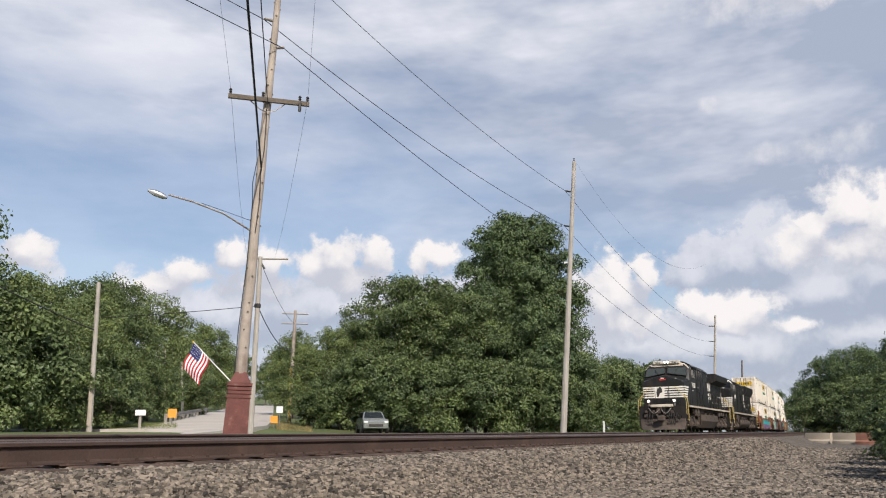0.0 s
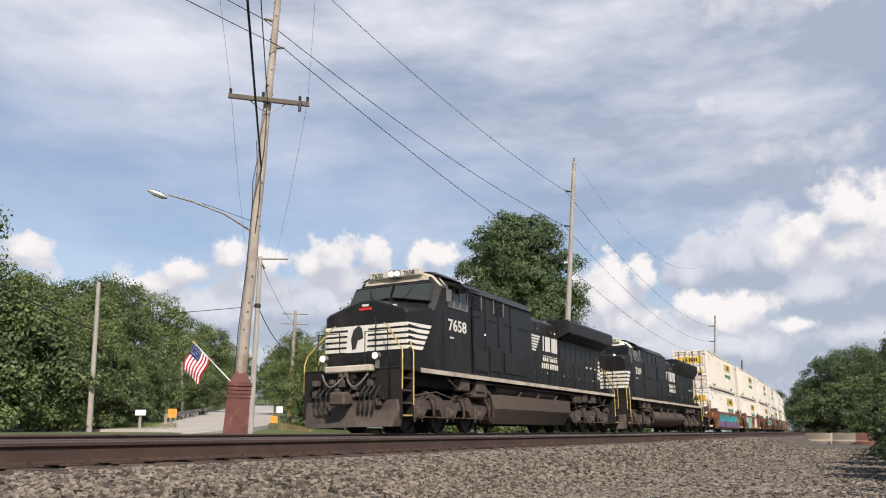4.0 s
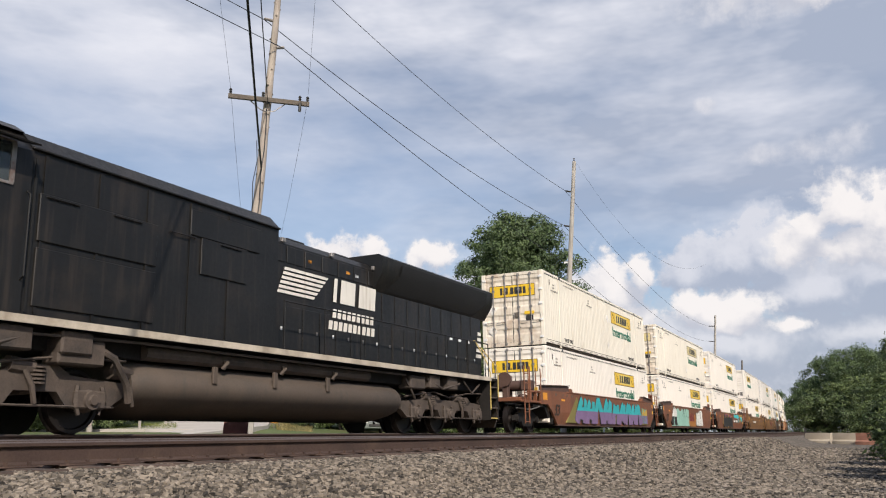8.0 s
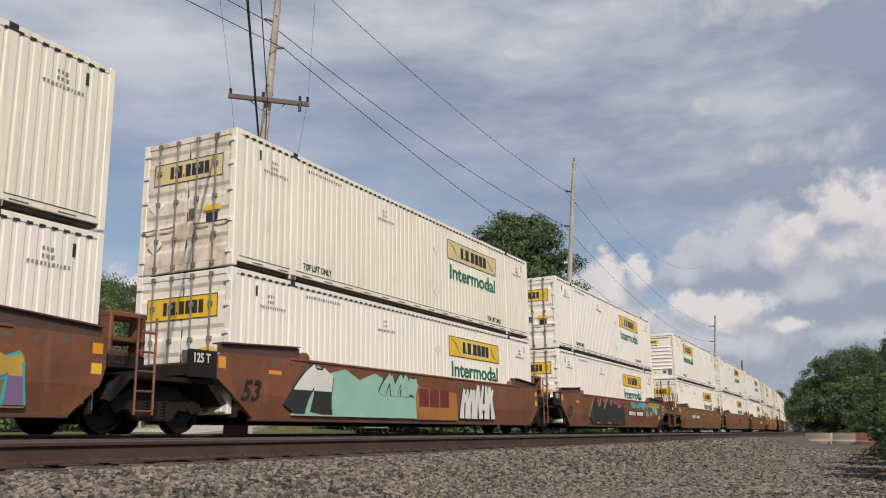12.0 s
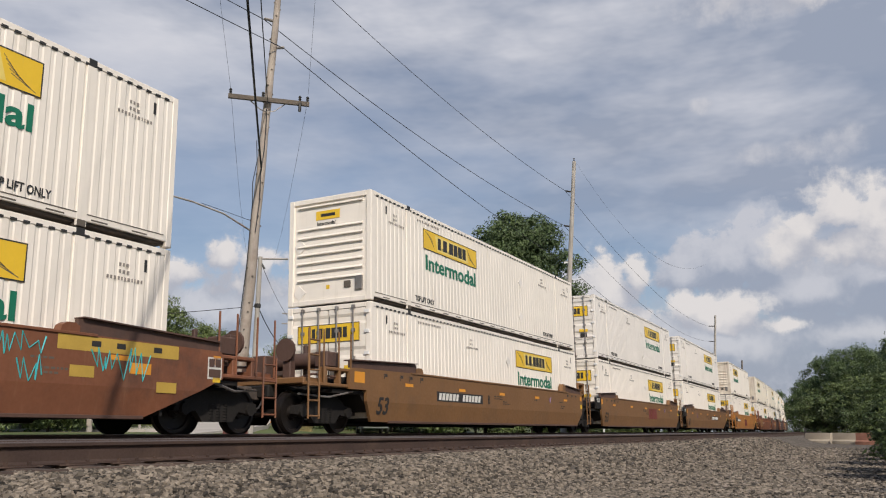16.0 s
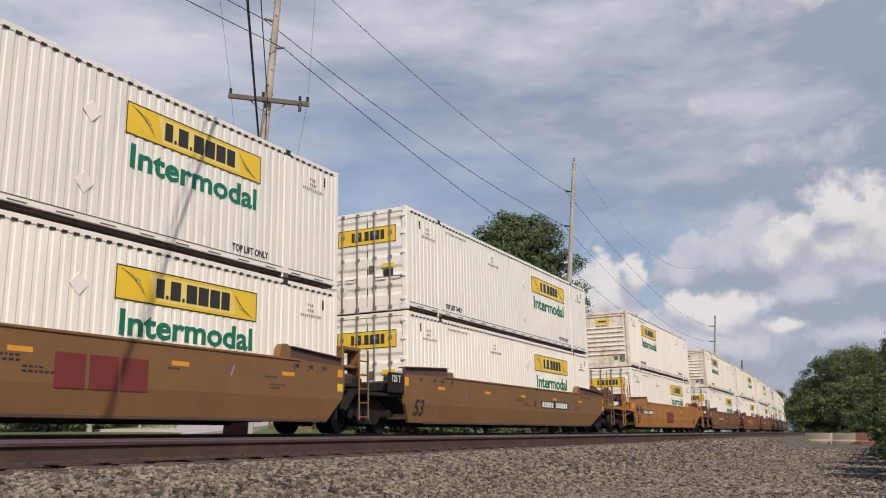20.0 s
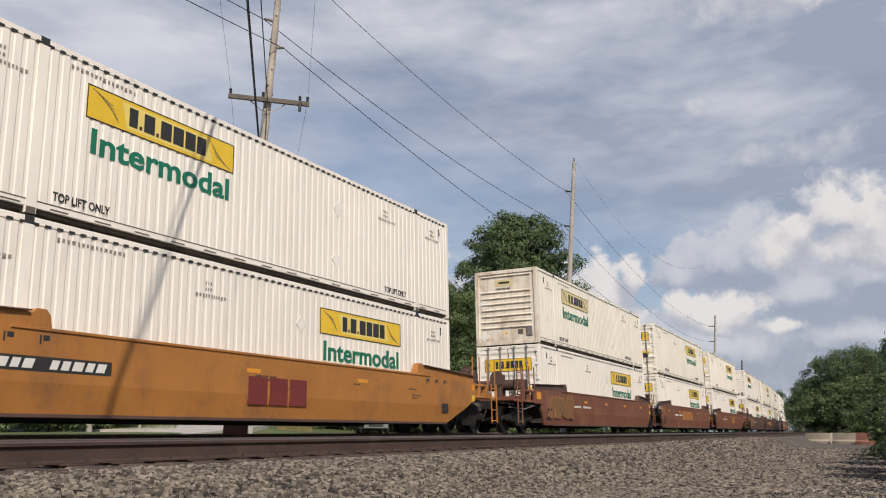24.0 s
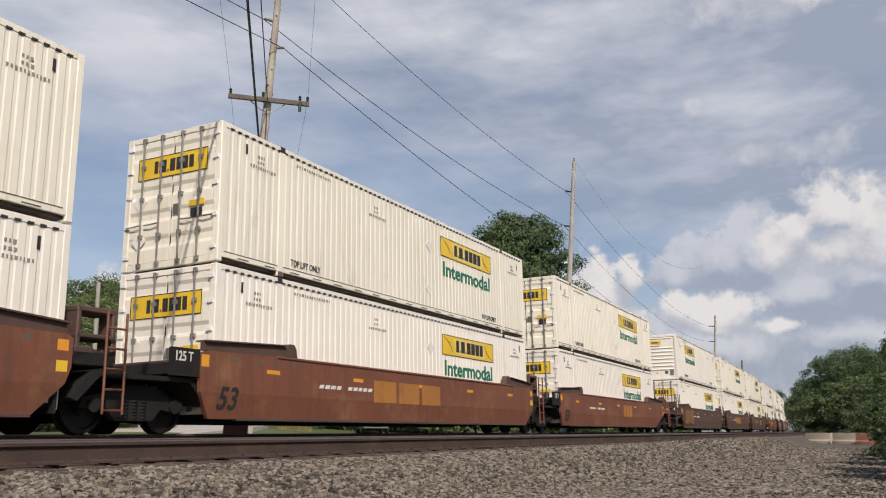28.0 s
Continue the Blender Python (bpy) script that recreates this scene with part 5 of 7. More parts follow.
        mark_panel(u, x, 1.33, 4.48, .77, 1.03, BLACKGEAR, 14)
        scrawl(u, x, 2.0, 5.5, 1.18, 1.42, TEAL, 15)
        scrawl(u, x, 5.0, 5.5, .8, 1.1, TEAL, 16)
        scrawl(u, x, 6.3, 7.6, .95, 1.3, TEAL, 17)
        op = part("load_plate", plate_yz(x, rect(5.67, 8.18, 1.27, 1.5)), STRAW, u, "yellow plate with load marks")
        for k in (6.3, 6.8, 7.6):
            part("plate_mark", plate_yz(x + .004, rect(k, k + .18, 1.35, 1.44)), INK, op)
        for k, z in ((7.1, .97), (7.7, .68), (5.92, .86)):
            part("paint_patch", plate_yz(x, rect(k, k + .46, z, z + .18)), ORANGE if k < 7.5 and k > 6 else STRAW, u, "orange paint patch")
        sq = part("notice_frame", plate_yz(x, rect(8.93, 9.3, .98, 1.38)), CHALK, u, "white framed notice")
        part("notice_face", plate_yz(x + .004, rect(8.96, 9.1, 1.2, 1.35)), dark, sq)
        part("notice_face", plate_yz(x + .004, rect(9.13, 9.27, 1.2, 1.35)), dark, sq)
        part("notice_face", plate_yz(x + .004, rect(8.96, 9.27, 1.01, 1.16)), dark, sq)
    return u


# ---- the train: locomotives ----
def loco_truck(parent, y, r=.52, gap=1.95):
    key = ("loco_truck", gap)
    if key not in MESHES:
        b = Build()
        h = gap + .75
        prof = [(-h, .62), (-h, .82), (-gap + .35, .9), (-gap + .6, 1.05), (-.6, 1.05), (-.4, .92), (.4, .92), (.6, 1.05), (gap - .6, 1.05), (gap - .35, .9), (h, .82), (h, .62),
                (gap + .4, .4), (gap - .4, .4), (gap - .6, .64), (.6, .64), (.4, .38), (-.4, .38), (-.6, .64), (-gap + .6, .64), (-gap + .4, .4), (-gap - .4, .4)]
        for s in (-1, 1):
            b.prism(prof, "x", s * 1.08 - .09, s * 1.08 + .09)
        b.box(-1.0, 1.0, -gap * .5 - .15, -gap * .5 + .15, .6, .9, .03)
        b.box(-1.0, 1.0, gap * .5 - .15, gap * .5 + .15, .6, .9, .03)
        MESHES[key] = b.mesh("truck_frame")
        g = Build()
        g.cyl((1.1, 0, .52), (1.3, 0, .52), .2, .15, 12)
        g.cyl((1.3, 0, .52), (1.34, 0, .52), .1, .08, 8)
        g.box(1.1, 1.26, -.3, .3, .38, .68, .03)
        for d in (-.24, .24):
            g.tube([(1.2, d, .75), (1.22, d * 1.2, .5), (1.2, d * .8, .3)], .04, 5)
        MESHES[key, "journals"] = g.mesh("journal_boxes")
        br = Build()
        for s in (-1, 1):
            for k in (-gap * .62, gap * .38, gap * 1.35):
                br.cyl((s * 1.12, k - .25, 1.02), (s * 1.12, k + .18, .98), .13, .12, 10)
                br.tube([(s * 1.2, k, .95), (s * 1.24, k + .12, .7), (s * 1.2, k + .2, .45)], .045, 6)
            br.tube([(s * 1.22, -gap - .6, .95), (s * 1.25, -gap * .5, 1.12), (s * 1.22, 0, 1.0), (s * 1.25, gap * .6, 1.15), (s * 1.2, gap + .7, 1.2)], .022, 5)
            br.tube([(s * 1.2, -gap - .5, .42), (s * 1.2, gap + .5, .42)], .02, 5)
            for k in (-gap * .5, gap * .5):
                for q in range(5):
                    br.cyl((s * 1.15, k, .74 + q * .06), (s * 1.15, k, .77 + q * .06), .14, n=10)
        MESHES[key, "rigging"] = br.mesh("brake_rigging")
    t = part("truck", MESHES[key], DUSTY, parent, "dusty cast six-wheel truck")
    t.matrix_basis = pose(0, y, 0)
    for k in (-gap, 0, gap):
        for turn in (0, 180):
            part("journal_box", MESHES[key, "journals"], DUSTY, t).matrix_basis = pose(0, k, 0, 0, 0, turn)
    part("brake_rigging", MESHES[key, "rigging"], DUSTY, t, "brake cylinders, pipes and springs")
    for k in (-gap, 0, gap):
        wheelset(t, k, r)


def railing(parent, x, y0, y1, z, h, step, material):
    n = max(1, round((y1 - y0) / step))
    for i in range(n + 1):
        yy = y0 + (y1 - y0) * i / n
        part("stanchion", Build().cyl((x, yy, z), (x, yy, z + h), .018, n=6), material, parent)
    part("handrail", Build().tube([(x, y0, z + h), (x, y1, z + h)], .018, 6), material, parent)


def stripe_mark(parent, y0, y1, z0, z1, x):
    n = 6
    for i in range(n):
        f0, f1 = i / n, (i + .62) / n
        sl = -.28
        z_a, z_b = z0 + (z1 - z0) * f0, z0 + (z1 - z0) * f1
        yl = lambda f: y0 + sl * (1 - f) + .25
        yr = lambda f: y1 + sl * (1 - f) - (1 - f) * .35
        part("stripe", plate_yz(x, [(yl(f0), z_a), (yr(f0), z_a), (yr(f1), z_b), (yl(f1), z_b)]), LOCOWHITE, parent, "white slanted stripe")


def emblem_mark(parent, y0, y1, z0, z1, x):
    w = y1 - y0
    for a, b in ((0, .1), (.15, .5), (.56, .98)):
        part("emblem", plate_yz(x, [(y0 + w * a + .06, z0), (y0 + w * b, z0), (y0 + w * b + .05, z1), (y0 + w * a + .12, z1)]), LOCOWHITE, parent, "white emblem as plain blocks")
    for r, (k0, k1) in enumerate(((.02, .92), (-.06, .96))):
        k = y0 + w * k0
        while k < y0 + w * k1:
            za, zb = z0 - .38 - r * .29, z0 - .17 - r * .29
            part("name_bar", plate_yz(x, [(k, za), (k + .15, za), (k + .18, zb), (k + .03, zb)]), LOCOWHITE, parent, "white bar in place of a letter")
            k += .21


def locomotive(kind, number, L):
    """L: measures along the engine, from its middle; the front faces -y."""
    e = thing("locomotive", f"black diesel locomotive, white nose stripes, {kind}", "locomotive", "locomotives of the train")
    half = L["half"]
    # frame
    part("underframe", Build().box(-1.12, 1.12, L["pilot"] + .1, half - 1.1, 1.25, 1.6, .02), BLACKGEAR, e)
    walk_f = part("walkway", Build().box(-1.55, 1.55, L["nose"] + .1, half - 1.6, 1.6, 1.68), BLACKGEAR, e)
    for s in (1, -1):
        a, b = sorted((s * 1.54, s * 1.57))
        part("sill_stripe", Build().box(a, b, L["nose"] + .3, half - 1.6, 1.58, 1.7), SILL, walk_f, "grimy white sill stripe")
    # nose, cab
    nose, cab0, cab1 = L["nose"], L["cab0"], L["cab1"]
    def ring(y, hw, zt, bev):
        return [(-hw, y, 1.65), (hw, y, 1.65), (hw, y, zt - bev), (hw - bev, y, zt), (-hw + bev, y, zt), (-hw, y, zt - bev)]

    def gable(y, hw, ze, zc):
        """A nose section whose top falls from the middle to the sides."""
        return [(-hw, y, 1.66), (hw, y, 1.66), (hw, y, ze - .06), (hw - .1, y, ze + .03), (.22, y, zc), (-.22, y, zc), (-hw + .1, y, ze + .03), (-hw, y, ze - .06)]

    hw0, hw1 = L["nose_half"], 1.475
    ze, zc = L["nose_top"]
    part("nose", Build().loft([gable(nose, hw0 - .03, ze, zc - .05), gable(nose + .05, hw0, ze + .05, zc), gable(cab0 + .02, hw1, ze + .2, zc + .12)]), LOCO, e, "blunt black wide nose", smooth=12)
    part("nose_door", Build().box(-.33, .33, nose - .018, nose + .02, 1.75, ze - .1, .01), LOCO, e, "nose door with a grab iron")
    part("cab", Build().loft([ring(cab0 - .02, 1.46, 3.45, .15), ring(cab0 + .05, 1.49, 3.6, .18), ring(cab0 + .5, 1.5, 4.46, .36), ring(cab1, 1.5, 4.6, .4)]), LOCO, e, smooth=12)
    # the white brow over the windscreen, folded round the roof's edge
    brow = Build()
    low = [(-1.49, cab0 + .55, 4.16), (-1.2, cab0 + .42, 4.27), (1.2, cab0 + .42, 4.27), (1.49, cab0 + .55, 4.16)]
    high = [(-1.16, cab0 + .62, 4.52), (-.9, cab0 + .53, 4.6), (.9, cab0 + .53, 4.6), (1.16, cab0 + .62, 4.52)]
    brow.loft([low, high, [(q[0], q[1] + .4, q[2] + .01) for q in high], [(q[0] * .98, q[1] + .4, q[2]) for q in low]])
    part("cab_visor", brow, SILL if L["lead"] else LOCOWHITE, e, "white painted brow above the windscreen", smooth=10)
    part("cab_roof", Build().loft([[(-1.25, y, 4.54), (1.25, y, 4.54), (1.0, y, z), (-1.0, y, z)] for y, z in ((cab0 + .6, 4.64), (cab0 + 1.0, 4.7), (cab1, 4.7))]), LOCO, e)
    screen = SCREEN if L["lead"] else SCREEN_DARK
    for s in (-1, 1):
        face = [(s * .09, cab0 + .14, 3.86), (s * 1.36, cab0 + .04, 3.64), (s * 1.3, cab0 + .38, 4.24), (s * .09, cab0 + .38, 4.26)]
        pane = Build().loft([[(q[0], q[1] - .05, q[2] + .02) for q in face], [(q[0], q[1] + .06, q[2]) for q in face]])
        w = part("windscreen", pane, screen, e, "sloping windscreen pane")
        part("wiper", Build().tube([(s * .75, cab0 + .27, 4.26), (s * .62, cab0 + .08, 4.0), (s * .45, cab0 + .0, 3.82)], .014, 5), INK, w, "black wiper arm")
        rim = Build()
        for k in range(4):
            a, b = face[k], face[(k + 1) % 4]
            rim.tube([(a[0], a[1] - .055, a[2] + .02), (b[0], b[1] - .055, b[2] + .02)], .022, 4)
        part("screen_rubber", rim, RUBBER, w)
    part("nose_beacon", Build().cyl((.8, nose + .2, ze + .1), (.8, nose + .2, ze + .24), .07, n=10), CLOTH_W, e, "small nose lamp")
    wy0, wy1 = L["win"]
    wz0, wz1 = 3.62, 4.22
    w = part("cab_window", Build().box(1.495, 1.508, wy0, wy1, wz0, wz1), CABGLASS, e, "dark sliding cab window")
    fr = Build()
    for a in ((wy0 - .04, wy1 + .04, wz0 - .04, wz0), (wy0 - .04, wy1 + .04, wz1, wz1 + .04), (wy0 - .06, wy0 + .04, wz0, wz1), (wy1 - .03, wy1 + .05, wz0, wz1), (wy0 + (wy1 - wy0) * .3 - .03, wy0 + (wy1 - wy0) * .3 + .03, wz0, wz1), (wy0 + (wy1 - wy0) * .62 - .04, wy0 + (wy1 - wy0) * .62 + .04, wz0, wz1)):
        fr.box(1.49, 1.525, *a)
    part("window_frame", fr, GALV, w, "bare aluminium frame")
    part("sunshade", Build().prism([(1.5, 4.28), (1.86, 4.17), (1.87, 4.19), (1.5, 4.34)], "y", wy0 - .1, wy1 + .2), LOCO, w, "sloping sunshade")
    part("mirror", Build().box(1.52, 1.68, wy0 - .14, wy0 - .11, 3.72, 4.06), GALV, w)
    part("cab_handrail", Build().tube([(1.5, wy1 + .3, 2.2), (1.57, wy1 + .3, 2.25), (1.57, wy1 + .3, 3.5), (1.5, wy1 + .3, 3.55)], .016, 6), LOCO, e)
    part("cab_door_seam", Build().box(1.49, 1.512, wy1 + .4, wy1 + .44, 1.75, 4.1).box(1.49, 1.512, wy0 - .3, wy0 - .26, 1.75, 3.4), LOCO_DARK, e, "door seams in the cab side")
    part("cab_emblem", Build().box(1.495, 1.512, L["num"] + .1, L["num"] + .35, 2.68, 2.72), LOCOWHITE, e, "small white print")
    # stripes over the nose
    thick, pitch = L["stripe_pitch"]
    half_at = lambda y: hw0 + (hw1 - hw0) * max(0, (y - nose - .05) / (cab0 - nose - .03))
    for i in range(5):
        z = L["stripe_z"] + i * pitch
        b = Build()
        back_end = L["stripe_end"][0] + (L["stripe_end"][1] - L["stripe_end"][0]) * i / 4
        b.box(-hw0 + .02, hw0 - .02, nose - .026, nose + .01, z, z + thick)
        for s in (-1, 1):
            run = [nose - .02, nose + .05, back_end]
            xs = [hw0 - .02, hw0 + .008, half_at(back_end) + .012]
            tail = [0, 0, .09]
            outer = [(s * q, y, z) for q, y in zip(xs, run)] + [(s * q, y + t, z + thick) for q, y, t in zip(xs[::-1], run[::-1], tail[::-1])]
            inner = [(s * (abs(q) - .03), y + .01, zz) for (q, y, zz) in outer]
            b.loft([outer, inner])
        part("nose_stripe", b, LOCOWHITE, e, "white wraparound stripe")
    ex, sz = L["emblem_x"], L["stripe_z"]
    em = part("nose_emblem", Build().prism([(ex - .36, sz - .02), (ex + .3, sz - .02), (ex + .36, sz + 4 * pitch + thick), (ex - .3, sz + 4 * pitch + thick)], "y", nose - .034, nose - .027), LOCOWHITE, e, "white emblem panel")
    part("emblem_shape", Build().prism([(ex - .16, sz + .05), (ex - .05, sz + .08), (ex + .02, sz + .3), (ex + .2, sz + .36), (ex + .16, sz + .62), (ex + .05, sz + .72), (ex - .12, sz + .6), (ex - .2, sz + .35)], "y", nose - .04, nose - .035), INK, em)
    part("nose_grab", Build().tube([(.38, nose - .03, 1.9), (.38, nose - .09, 1.95), (.38, nose - .09, 2.9), (.38, nose - .03, 2.95)], .018, 6), INK, e, "black upright grab iron")
    if L["lead"]:
        part("nose_badge", Build().box(-.2, .2, nose - .026, nose + .03, ze + .12, ze + .2), RED, e, "small red and white badge")
        part("nose_badge", Build().box(-.1, .1, nose - .026, nose + .03, ze + .23, ze + .29), LOCOWHITE, e, "small red and white badge")
    # number boards and headlights
    for xx in (.2, -.88):
        nb = part("number_board", Build().box(xx, xx + .68, cab0 + .36, cab0 + .6, 4.53, 4.73, .02), BOARDGLOW, e, "pale grimy number board")
        write_on(nb, number, .19, INK, FRONT, xx + .1, cab0 + .356, 4.56, 1.0)
    hl = part("headlight_box", Build().box(-.2, .2, cab0 + .34, cab0 + .6, 4.5, 4.75, .03), GALV, e)
    for xx in (-.1, .1):
        part("headlight", Build().cyl((xx, cab0 + .34, 4.63), (xx, cab0 + .31, 4.63), .075, n=14), LAMPGLOW if L["lead"] else CABGLASS, hl)
    yp = L["pilot"]
    for xx in (-.82, .82):
        dl = part("ditch_light", Build().cyl((xx, yp - .16, 1.98), (xx, yp - .02, 1.98), .1, n=14).box(xx - .04, xx + .04, yp - .08, yp + .0, 1.66, 1.9), GALV, e)
        part("lens", Build().cyl((xx, yp - .18, 1.98), (xx, yp - .161, 1.98), .075, n=14), LAMPGLOW if L["lead"] else CABGLASS, dl)
    write_on(e, number, .46, LOCOWHITE, SIDE, 1.504, L["num"], 2.92, 1.0, "white cab number", wide=1.22)
    # hood
    st, he = L["step"], L["hood_end"]
    part("front_hood", Build().loft([[(-1.44, y, 1.7), (1.44, y, 1.7), (1.44, y, 4.3), (1.2, y, 4.55), (-1.2, y, 4.55), (-1.44, y, 4.3)] for y in (cab1, st)]), LOCO, e, "black equipment hood behind the cab")
    part("rear_hood", Build().loft([[(-1.02, y, 1.7), (1.02, y, 1.7), (1.02, y, 4.15), (.85, y, 4.32), (-.85, y, 4.32), (-1.02, y, 4.15)] for y in (st, he)]), LOCO, e, "black engine hood")
    wy0, wy1 = L["wing"]
    if L["lead"]:
        wing = [(-1.02, 3.7), (-1.55, 3.95), (-1.58, 4.38), (-1.5, 4.46), (1.5, 4.46), (1.58, 4.38), (1.55, 3.95), (1.02, 3.7)]
        part("radiator_wing", Build().prism(wing, "y", wy0, wy1), LOCO, e, "overhanging radiator wing")
        part("radiator_screen", Build().prism([(1.05, 3.72), (1.5, 3.93), (1.5, 3.9), (1.05, 3.68)], "y", wy0 + .3, wy1 - .3), LOCO_DARK, e)
    else:
        flare = [(-1.02, 3.62), (-1.3, 4.05), (-1.34, 4.5), (-1.2, 4.58), (1.2, 4.58), (1.34, 4.5), (1.3, 4.05), (1.02, 3.62)]
        part("radiator_flare", Build().prism(flare, "y", wy0, wy1), LOCO, e, "flared radiator housing")
        part("radiator_screen", Build().add([(1.06, wy0 + .5, 3.66), (1.06, wy1 - 1.0, 3.66), (1.325, wy1 - .5, 4.08), (1.36, wy1 - .5, 4.42), (1.36, wy0 + 1.0, 4.42), (1.325, wy0 + .9, 4.08)], [(0, 1, 2, 5), (5, 2, 3, 4)]), LOCO_DARK, e, "black radiator screen")
    fans = Build()
    for k in range(3):
        yy = wy0 + (wy1 - wy0) * (k + .6) / 3.4
        fans.cyl((0, yy, 4.4), (0, yy, 4.64), .62, n=18)
    part("roof_fans", fans, LOCO_DARK, e)
    ex = Build()
    for k in range(5):
        ex.ball((-.2 + .1 * (k % 2), st + 1.2 + k * .22, 4.42), .14, 7, 4)
    part("roof_stack", ex.box(-.5, .5, st + 2.5, st + 3.4, 4.3, 4.42, .02), BLACKGEAR, e, "roof exhaust and fittings")
    part("horn", Build().tube([(.3, cab1 - .6, 4.68), (.3, cab1 - .2, 4.8), (.3, cab1 + .2, 4.8)], [.03, .03, .08], 8), GALV, e)
    part("roof_antenna", Build().box(-.5, .5, cab0 + 1.0, cab0 + 1.6, 4.68, 4.74, .02), GALV, e)
    # doors, louvres and panels
    for y0, y1, z0, z1 in L["louvres"]:
        lv = part("louvre", Build().box(1.44, 1.455, y0, y1, z0, z1), LOCO_DARK, e, "slatted vent")
        sl = Build()
        n = int((z1 - z0) / .07)
        for i in range(n):
            zz = z0 + (i + .2) * (z1 - z0) / n
            sl.prism([(1.452, zz), (1.48, zz - .01), (1.452, zz + .04)], "y", y0 + .02, y1 - .02)
        part("louvre_slats", sl, LOCO, lv)
        part("louvre_frame", Build().box(1.452, 1.49, y0 - .03, y0, z0, z1).box(1.452, 1.49, y1, y1 + .03, z0, z1), GALV, lv)
    for y0, y1, z0, z1 in L["panels"]:
        part("access_panel", Build().box(1.44, 1.475, y0, y1, z0, z1, .012), LOCO, e, "raised access panel")
    yy = st + .15
    k = 0
    while yy + .62 < he:
        part("hood_door", Build().box(1.02, 1.036, yy, yy + .58, 1.8, 2.75 if k % 5 else 3.0, .006), LOCO, e, "hood access door")
        part("door_latch", Build().box(1.036, 1.05, yy + .5, yy + .55, 2.2, 2.28), CLOTH_W if k % 3 == 0 else GALV, e)
        yy += .66
        k += 1
    for k in range(4):
        part("grab_iron", Build().tube([(1.45, cab1 + .3 + k * 1.3, 3.55), (1.5, cab1 + .32 + k * 1.3, 3.55), (1.5, cab1 + .9 + k * 1.3, 3.55), (1.45, cab1 + .92 + k * 1.3, 3.55)], .014, 5), LOCO, e)
    for k in range(5):
        part("rear_stripe", plate_yz(1.036, rect(he - .42 + .04 * k, he - .03, 2.35 + k * .18, 2.46 + k * .18), .008), LOCOWHITE, e, "white stripe at the rear of the hood")
    ys0, ys1 = L["stripes"]
    stripe_mark(e, ys0, ys1, 3.02, 3.66, 1.045)
    emblem_mark(e, L["emblem"][0], L["emblem"][1], 3.08, 3.66, 1.045)
    for yy, zz, mt in ((st + 1.6, 3.85, ORANGE), (st + 3.2, 3.85, ORANGE), (st + 3.6, 3.83, CLOTH_W), (cab1 + 1.2, 3.0, CLOTH_W), (wy1 - 1.4, 2.75, CLOTH_W), (wy1 - 2.0, 2.75, CLOTH_W), (wy1 - 2.6, 2.75, CLOTH_W)):
        xx = 1.44 if yy < st else 1.02
        part("small_notice", Build().box(xx, xx + .02, yy, yy + .16, zz, zz + .07), mt, e)
    railing(e, 1.52, st + .15, half - 1.7, 1.68, 1.05, 1.45, LOCO)
    railing(e, -1.52, st + .15, half - 1.7, 1.68, 1.05, 1.45, LOCO)
    # pilot, steps, couplers
    for q, yy in ((-1, L["pilot"]), (1, half - 1.0)):
        part("pilot_plate", Build().box(-1.2, 1.2, min(yy, yy - q * .06), max(yy, yy - q * .06), .6, 1.66, .01), BLACKGEAR, e)
        part("end_platform", Build().box(-1.5, 1.5, min(yy, yy - q * 1.2), max(yy, yy - q * 1.2), 1.6, 1.68, .01), BLACKGEAR, e, "black end platform")
        blade = [(-1.5, -.1), (-1.42, .16), (-.7, .36), (0, .46), (.7, .36), (1.42, .16), (1.5, -.1)]
        rings = []
        for z, k, wide in ((.84, .35, .97), (.6, .3, 1.0), (.35, .6, .98), (.16, 1.0, .93)):
            rings.append([(p * wide, yy + q * o * k, z) for p, o in blade] + [(p * wide, yy + q * (o * k - .05), z) for p, o in blade[::-1]])
        part("plow", Build().loft(rings), DUSTY, e, "curved grey-brown snow plow")
        reach = .6 if q < 0 else .85
        part("coupler", Build().box(-.15, .15, min(yy, yy + q * reach), max(yy, yy + q * reach), .74, 1.0, .03).box(-.24, .24, min(yy + q * (reach - .2), yy + q * (reach + .12)), max(yy + q * (reach - .2), yy + q * (reach + .12)), .7, 1.05, .05), DUSTY, e, "knuckle coupler")
        for xx in (-.95, -.8, -.62, .45, .6, .75, .92):
            part("hose", Build().tube([(xx, yy + q * .06, 1.2), (xx, yy + q * .28, 1.0), (xx * .95, yy + q * .32, .72), (xx * .85, yy + q * .24, .5)], .028, 6), RUBBER, e, "black air hose")
        sag = lambda a, b, z, d: [(a + (b - a) * k / 8, yy + q * (.12 + .16 * math.sin(math.pi * k / 8)), z - d * math.sin(math.pi * k / 8)) for k in range(9)]
        for pts in (sag(-.85, -.1, 1.55, .34), sag(-.1, .6, 1.55, .36)):
            part("jumper_cable", Build().tube(pts, .026, 6), GALV, e, "looped pale jumper cable")
        rng = random.Random(17)
        for k in range(22):
            xx, zz, r = rng.uniform(-1.15, 1.15), rng.uniform(.75, 1.5), rng.uniform(.05, .11)
            d = rng.uniform(.08, .26)
            part("pilot_valve", Build().box(xx - r, xx + r, min(yy, yy + q * d), max(yy, yy + q * d), zz - r, zz + r * 1.2, .02), DUSTY if k % 3 else BLACKGEAR, e, "dark bracket or valve")
        part("anticlimber", Build().box(-.72, .72, min(yy, yy + q * .22), max(yy, yy + q * .22), 1.58, 1.76, .03), SILL, e, "white-edged platform lip")
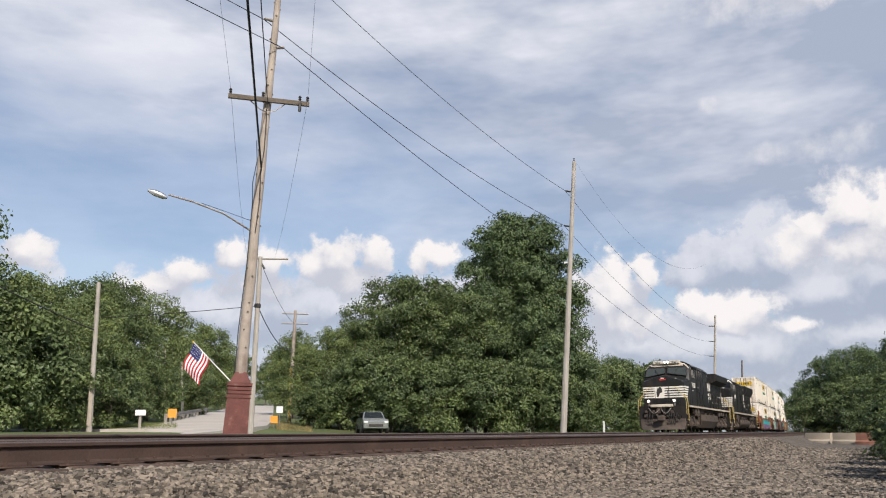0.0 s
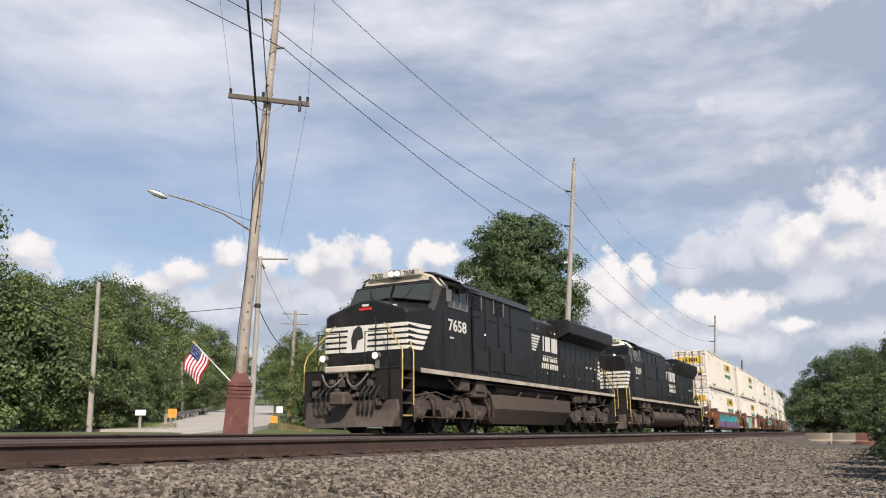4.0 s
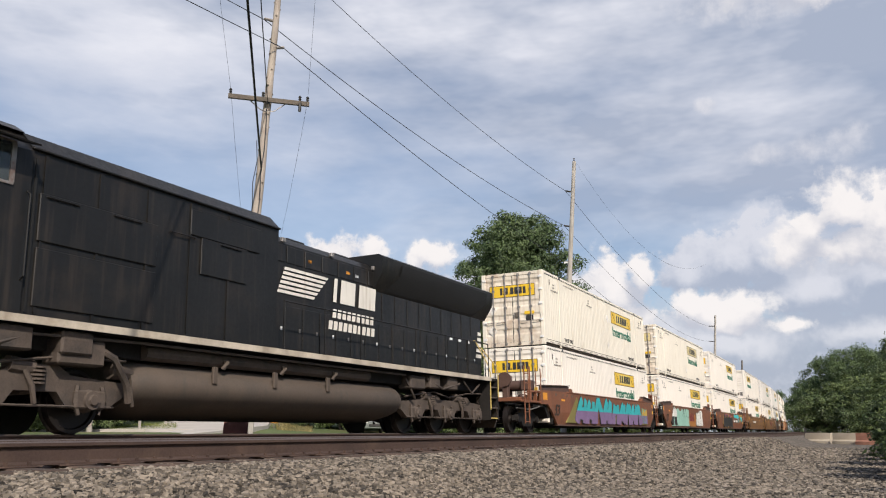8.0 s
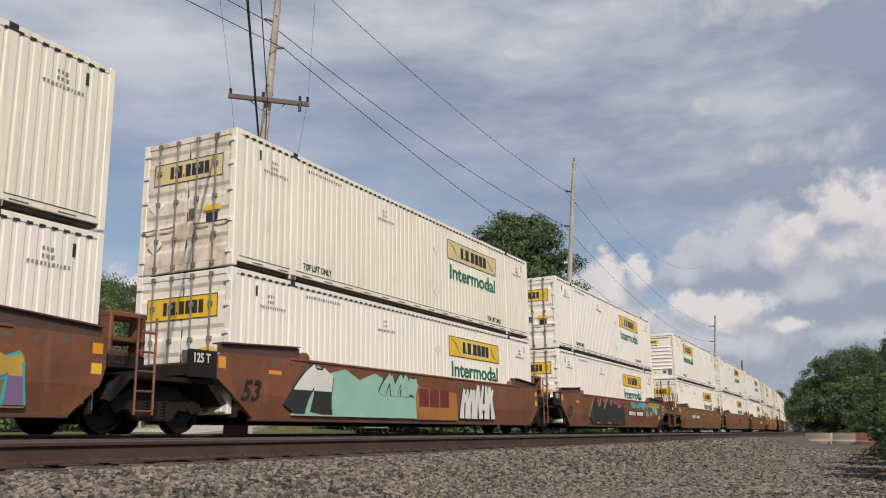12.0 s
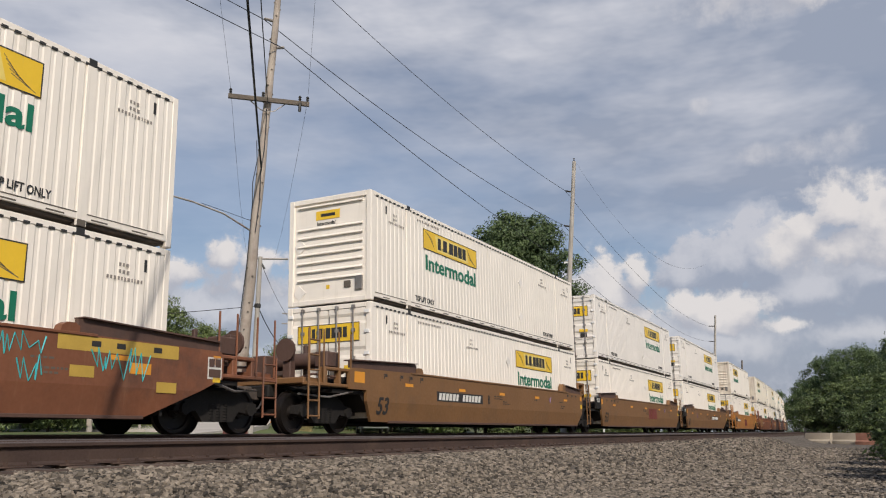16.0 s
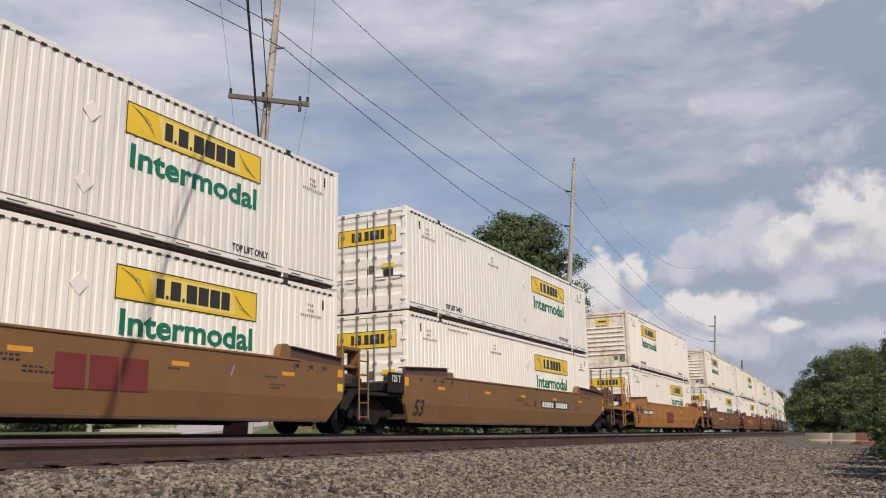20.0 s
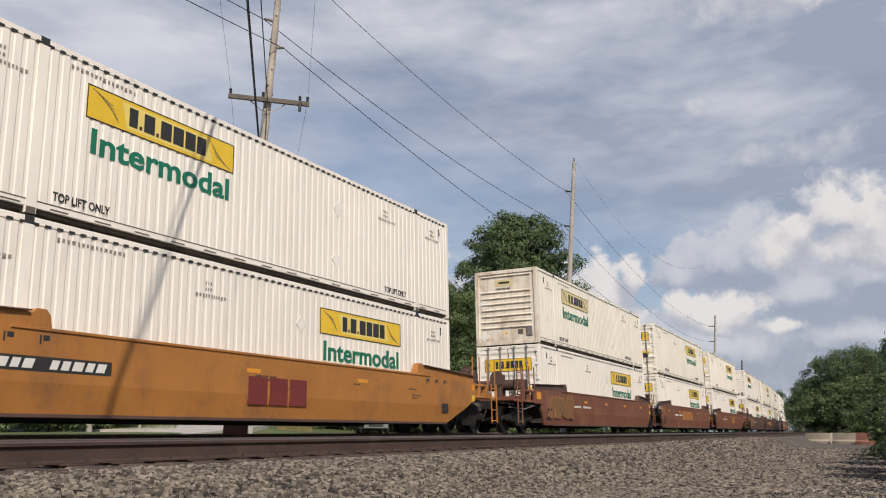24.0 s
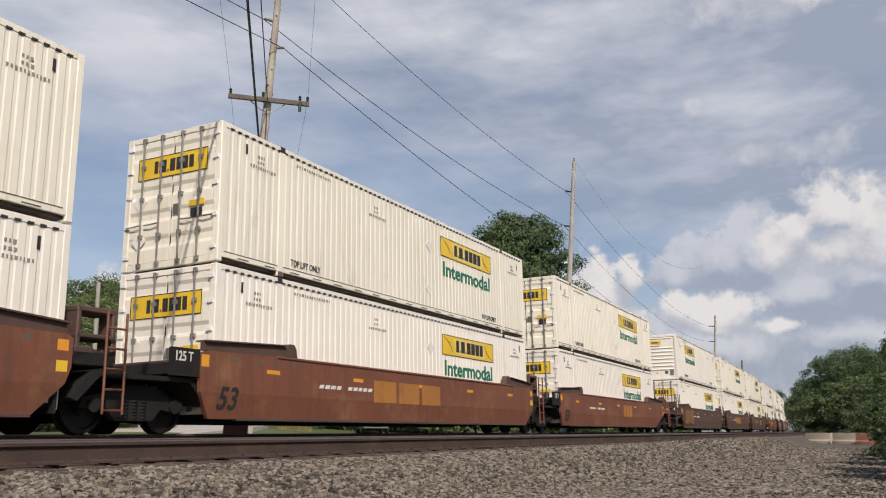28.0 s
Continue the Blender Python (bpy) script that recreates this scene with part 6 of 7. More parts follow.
        for s in (-1, 1):
            a, b = sorted((s * 1.15, s * 1.52))
            for k in range(4):
                st_y = sorted((yy - q * .06, yy - q * .56))
                part("step", Build().box(a, b, st_y[0], st_y[1], .42 + k * .32, .455 + k * .32), HANDRAIL if k == 0 else DUSTY, e, "open steel step")
            for d in (0, .6):
                w0 = sorted((yy - q * d, yy - q * (d + .05)))
                part("step_side", Build().box(a, b, w0[0], w0[1], .38, 1.66), BLACKGEAR, e)
            part("step_back", Build().box(min(s * 1.12, s * 1.15), max(s * 1.12, s * 1.15), min(yy, yy - q * .6), max(yy, yy - q * .6), .38, 1.66), BLACKGEAR, e)
            rail = HANDRAIL if q < 0 or s > 0 else LOCO
            for d, low, lean in ((.02, 1.1, .78), (.62, .7, 1.0)):
                pts = [(s * 1.53, yy - q * d, low), (s * 1.54, yy - q * d, 1.85), (s * 1.5, yy - q * (d + .08), 2.1), (s * (lean + .1), yy - q * (d + .35 if q < 0 else d + .1), 2.85), (s * lean, yy - q * (d + .36 if q < 0 else d + .1), 2.9)]
                part("step_handrail", Build().tube(pts, .02, 6), rail, e, "yellow step handrail")
        for s in (-1, 1):
            part("end_railing", Build().tube([(s * 1.1, yy - q * .02, 1.68), (s * 1.1, yy - q * .02, 2.65), (s * .4, yy - q * .02, 2.65), (s * .4, yy - q * .02, 1.7)], .02, 6), LOCO, e)
    # tank and gear below the frame
    t0, t1 = L["tank"]
    if L["lead"]:
        tank = [(-1.4, 1.2), (-1.42, .75), (-1.1, .28), (1.1, .28), (1.42, .75), (1.4, 1.2)]
    else:
        tank = [(1.42 * math.cos(a), .82 + .56 * math.sin(a)) for a in [math.pi * k / 12 for k in range(24)]]
    part("fuel_tank", Build().loft([[(p * .9, t0, max(q, .45)) for p, q in tank], [(p, t0 + .35, q) for p, q in tank], [(p, t1 - .35, q) for p, q in tank], [(p * .9, t1, max(q, .45)) for p, q in tank]]), TANK, e, "large dusty fuel tank")
    fil = Build()
    for yy in (t0 + 1.8, t0 + 3.6, t0 + 5.5):
        fil.box(1.38, 1.44, yy, yy + .12, .9, 1.22, .01)
        fil.tube([(1.3, yy + .4, 1.2), (1.36, yy + .45, 1.32), (1.1, yy + .5, 1.4)], .05, 6)
    part("tank_fittings", fil, TANK, e)
    part("air_reservoir", Build().cyl((1.15, t0 + .3, 1.38), (1.15, t1 - 1.5, 1.38), .14, n=10).box(1.0, 1.4, t0 - 1.6, t0 - .7, 1.05, 1.45, .03).box(1.0, 1.42, t1 + .3, t1 + 1.1, 1.15, 1.5, .03), DUSTY, e)
    for pts, rr in (([(1.3, t0 - .9, 1.4), (1.38, t0 - .5, 1.2), (1.36, t0 - .2, .8), (1.3, t0 - .1, .5)], .06), ([(1.3, t1 + .2, 1.4), (1.36, t1 + .4, 1.1), (1.3, t1 + .7, .9)], .03), ([(1.4, t0 - 2.5, 1.45), (1.42, t0, 1.5), (1.42, t1, 1.48)], .025),
                    ([(1.45, t0 - 3.6, 1.5), (1.48, t0 - 2.9, 1.2), (1.42, t0 - 2.2, 1.42)], .03), ([(1.4, t1 + 1.2, 1.45), (1.48, t1 + 2.0, 1.2), (1.42, t1 + 3.2, 1.4)], .03), ([(1.45, t1 + 3.4, 1.5), (1.48, t1 + 3.9, 1.15), (1.42, t1 + 4.6, 1.45)], .025)):
        part("pipe", Build().tube(pts, rr, 6), DUSTY, e, "dusty air pipe")
    for yy in (t0 - 1.3, t0 - 2.4, t1 + 1.6, t1 + 2.7):
        part("sand_box", Build().box(1.15, 1.46, yy - .3, yy + .3, 1.2, 1.56, .03), DUSTY, e, "dusty equipment box")
    # relief along the hoods
    yy, k = cab1 + .25, 0
    while yy + 1.0 < st:
        part("hood_rib", Build().box(1.44, 1.462, yy, yy + .05, 1.75, 4.2), LOCO, e, "panel seam")
        part("roof_hatch", Build().box(-.95, .95, yy + .1, yy + .85, 4.52, 4.62 + .04 * (k % 2), .03), LOCO, e, "flat roof hatch")
        yy += 1.05
        k += 1
    yy, k = st + .3, 0
    while yy + .9 < wy0:
        part("roof_hatch", Build().box(-.7, .7, yy, yy + .7, 4.3, 4.38 + .05 * (k % 2), .03), LOCO, e, "flat roof hatch")
        yy += .95
        k += 1
    yy = st + .15
    while yy + .62 < he:
        part("upper_door", Build().box(1.02, 1.04, yy, yy + .6, 2.85 if yy > L["emblem"][1] + .2 else 3.72, 3.6 if yy > L["emblem"][1] + .2 else 4.1, .008), LOCO, e, "upper hood door")
        yy += .68
    for k in range(5):
        part("lifting_lug", Build().box(1.0, 1.08, st + .6 + k * 1.9, st + .72 + k * 1.9, 4.16, 4.26, .01), GALV, e)
    part("rain_gutter", Build().box(1.42, 1.5, cab1, st, 4.24, 4.28, .01), LOCO, e)
    loco_truck(e, -L["truck"])
    loco_truck(e, L["truck"])
    return e


LEAD = dict(half=11.2, nose=-9.6, cab0=-8.35, cab1=-6.0, nose_half=1.33, nose_top=(3.22, 3.62), pilot=-10.3, stripe_pitch=(.095, .155), stripe_end=(-8.95, -8.55), emblem_x=-.25,
            win=(-7.5, -6.2), num=-7.5, step=-.6, hood_end=9.15, wing=(3.35, 9.7), stripes=(-.5, 1.45), emblem=(1.55, 3.3),
            tank=(-3.9, 3.85), truck=6.9, stripe_z=2.21, lead=True, louvres=[(-5.9, -5.05, 3.78, 4.3), (-4.05, -3.25, 3.78, 4.3)], panels=[(-5.6, -4.7, 1.85, 2.5), (-3.2, -1.2, 1.9, 2.6), (-4.4, -3.5, 1.9, 2.7)])
SECOND = dict(half=11.3, nose=-10.28, cab0=-9.45, cab1=-7.0, nose_half=1.38, nose_top=(3.6, 3.82), pilot=-11.0, stripe_pitch=(.115, .178), stripe_end=(-10.06, -9.7), emblem_x=-.62,
              win=(-8.95, -7.35), num=-8.72, step=-.97, hood_end=10.15, wing=(3.5, 10.5), stripes=(-.45, 1.5), emblem=(1.6, 3.6),
              tank=(-4.6, 4.5), truck=7.35, stripe_z=2.14, lead=False, louvres=[(-8.35, -7.95, 2.05, 2.5)], panels=[(-6.8, -4.4, 2.85, 3.6), (-6.8, -4.4, 1.85, 2.75), (-3.6, -1.6, 3.6, 4.1), (-3.3, -2.0, 2.9, 3.6)])
loco_1 = locomotive("headlights lit, leading", "7658", LEAD)
loco_2 = locomotive("coupled behind another", "7309", SECOND)
MOVING = [(loco_1, -72.6, 0.0), (loco_2, -49.85, 0.0)]

# front end of each stack along the train at 15 s, car style, couplers, and the upper and lower container
UNITS = [(-34.3, "rust", "teal", True, False, "dy", "dw"), (-15.0, "rust", "mint", False, False, "df", "dw"), (4.3, "rust", "plum", False, True, "dw", "dw"),
         (27.3, "tan", "low", True, False, "bw", "dw"), (46.75, "tan", "low", False, False, "dp", "dw"), (66.25, "tan", "low", False, True, "dp", "dw"),
         (89.75, "ochre", "ochre", True, True, "br", "dw"),
         (113.45, "redbrown", "red", True, False, "bf", "dw"), (132.95, "redbrown", "red", False, False, "dc", "dw"), (152.6, "redbrown", "red", False, True, "dc", "dw")]
START = 176.3
for n in range(3):
    cols = (("dark", "red"), ("rust", "red"), ("tan", "low"))[n]
    tops = (("bw", "dc", "dc"), ("dw", "dp", "dc"), ("dc", "dw", "dp"))[n]
    UNITS += [(START, *cols, True, False, tops[0], "dw"), (START + 19.45, *cols, False, False, tops[1], "dw"), (START + 38.9, *cols, False, True, tops[2], "dc")]
    START += 62.4
for s0, paint, style, fe, re, top, low in UNITS:
    mid = s0 + CL / 2
    MOVING.append((well_car(paint, fe, re, style), mid, 0.0))
    MOVING.append((container(low), mid, 0.36))
    MOVING.append((container(top), mid, 0.36 + CH + .04))

# ---- trees and plants ----
def crown_mesh(name, blobs, clumps, leaves, size, seed, bough, flat=0.55):
    """Leaves in clumps on and inside soft lobes; each leaf is a small folded blade."""
    rng = np.random.default_rng(seed)
    clumps, leaves = int(clumps * .6), int(leaves * 1.65)
    vol = np.array([b[3] * b[4] * b[5] for b in blobs]) ** 0.75
    which = rng.choice(len(blobs), clumps, p=vol / vol.sum())
    B = np.array(blobs)[which]
    d = rng.normal(size=(clumps, 3))
    d /= np.linalg.norm(d, axis=1)[:, None]
    d[:, 2] = np.where(d[:, 2] < -.45, -d[:, 2], d[:, 2])
    rad = rng.uniform(0.3, 1.0, clumps) ** 0.4 * rng.uniform(.8, 1.12, clumps)
    cen = B[:, :3] + d * rad[:, None] * B[:, 3:6]
    big = rng.uniform(.6, 1.25, clumps) * bough
    cl = np.repeat(cen, leaves, 0)
    out = np.repeat(d, leaves, 0)
    n = len(cl)
    loc = rng.normal(size=(n, 3))
    loc *= (rng.uniform(.25, 1.0, n) ** .5 * rng.uniform(.85, 1.25, n) / np.linalg.norm(loc, axis=1))[:, None]
    pos = cl + loc * np.repeat(big, leaves)[:, None] * np.array([1, 1, .68])
    nrm = loc * .8 + out * .45 + rng.normal(size=(n, 3)) * .42 + np.array([0, 0, .2])
    nrm /= np.linalg.norm(nrm, axis=1)[:, None]
    u = np.cross(nrm, rng.normal(size=(n, 3)))
    u /= np.linalg.norm(u, axis=1)[:, None] + 1e-9
    w = np.cross(nrm, u)
    s = (size * rng.uniform(.6, 1.35, n))[:, None]
    tip = -nrm * s * .25
    v = np.stack([pos - u * s * .9 + tip, pos - w * s * flat, pos + u * s * .9 + tip, pos + w * s * flat], 1).reshape(-1, 3)
    f = np.arange(n * 4).reshape(-1, 4)
    me = bpy.data.meshes.new(name)
    me.from_pydata(v, [], f)
    return me


def tree(h, blobs, clumps, leaves, size, seed, material, trunk_r, label, limbs=7, name="tree", category="tree", bough=.78):
    rng = random.Random(seed)
    t = thing(name, label, category)
    b = Build()
    pts = [Vector((rng.uniform(-.03, .03) * h * i / 6, rng.uniform(-.03, .03) * h * i / 6, h * .8 * i / 6 - .3)) for i in range(7)]
    b.tube(pts, [trunk_r * (1 - .13 * i) for i in range(7)], 9)
    part("trunk", b, BARK, t)
    for k in range(limbs):
        bl = blobs[k % len(blobs)]
        a = pts[rng.choice((2, 3, 4))]
        end = Vector((bl[0] + rng.uniform(-.5, .5) * bl[3], bl[1] + rng.uniform(-.5, .5) * bl[4], bl[2] + rng.uniform(-.2, .6) * bl[5]))
        mid = a.lerp(end, .5) + Vector((rng.uniform(-.4, .4), rng.uniform(-.4, .4), rng.uniform(.1, .6)))
        part("limb", Build().tube([a, a.lerp(mid, .5), mid, end], [trunk_r * .5, trunk_r * .38, trunk_r * .26, trunk_r * .1], 6), BARK, t)
    part("crown", crown_mesh("crown", blobs, clumps, leaves, size, seed, bough), material, t)
    return t


def lobes(seed, h, w, low, n):
    rng = random.Random(seed)
    out = [(0, 0, low + (h - low) * .48, w * .3, w * .3, (h - low) * .42)]
    for i in range(n):
        a = i * 2.4 + rng.uniform(-.5, .5)
        f = .06 + .88 * (i + .5) / n
        z = low + (h - low) * f
        k = math.sin(math.pi * min(.97, .1 + f * .86)) ** .55
        s = w * rng.uniform(.12, .2)
        r = max(0, w * .5 * k * rng.uniform(.8, 1.08) - s)
        out.append((r * math.cos(a), r * math.sin(a), min(z, h - s * .75), s, s, s * rng.uniform(.65, .9)))
    return out


KIT = {
    "tall": tree(19.4, [(0, 0, 15, 3.6, 3.4, 3.4), (-1.0, 0, 18.2, 1.5, 1.5, 1.1), (1.2, 0, 18.0, 1.4, 1.4, 1.0), (-3.0, 0, 16.8, 1.6, 1.6, 1.2), (3.0, 0, 16.6, 1.5, 1.5, 1.3), (-4.2, 0, 14.4, 1.5, 1.5, 1.3),
                        (4.4, 0, 14.2, 1.5, 1.6, 1.5), (4.6, 0, 11.8, 1.4, 1.5, 1.5), (-3.6, 0, 12, 1.6, 1.6, 1.5), (0, -1.5, 13, 2.6, 2, 2), (0, 1, 11, 3.8, 3, 2.4), (4.2, 0, 9.2, 1.4, 1.5, 1.4), (1.5, -1, 9, 2.6, 2.4, 2),
                        (-2, 0, 8.5, 3, 2.8, 2.4), (2.5, 0, 6.5, 2.6, 2.4, 2), (-3, 0, 5, 3.6, 3, 2.4), (2.5, 0, 4, 3.2, 3, 2.4), (0, -1.6, 16.4, 1.8, 1.5, 1.3)] + lobes(31, 19.0, 11.8, 2.0, 30),
                  2300, 56, .115, 5, LEAVES[2], .34, "tall broad-leaved tree with a high domed crown", 13),
    "round": tree(13.4, lobes(7, 13.4, 10.5, .4, 26), 680, 54, .115, 8, LEAVES[0], .26, "rounded dense broad-leaved tree in full leaf", 7),
    "oval": tree(10.4, lobes(12, 10.4, 8.0, .2, 22), 540, 50, .105, 9, LEAVES[1], .2, "light green broad-leaved tree in full leaf", 6),
    "ragged": tree(9.8, lobes(18, 9.8, 9.0, .2, 26), 520, 48, .105, 14, LEAVES[1], .2, "ragged leafy tree with loose twigs on top", 7),
    "bush": tree(3.8, lobes(22, 3.8, 5.4, -.4, 16), 240, 42, .085, 16, LEAVES[0], .07, "dense green leafy bush at the wood's edge", 4, "bush", "bush", .42),
    "dark": tree(11.6, lobes(27, 11.6, 11.0, .3, 24), 620, 54, .115, 18, LEAVES[2], .28, "dark green broad-leaved tree in full leaf", 6),
}
USED = set()


def plant(kind, x, y, turn=0.0, k=1.0, kz=None, sink=0.0, z=None):
    ob = KIT[kind]
    m = pose(x, y, (ground_z(x, y) if z is None else z) - sink, 0, 0, turn) @ Matrix.Diagonal((k, k, kz or k, 1))
    if kind in USED:
        return copy_thing(ob, m)
    USED.add(kind)
    ob.matrix_basis = m
    return ob


def bearing(px_deg, r):
    a = radians(px_deg)
    return r * math.sin(a), r * math.cos(a)


# azimuth, distance, kind, size
WOODS = [(-60.4, 46, "dark", 1.0), (-55.8, 50, "ragged", .88), (-53.4, 56, "oval", .88), (-51.4, 53, "ragged", .8), (-50.0, 60, "oval", .95), (-48.6, 67, "round", .78), (-46.6, 76, "ragged", 1.15), (-44.6, 90, "oval", 1.0),
         (-42.9, 108, "oval", 1.2), (-59, 62, "round", .8), (-54.6, 64, "round", .68), (-50.2, 68, "dark", .8), (-52.0, 47.5, "bush", 1.2), (-54.5, 46, "bush", 1.3), (-57, 46, "bush", 1.3), (-49.8, 56, "bush", 1.1), (-48.8, 62, "bush", 1.0),
         (-46.4, 72, "bush", 1.0), (-44.4, 90, "bush", 1.2), (-56.2, 45, "bush", 1.0), (-48.6, 54, "bush", .9),
         (-36.4, 70, "oval", .74), (-37.4, 92, "ragged", 1.0), (-35.0, 71, "oval", .86), (-33.4, 72, "round", .84), (-30.9, 74, "round", 1.2), (-28.7, 73, "round", 1.26), (-26.4, 72, "round", 1.2), (-22.6, 77, "tall", 1.06),
         (-24.8, 75, "dark", 1.1), (-20.9, 74, "dark", 1.0), (-19.5, 76, "oval", 1.1), (-18.3, 80, "oval", .8), (-35.8, 68, "bush", .8), (-34.4, 66.5, "bush", 1.0), (-32.8, 66, "bush", 1.2), (-31, 66.5, "bush", 1.25), (-29.2, 66, "bush", 1.15),
         (-27.3, 68, "bush", 1.3), (-25.5, 68, "bush", 1.3), (-23.6, 69, "bush", 1.3), (-21.8, 70, "bush", 1.3), (-20.2, 70, "bush", 1.2), (-18.6, 74, "bush", 1.0), (-28, 90, "dark", 1.0), (-24, 92, "round", 1.1), (-32, 90, "dark", .9),
         (-17.2, 110, "oval", .95), (-16.2, 122, "dark", .86), (-15.0, 126, "round", .78), (-13.8, 130, "dark", .9), (-12.6, 150, "round", .8), (-11.5, 170, "dark", .9), (-16.8, 100, "bush", 1.6), (-15.4, 104, "bush", 1.8), (-14, 110, "bush", 1.8),
         (-10.4, 190, "dark", .9), (-9.3, 215, "round", .9), (-8.2, 240, "dark", .95), (-7.3, 260, "round", .9), (-6.6, 275, "dark", 1.0), (-17.8, 92, "bush", 1.2),
         (-4.6, 150, "dark", .78), (-3.6, 132, "dark", .9), (-2.2, 128, "dark", .98), (-.9, 120, "dark", .86), (.6, 112, "dark", .9), (-5.1, 190, "dark", .8), (-2.8, 118, "bush", 1.5), (-1.4, 108, "bush", 1.5), (-.2, 92, "bush", 1.4),
         (.9, 74, "oval", .72), (-3.9, 124, "bush", 1.5), (2.2, 64, "dark", .7), (-1.2, 86, "bush", .9), (.2, 78, "bush", 1.0),
         (-40.6, 190, "round", 1.0), (-41.5, 150, "oval", 1.0), (-39.2, 230, "round", 1.0), (-38.2, 200, "dark", 1.0), (-43.5, 110, "round", .8), (-41.9, 128, "oval", .9), (-37.9, 150, "oval", .9)]
rngp = random.Random(8)
for az, r, kind, k in WOODS:
    x, y = bearing(az, r)
    plant(kind, x, y, rngp.uniform(-4, 4) if kind == "tall" else rngp.uniform(0, 360), k, k * rngp.uniform(.94, 1.06) if kind != "tall" else k)
# a row of trees beside the yard, which shades its gravel
for x, y, kind, k in ((6.4, 8.0, "round", .66), (9.5, 3.0, "dark", .66), (9.5, 16, "oval", .8), (6.0, 39, "oval", .75), (5.5, 47, "ragged", .7), (5.0, 55, "oval", .72), (12, 28, "dark", .7), (3.2, 33, "bush", .8), (2.6, 22, "bush", .6)):
    plant(kind, x, y, rngp.uniform(0, 360), k, z=-.85)
for x, y, k in ((.75, 16.4, .42), (.9, 19.0, .5), (1.1, 23, .55), (.8, 27, .5), (1.2, 31, .6), (.4, 36, .42), (.5, 41, .5)):
    plant("bush", x, y, rngp.uniform(0, 360), k, z=-.85)


def blades(name, count, place, h, material, seed, label):
    rng = np.random.default_rng(seed)
    p = np.array([place(rng) for _ in range(count)])
    a = rng.uniform(0, 6.28, count)
    hh = h * rng.uniform(.5, 1.4, count)
    lean = rng.normal(size=(count, 2)) * .3 * hh[:, None]
    wd = .012 + .012 * hh
    sx, sy = np.cos(a) * wd, np.sin(a) * wd
    z = np.array([ground_z(x, y) for x, y in p]) - .05
    v = np.stack([np.stack([p[:, 0] - sx, p[:, 1] - sy, z], 1), np.stack([p[:, 0] + sx, p[:, 1] + sy, z], 1), np.stack([p[:, 0] + lean[:, 0], p[:, 1] + lean[:, 1], z + hh], 1)], 1).reshape(-1, 3)
    me = bpy.data.meshes.new(name)
    me.from_pydata(v, [], np.arange(count * 3).reshape(-1, 3))
    tagged(part(name, me, material), label, "grass", kind="stuff")


def strip(a0, a1, r0, r1):
    def place(rng):
        return bearing(rng.uniform(a0, a1), rng.uniform(r0, r1))
    return place


blades("tall_grass", 9000, strip(-19.5, -13, 52, 100), .75, BLADE, 1, "tall green weeds along the far side of the tracks")
blades("dry_grass", 4000, strip(-38.4, -36.2, 58, 70), .35, DRYBLADE, 2, "dry yellow grass on the bank beside the road")
blades("tall_grass", 7000, strip(-48.5, -44.6, 50, 62), .2, BLADE, 3, "mown grass beside the road")
blades("tall_grass", 9000, lambda rng: (rng.uniform(.25, 4) + .3, rng.uniform(12, 60)), .55, BLADE, 4, "green weeds at the edge of the gravel yard")
blades("tall_grass", 6000, lambda rng: (rng.uniform(-3.5, 3), rng.uniform(66, 110)), .8, BLADE, 6, "green weeds behind the barrier blocks")


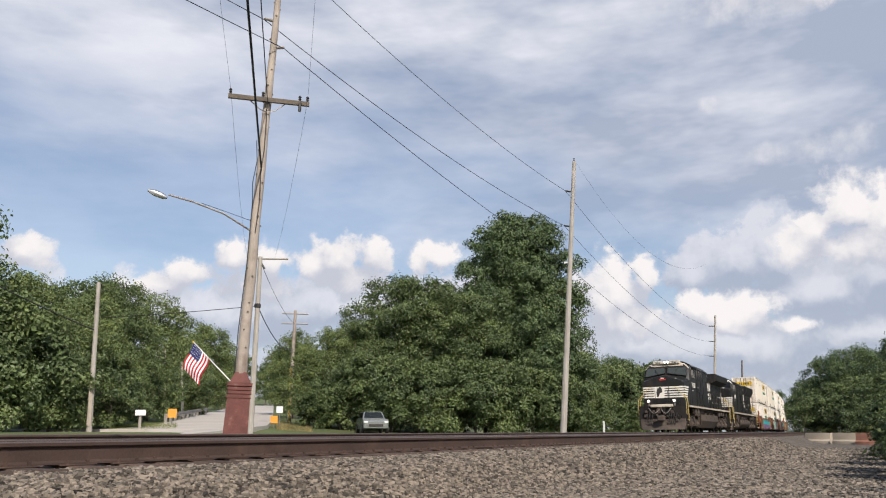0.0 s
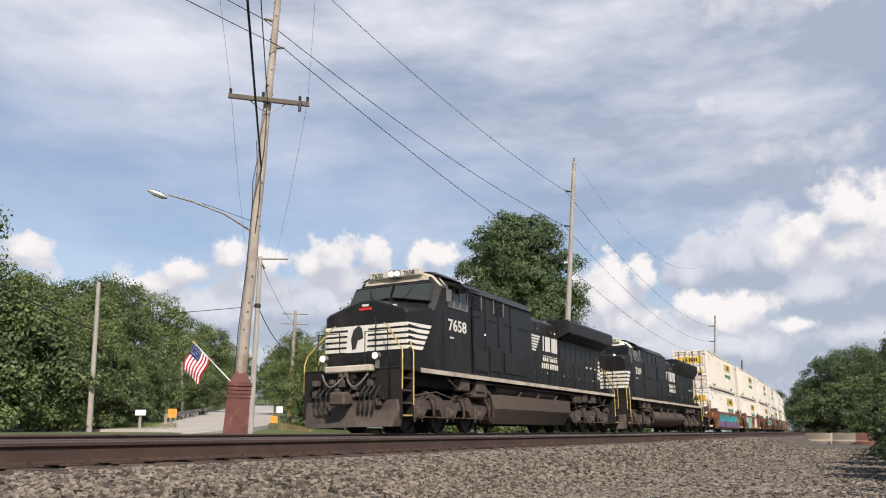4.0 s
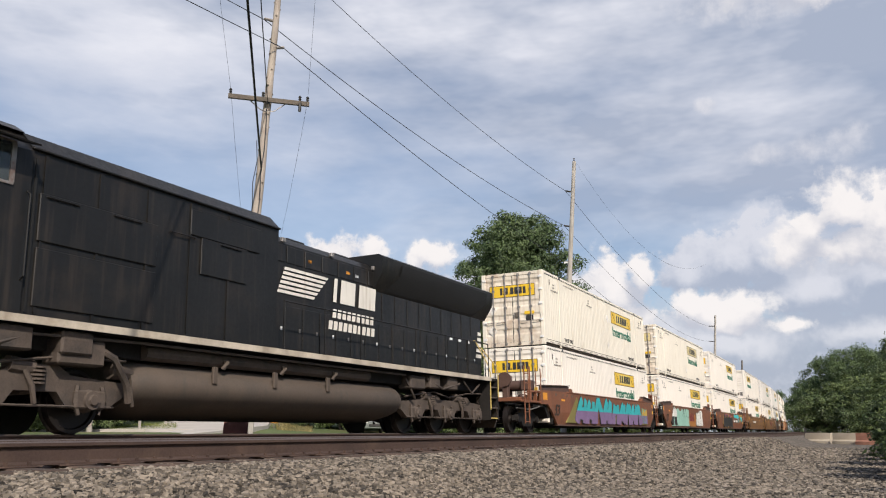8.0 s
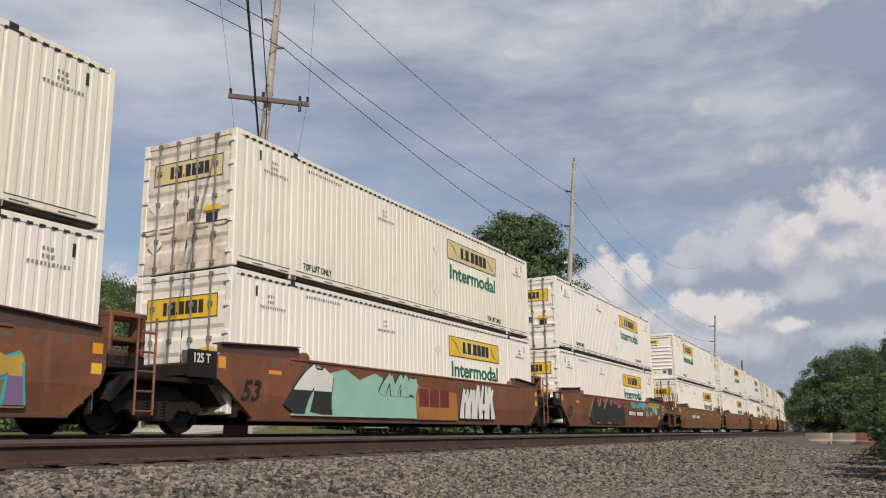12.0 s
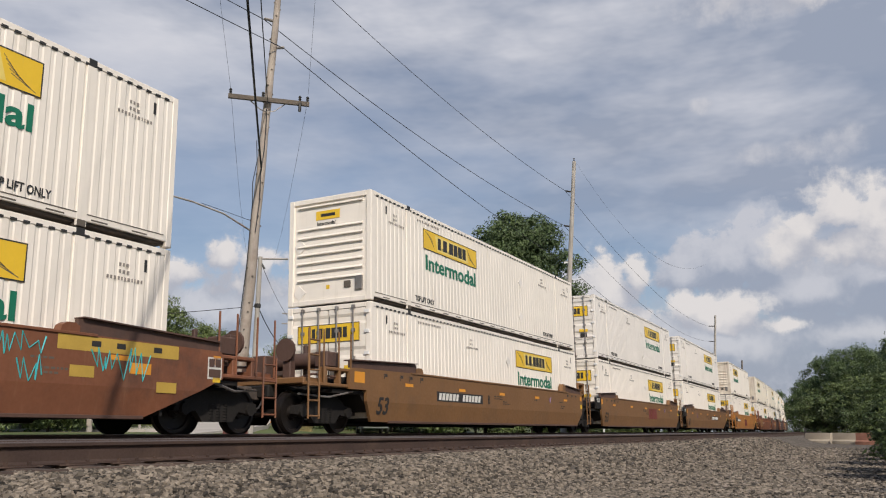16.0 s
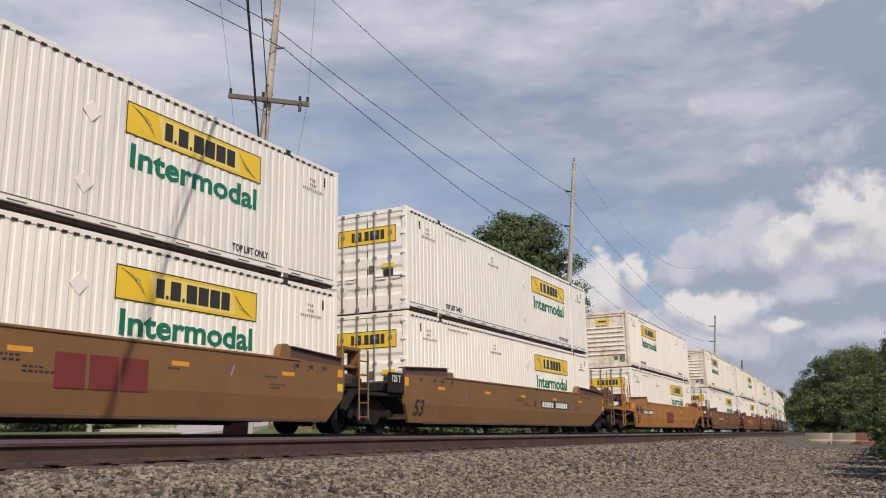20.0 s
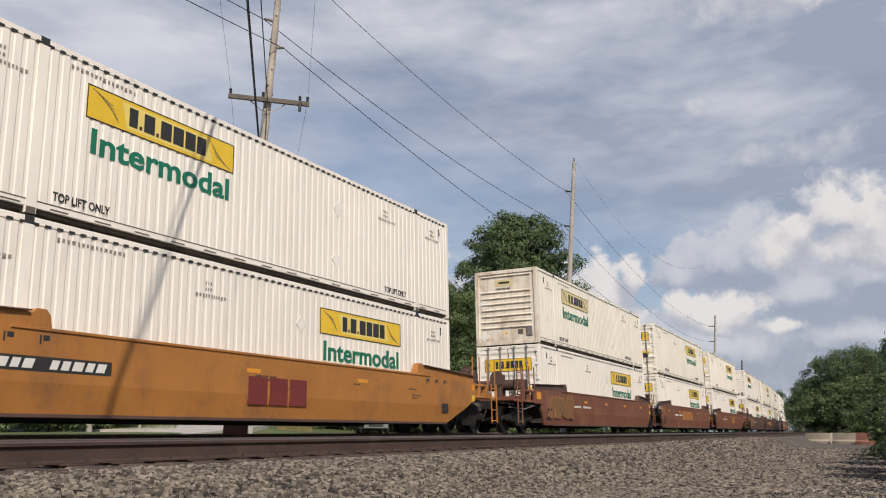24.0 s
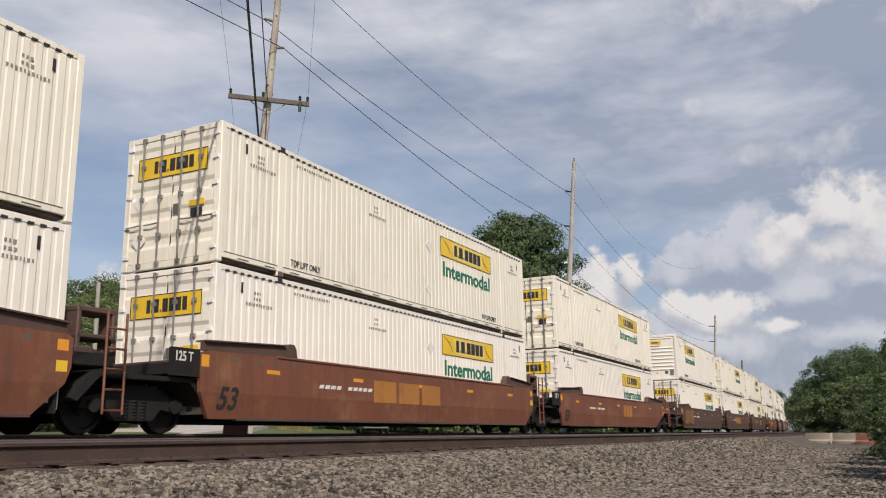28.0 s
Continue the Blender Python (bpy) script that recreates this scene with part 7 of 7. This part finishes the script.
# ---- clouds: a far backdrop that drifts slowly ----
def make_clouds():
    R = 3800.0
    b = Build()
    az = [-80 + 2 * i for i in range(56)]
    el = [-1.5 + 1.5 * j for j in range(36)]
    for e in el:
        for a in az:
            b.v.append((R * math.sin(radians(a)) * math.cos(radians(e)), R * math.cos(radians(a)) * math.cos(radians(e)), R * math.sin(radians(e))))
    n = len(az)
    for j in range(len(el) - 1):
        for i in range(n - 1):
            b.f.append((j * n + i, j * n + i + 1, (j + 1) * n + i + 1, (j + 1) * n + i))
    me = bpy.data.meshes.new("cloud_backdrop")
    me.from_pydata(b.v, [], b.f)
    uv = me.uv_layers.new(name="sky")
    flat = []
    for f in b.f:
        for i in f:
            flat += [az[i % n] / 100, el[i // n] / 100]
    uv.data.foreach_set("uv", flat)
    m = bpy.data.materials.new("clouds")
    m.use_nodes = True
    nt = m.node_tree
    nt.nodes.remove(nt.nodes["Principled BSDF"])
    uvn = nt.nodes.new("ShaderNodeUVMap")
    uvn.uv_map = "sky"
    co = uvn.outputs[0]

    def op(kind, a, c=None):
        k = nt.nodes.new("ShaderNodeMath")
        k.operation = kind
        for i, v in enumerate((a, c)):
            if v is None:
                continue
            if isinstance(v, bpy.types.NodeSocket):
                nt.links.new(v, k.inputs[i])
            else:
                k.inputs[i].default_value = v
        return k.outputs[0]

    sep = nt.nodes.new("ShaderNodeSeparateXYZ")
    nt.links.new(co, sep.inputs[0])
    U, V = sep.outputs[0], sep.outputs[1]
    warp = nd(nt, "ShaderNodeTexNoise", Scale=22.0, Detail=6.0, Roughness=0.55)
    nt.links.new(co, warp.inputs["Vector"])
    drift = mixv(nt, co, warp.outputs["Color"], .016)
    puff = noise_of(nt, co, 60.0, 7.0, 0.6)

    def billow(at, scale, detail):
        """Rounded knobs: the inverse of the distance to scattered points, at several sizes."""
        k = nd(nt, "ShaderNodeTexVoronoi", Scale=scale, Detail=detail, Roughness=0.55)
        k.feature = "SMOOTH_F1"
        k.inputs["Smoothness"].default_value = 0.35
        k.normalize = True
        nt.links.new(at, k.inputs["Vector"])
        return op("SUBTRACT", .55, k.outputs["Distance"])

    def heap(places, ruffle, up=(0.0, 0.0), grow=1.0):
        """A soft field of ellipses (azimuth, elevation, half widths in degrees) with a knobbly edge."""
        sh = nt.nodes.new("ShaderNodeVectorMath")
        sh.operation = "ADD"
        nt.links.new(drift, sh.inputs[0])
        sh.inputs[1].default_value = (*up, 0)
        sp = nt.nodes.new("ShaderNodeSeparateXYZ")
        nt.links.new(sh.outputs[0], sp.inputs[0])
        field = None
        for a, e, wa, we in [(p, q, u * grow, v * grow) for p, q, u, v in places]:
            dx = op("DIVIDE", op("SUBTRACT", sp.outputs[0], a / 100), wa / 100)
            dy = op("DIVIDE", op("SUBTRACT", sp.outputs[1], e / 100), we / 100)
            d = op("SUBTRACT", 1.0, op("SQRT", op("ADD", op("MULTIPLY", dx, dx), op("MULTIPLY", dy, dy))))
            if field is None:
                field = d
            else:
                k = nt.nodes.new("ShaderNodeMath")
                k.operation = "SMOOTH_MAX"
                nt.links.new(field, k.inputs[0])
                nt.links.new(d, k.inputs[1])
                k.inputs[2].default_value = .25
                field = k.outputs[0]
        knobs = op("ADD", billow(sh.outputs[0], 38.0, 3.0), op("MULTIPLY", billow(sh.outputs[0], 110.0, 2.0), .35))
        return op("ADD", field, op("MULTIPLY", knobs, ruffle))

    right = [(-1.5, 13.2, 1.9, 1.7), (.6, 12.6, 2.2, 2.0), (-3.3, 12.3, 1.5, 1.3), (-4.4, 11.2, 1.3, 1.0), (-.5, 11.0, 3.5, 1.6), (2.5, 12.0, 2.5, 2.2), (-3.6, 27.4, 3.4, 1.2)]
    heaps = [(-15.9, 9.2, 1.9, 1.6), (-17.3, 8.6, 1.6, 1.8), (-14.2, 10.2, .9, 1.0), (-15.5, 7.2, 2.4, 1.4), (-10.6, 7.7, 1.4, 1.0), (-7.6, 7.8, 1.4, .9), (-5.3, 6.3, 1.2, .45), (-9.0, 7.0, 2.2, .8),
             (-41.6, 11.0, 1.1, 1.0), (-44.2, 9.9, 1.5, .9), (-46.2, 8.9, 1.5, .7), (-34.8, 11.4, 1.6, 1.2), (-32.4, 11.4, 1.3, 1.2), (-36.3, 10.8, 1.0, .9), (-33.3, 10.1, 2.8, 1.0), (-28.0, 11.4, 1.2, .9), (-29.4, 10.9, .8, .6),
             (-39.3, 10.9, 1.0, .9), (-40.3, 9.4, 2.8, 1.0), (-54.4, 10.7, 1.2, 1.0)]
    soft = [(-6.0, 17.3, 1.3, .7), (-3.2, 17.4, 1.1, .8), (-.9, 17.3, 1.5, 1.0), (-6.0, 26.8, 5.0, 1.4), (-9.4, 20.6, .7, .5)]
    banks = [(-8.3, 10.7, 4.0, 2.4), (-10.8, 10.2, 2.4, 1.7), (-5.6, 11.0, 3.0, 2.3), (-4.0, 8.6, 7.0, 2.2), (.5, 9.2, 4.5, 2.4), (-1.6, 5.8, 7, 2.2), (-14.4, 5.6, 6, 2.2), (-8.8, 5.2, 7, 2.2), (-34.6, 8.2, 14, 2.4), (-42.7, 7.6, 8, 2.0)]
    white = op("MAXIMUM", heap(heaps, 1.0, grow=1.4), heap(right, .9, grow=1.3))
    white_up = op("MAXIMUM", heap(heaps, 1.0, (.003, .014), 1.4), heap(right, .9, (.003, .014), 1.3))
    faint = heap(soft, 1.2)
    grey = heap(banks, 1.0)
    grey_up = heap(banks, 1.0, (.004, .016))
    curl = noise_of(nt, drift, 26.0, 8.0, 0.62)
    ruff = op("ADD", op("MULTIPLY", op("SUBTRACT", puff, .5), 1.5), op("MULTIPLY", op("SUBTRACT", curl, .5), 2.4))
    white_mask = smooth(nt, op("ADD", white, ruff), .1, .75)
    faint_mask = smooth(nt, op("ADD", faint, op("MULTIPLY", op("SUBTRACT", puff, .5), 1.4)), .0, 1.1, 0.0, .7)
    grey_mask = smooth(nt, op("ADD", grey, ruff), -.1, .6, 0.0, .9)
    lit = op("ADD", op("SUBTRACT", white, white_up), op("MULTIPLY", op("SUBTRACT", curl, .5), 2.6))
    white_col = mixc(nt, smooth(nt, op("ADD", lit, op("MULTIPLY", op("ADD", U, .36), .9)), -.25, 1.0), (.54, .57, .64), (.91, .885, .86))
    faint_col = mixc(nt, ramp(nt, puff, .35, .65), (.56, .59, .66), (.8, .8, .82))
    grey_lit = op("ADD", op("SUBTRACT", grey, grey_up), op("MULTIPLY", op("SUBTRACT", curl, .5), 1.8))
    grey_col = mixc(nt, smooth(nt, grey_lit, -.3, .7), (.4, .45, .55), (.74, .75, .79))
    haze_mask = smooth(nt, op("ADD", V, op("MULTIPLY", op("SUBTRACT", puff, .5), .06)), .035, .115, .92, 0.0)
    # high thin streaks
    mp = nt.nodes.new("ShaderNodeMapping")
    nt.links.new(co, mp.inputs[0])
    mp.inputs["Rotation"].default_value = (0, 0, radians(-12))
    mp.inputs["Scale"].default_value = (2.4, 7.0, 1)
    veil = noise_of(nt, mp.outputs[0], 1.3, 7.0, 0.5)
    veil2 = noise_of(nt, mp.outputs[0], 3.4, 6.0, 0.55)
    high = op("ADD", op("MULTIPLY", veil, .7), op("MULTIPLY", veil2, .3))
    lift = op("ADD", high, op("MULTIPLY", op("SUBTRACT", V, .165), 1.5))
    side = op("ADD", lift, op("MULTIPLY", op("ADD", U, .3), .45))
    veil_mask = ramp(nt, side, .4, .66, 0.26, .95)
    tone = op("ADD", noise_of(nt, mp.outputs[0], 2.0, 5.0), op("MULTIPLY", op("ADD", U, .3), -.3))
    veil_col = mixc(nt, ramp(nt, tone, .38, .62), (.4, .46, .57), (.8, .82, .87))
    col = mixc(nt, haze_mask, veil_col, (.56, .6, .68))
    col = mixc(nt, faint_mask, mixc(nt, grey_mask, col, grey_col), faint_col)
    col = mixc(nt, white_mask, col, white_col)
    mask = op("MAXIMUM", op("MAXIMUM", op("MAXIMUM", white_mask, faint_mask), op("MAXIMUM", grey_mask, haze_mask)), veil_mask)
    em = nd(nt, "ShaderNodeEmission", Strength=0.88)
    nt.links.new(col, em.inputs[0])
    tr = nt.nodes.new("ShaderNodeBsdfTransparent")
    mx = nt.nodes.new("ShaderNodeMixShader")
    nt.links.new(mask, mx.inputs[0])
    nt.links.new(tr.outputs[0], mx.inputs[1])
    nt.links.new(em.outputs[0], mx.inputs[2])
    nt.links.new(mx.outputs[0], nt.nodes["Material Output"].inputs[0])
    return tagged(part("backdrop", me, m), "drifting white cumulus and thin grey high clouds", "clouds", kind="structure")


clouds = make_clouds()


# ---- what moves ----
def motions():
    steps = [2.0 * i for i in range(15)]
    for ob, s, z in MOVING:
        walk(ob, [(t, on_track(s - SPEED * (t - 15)) @ Matrix.Translation((0, 0, z))) for t in steps])
    # wheels roll: one row each fifteenth of a second
    wheels = [o for o in scene.objects if o.name.split(".")[0] == "wheelset"]
    for w in wheels:
        y, r = w.location.y, w.location.z
        turn = math.degrees(SPEED / 15 / r)
        walk(w, [(i / 15, pose(0, y, r, turn * i)) for i in range(421)])
    walk(clouds, [(0.0, pose(0, 0, 0)), (28.0, pose(0, 0, 0, 0, 0, 1.0))])


motions()
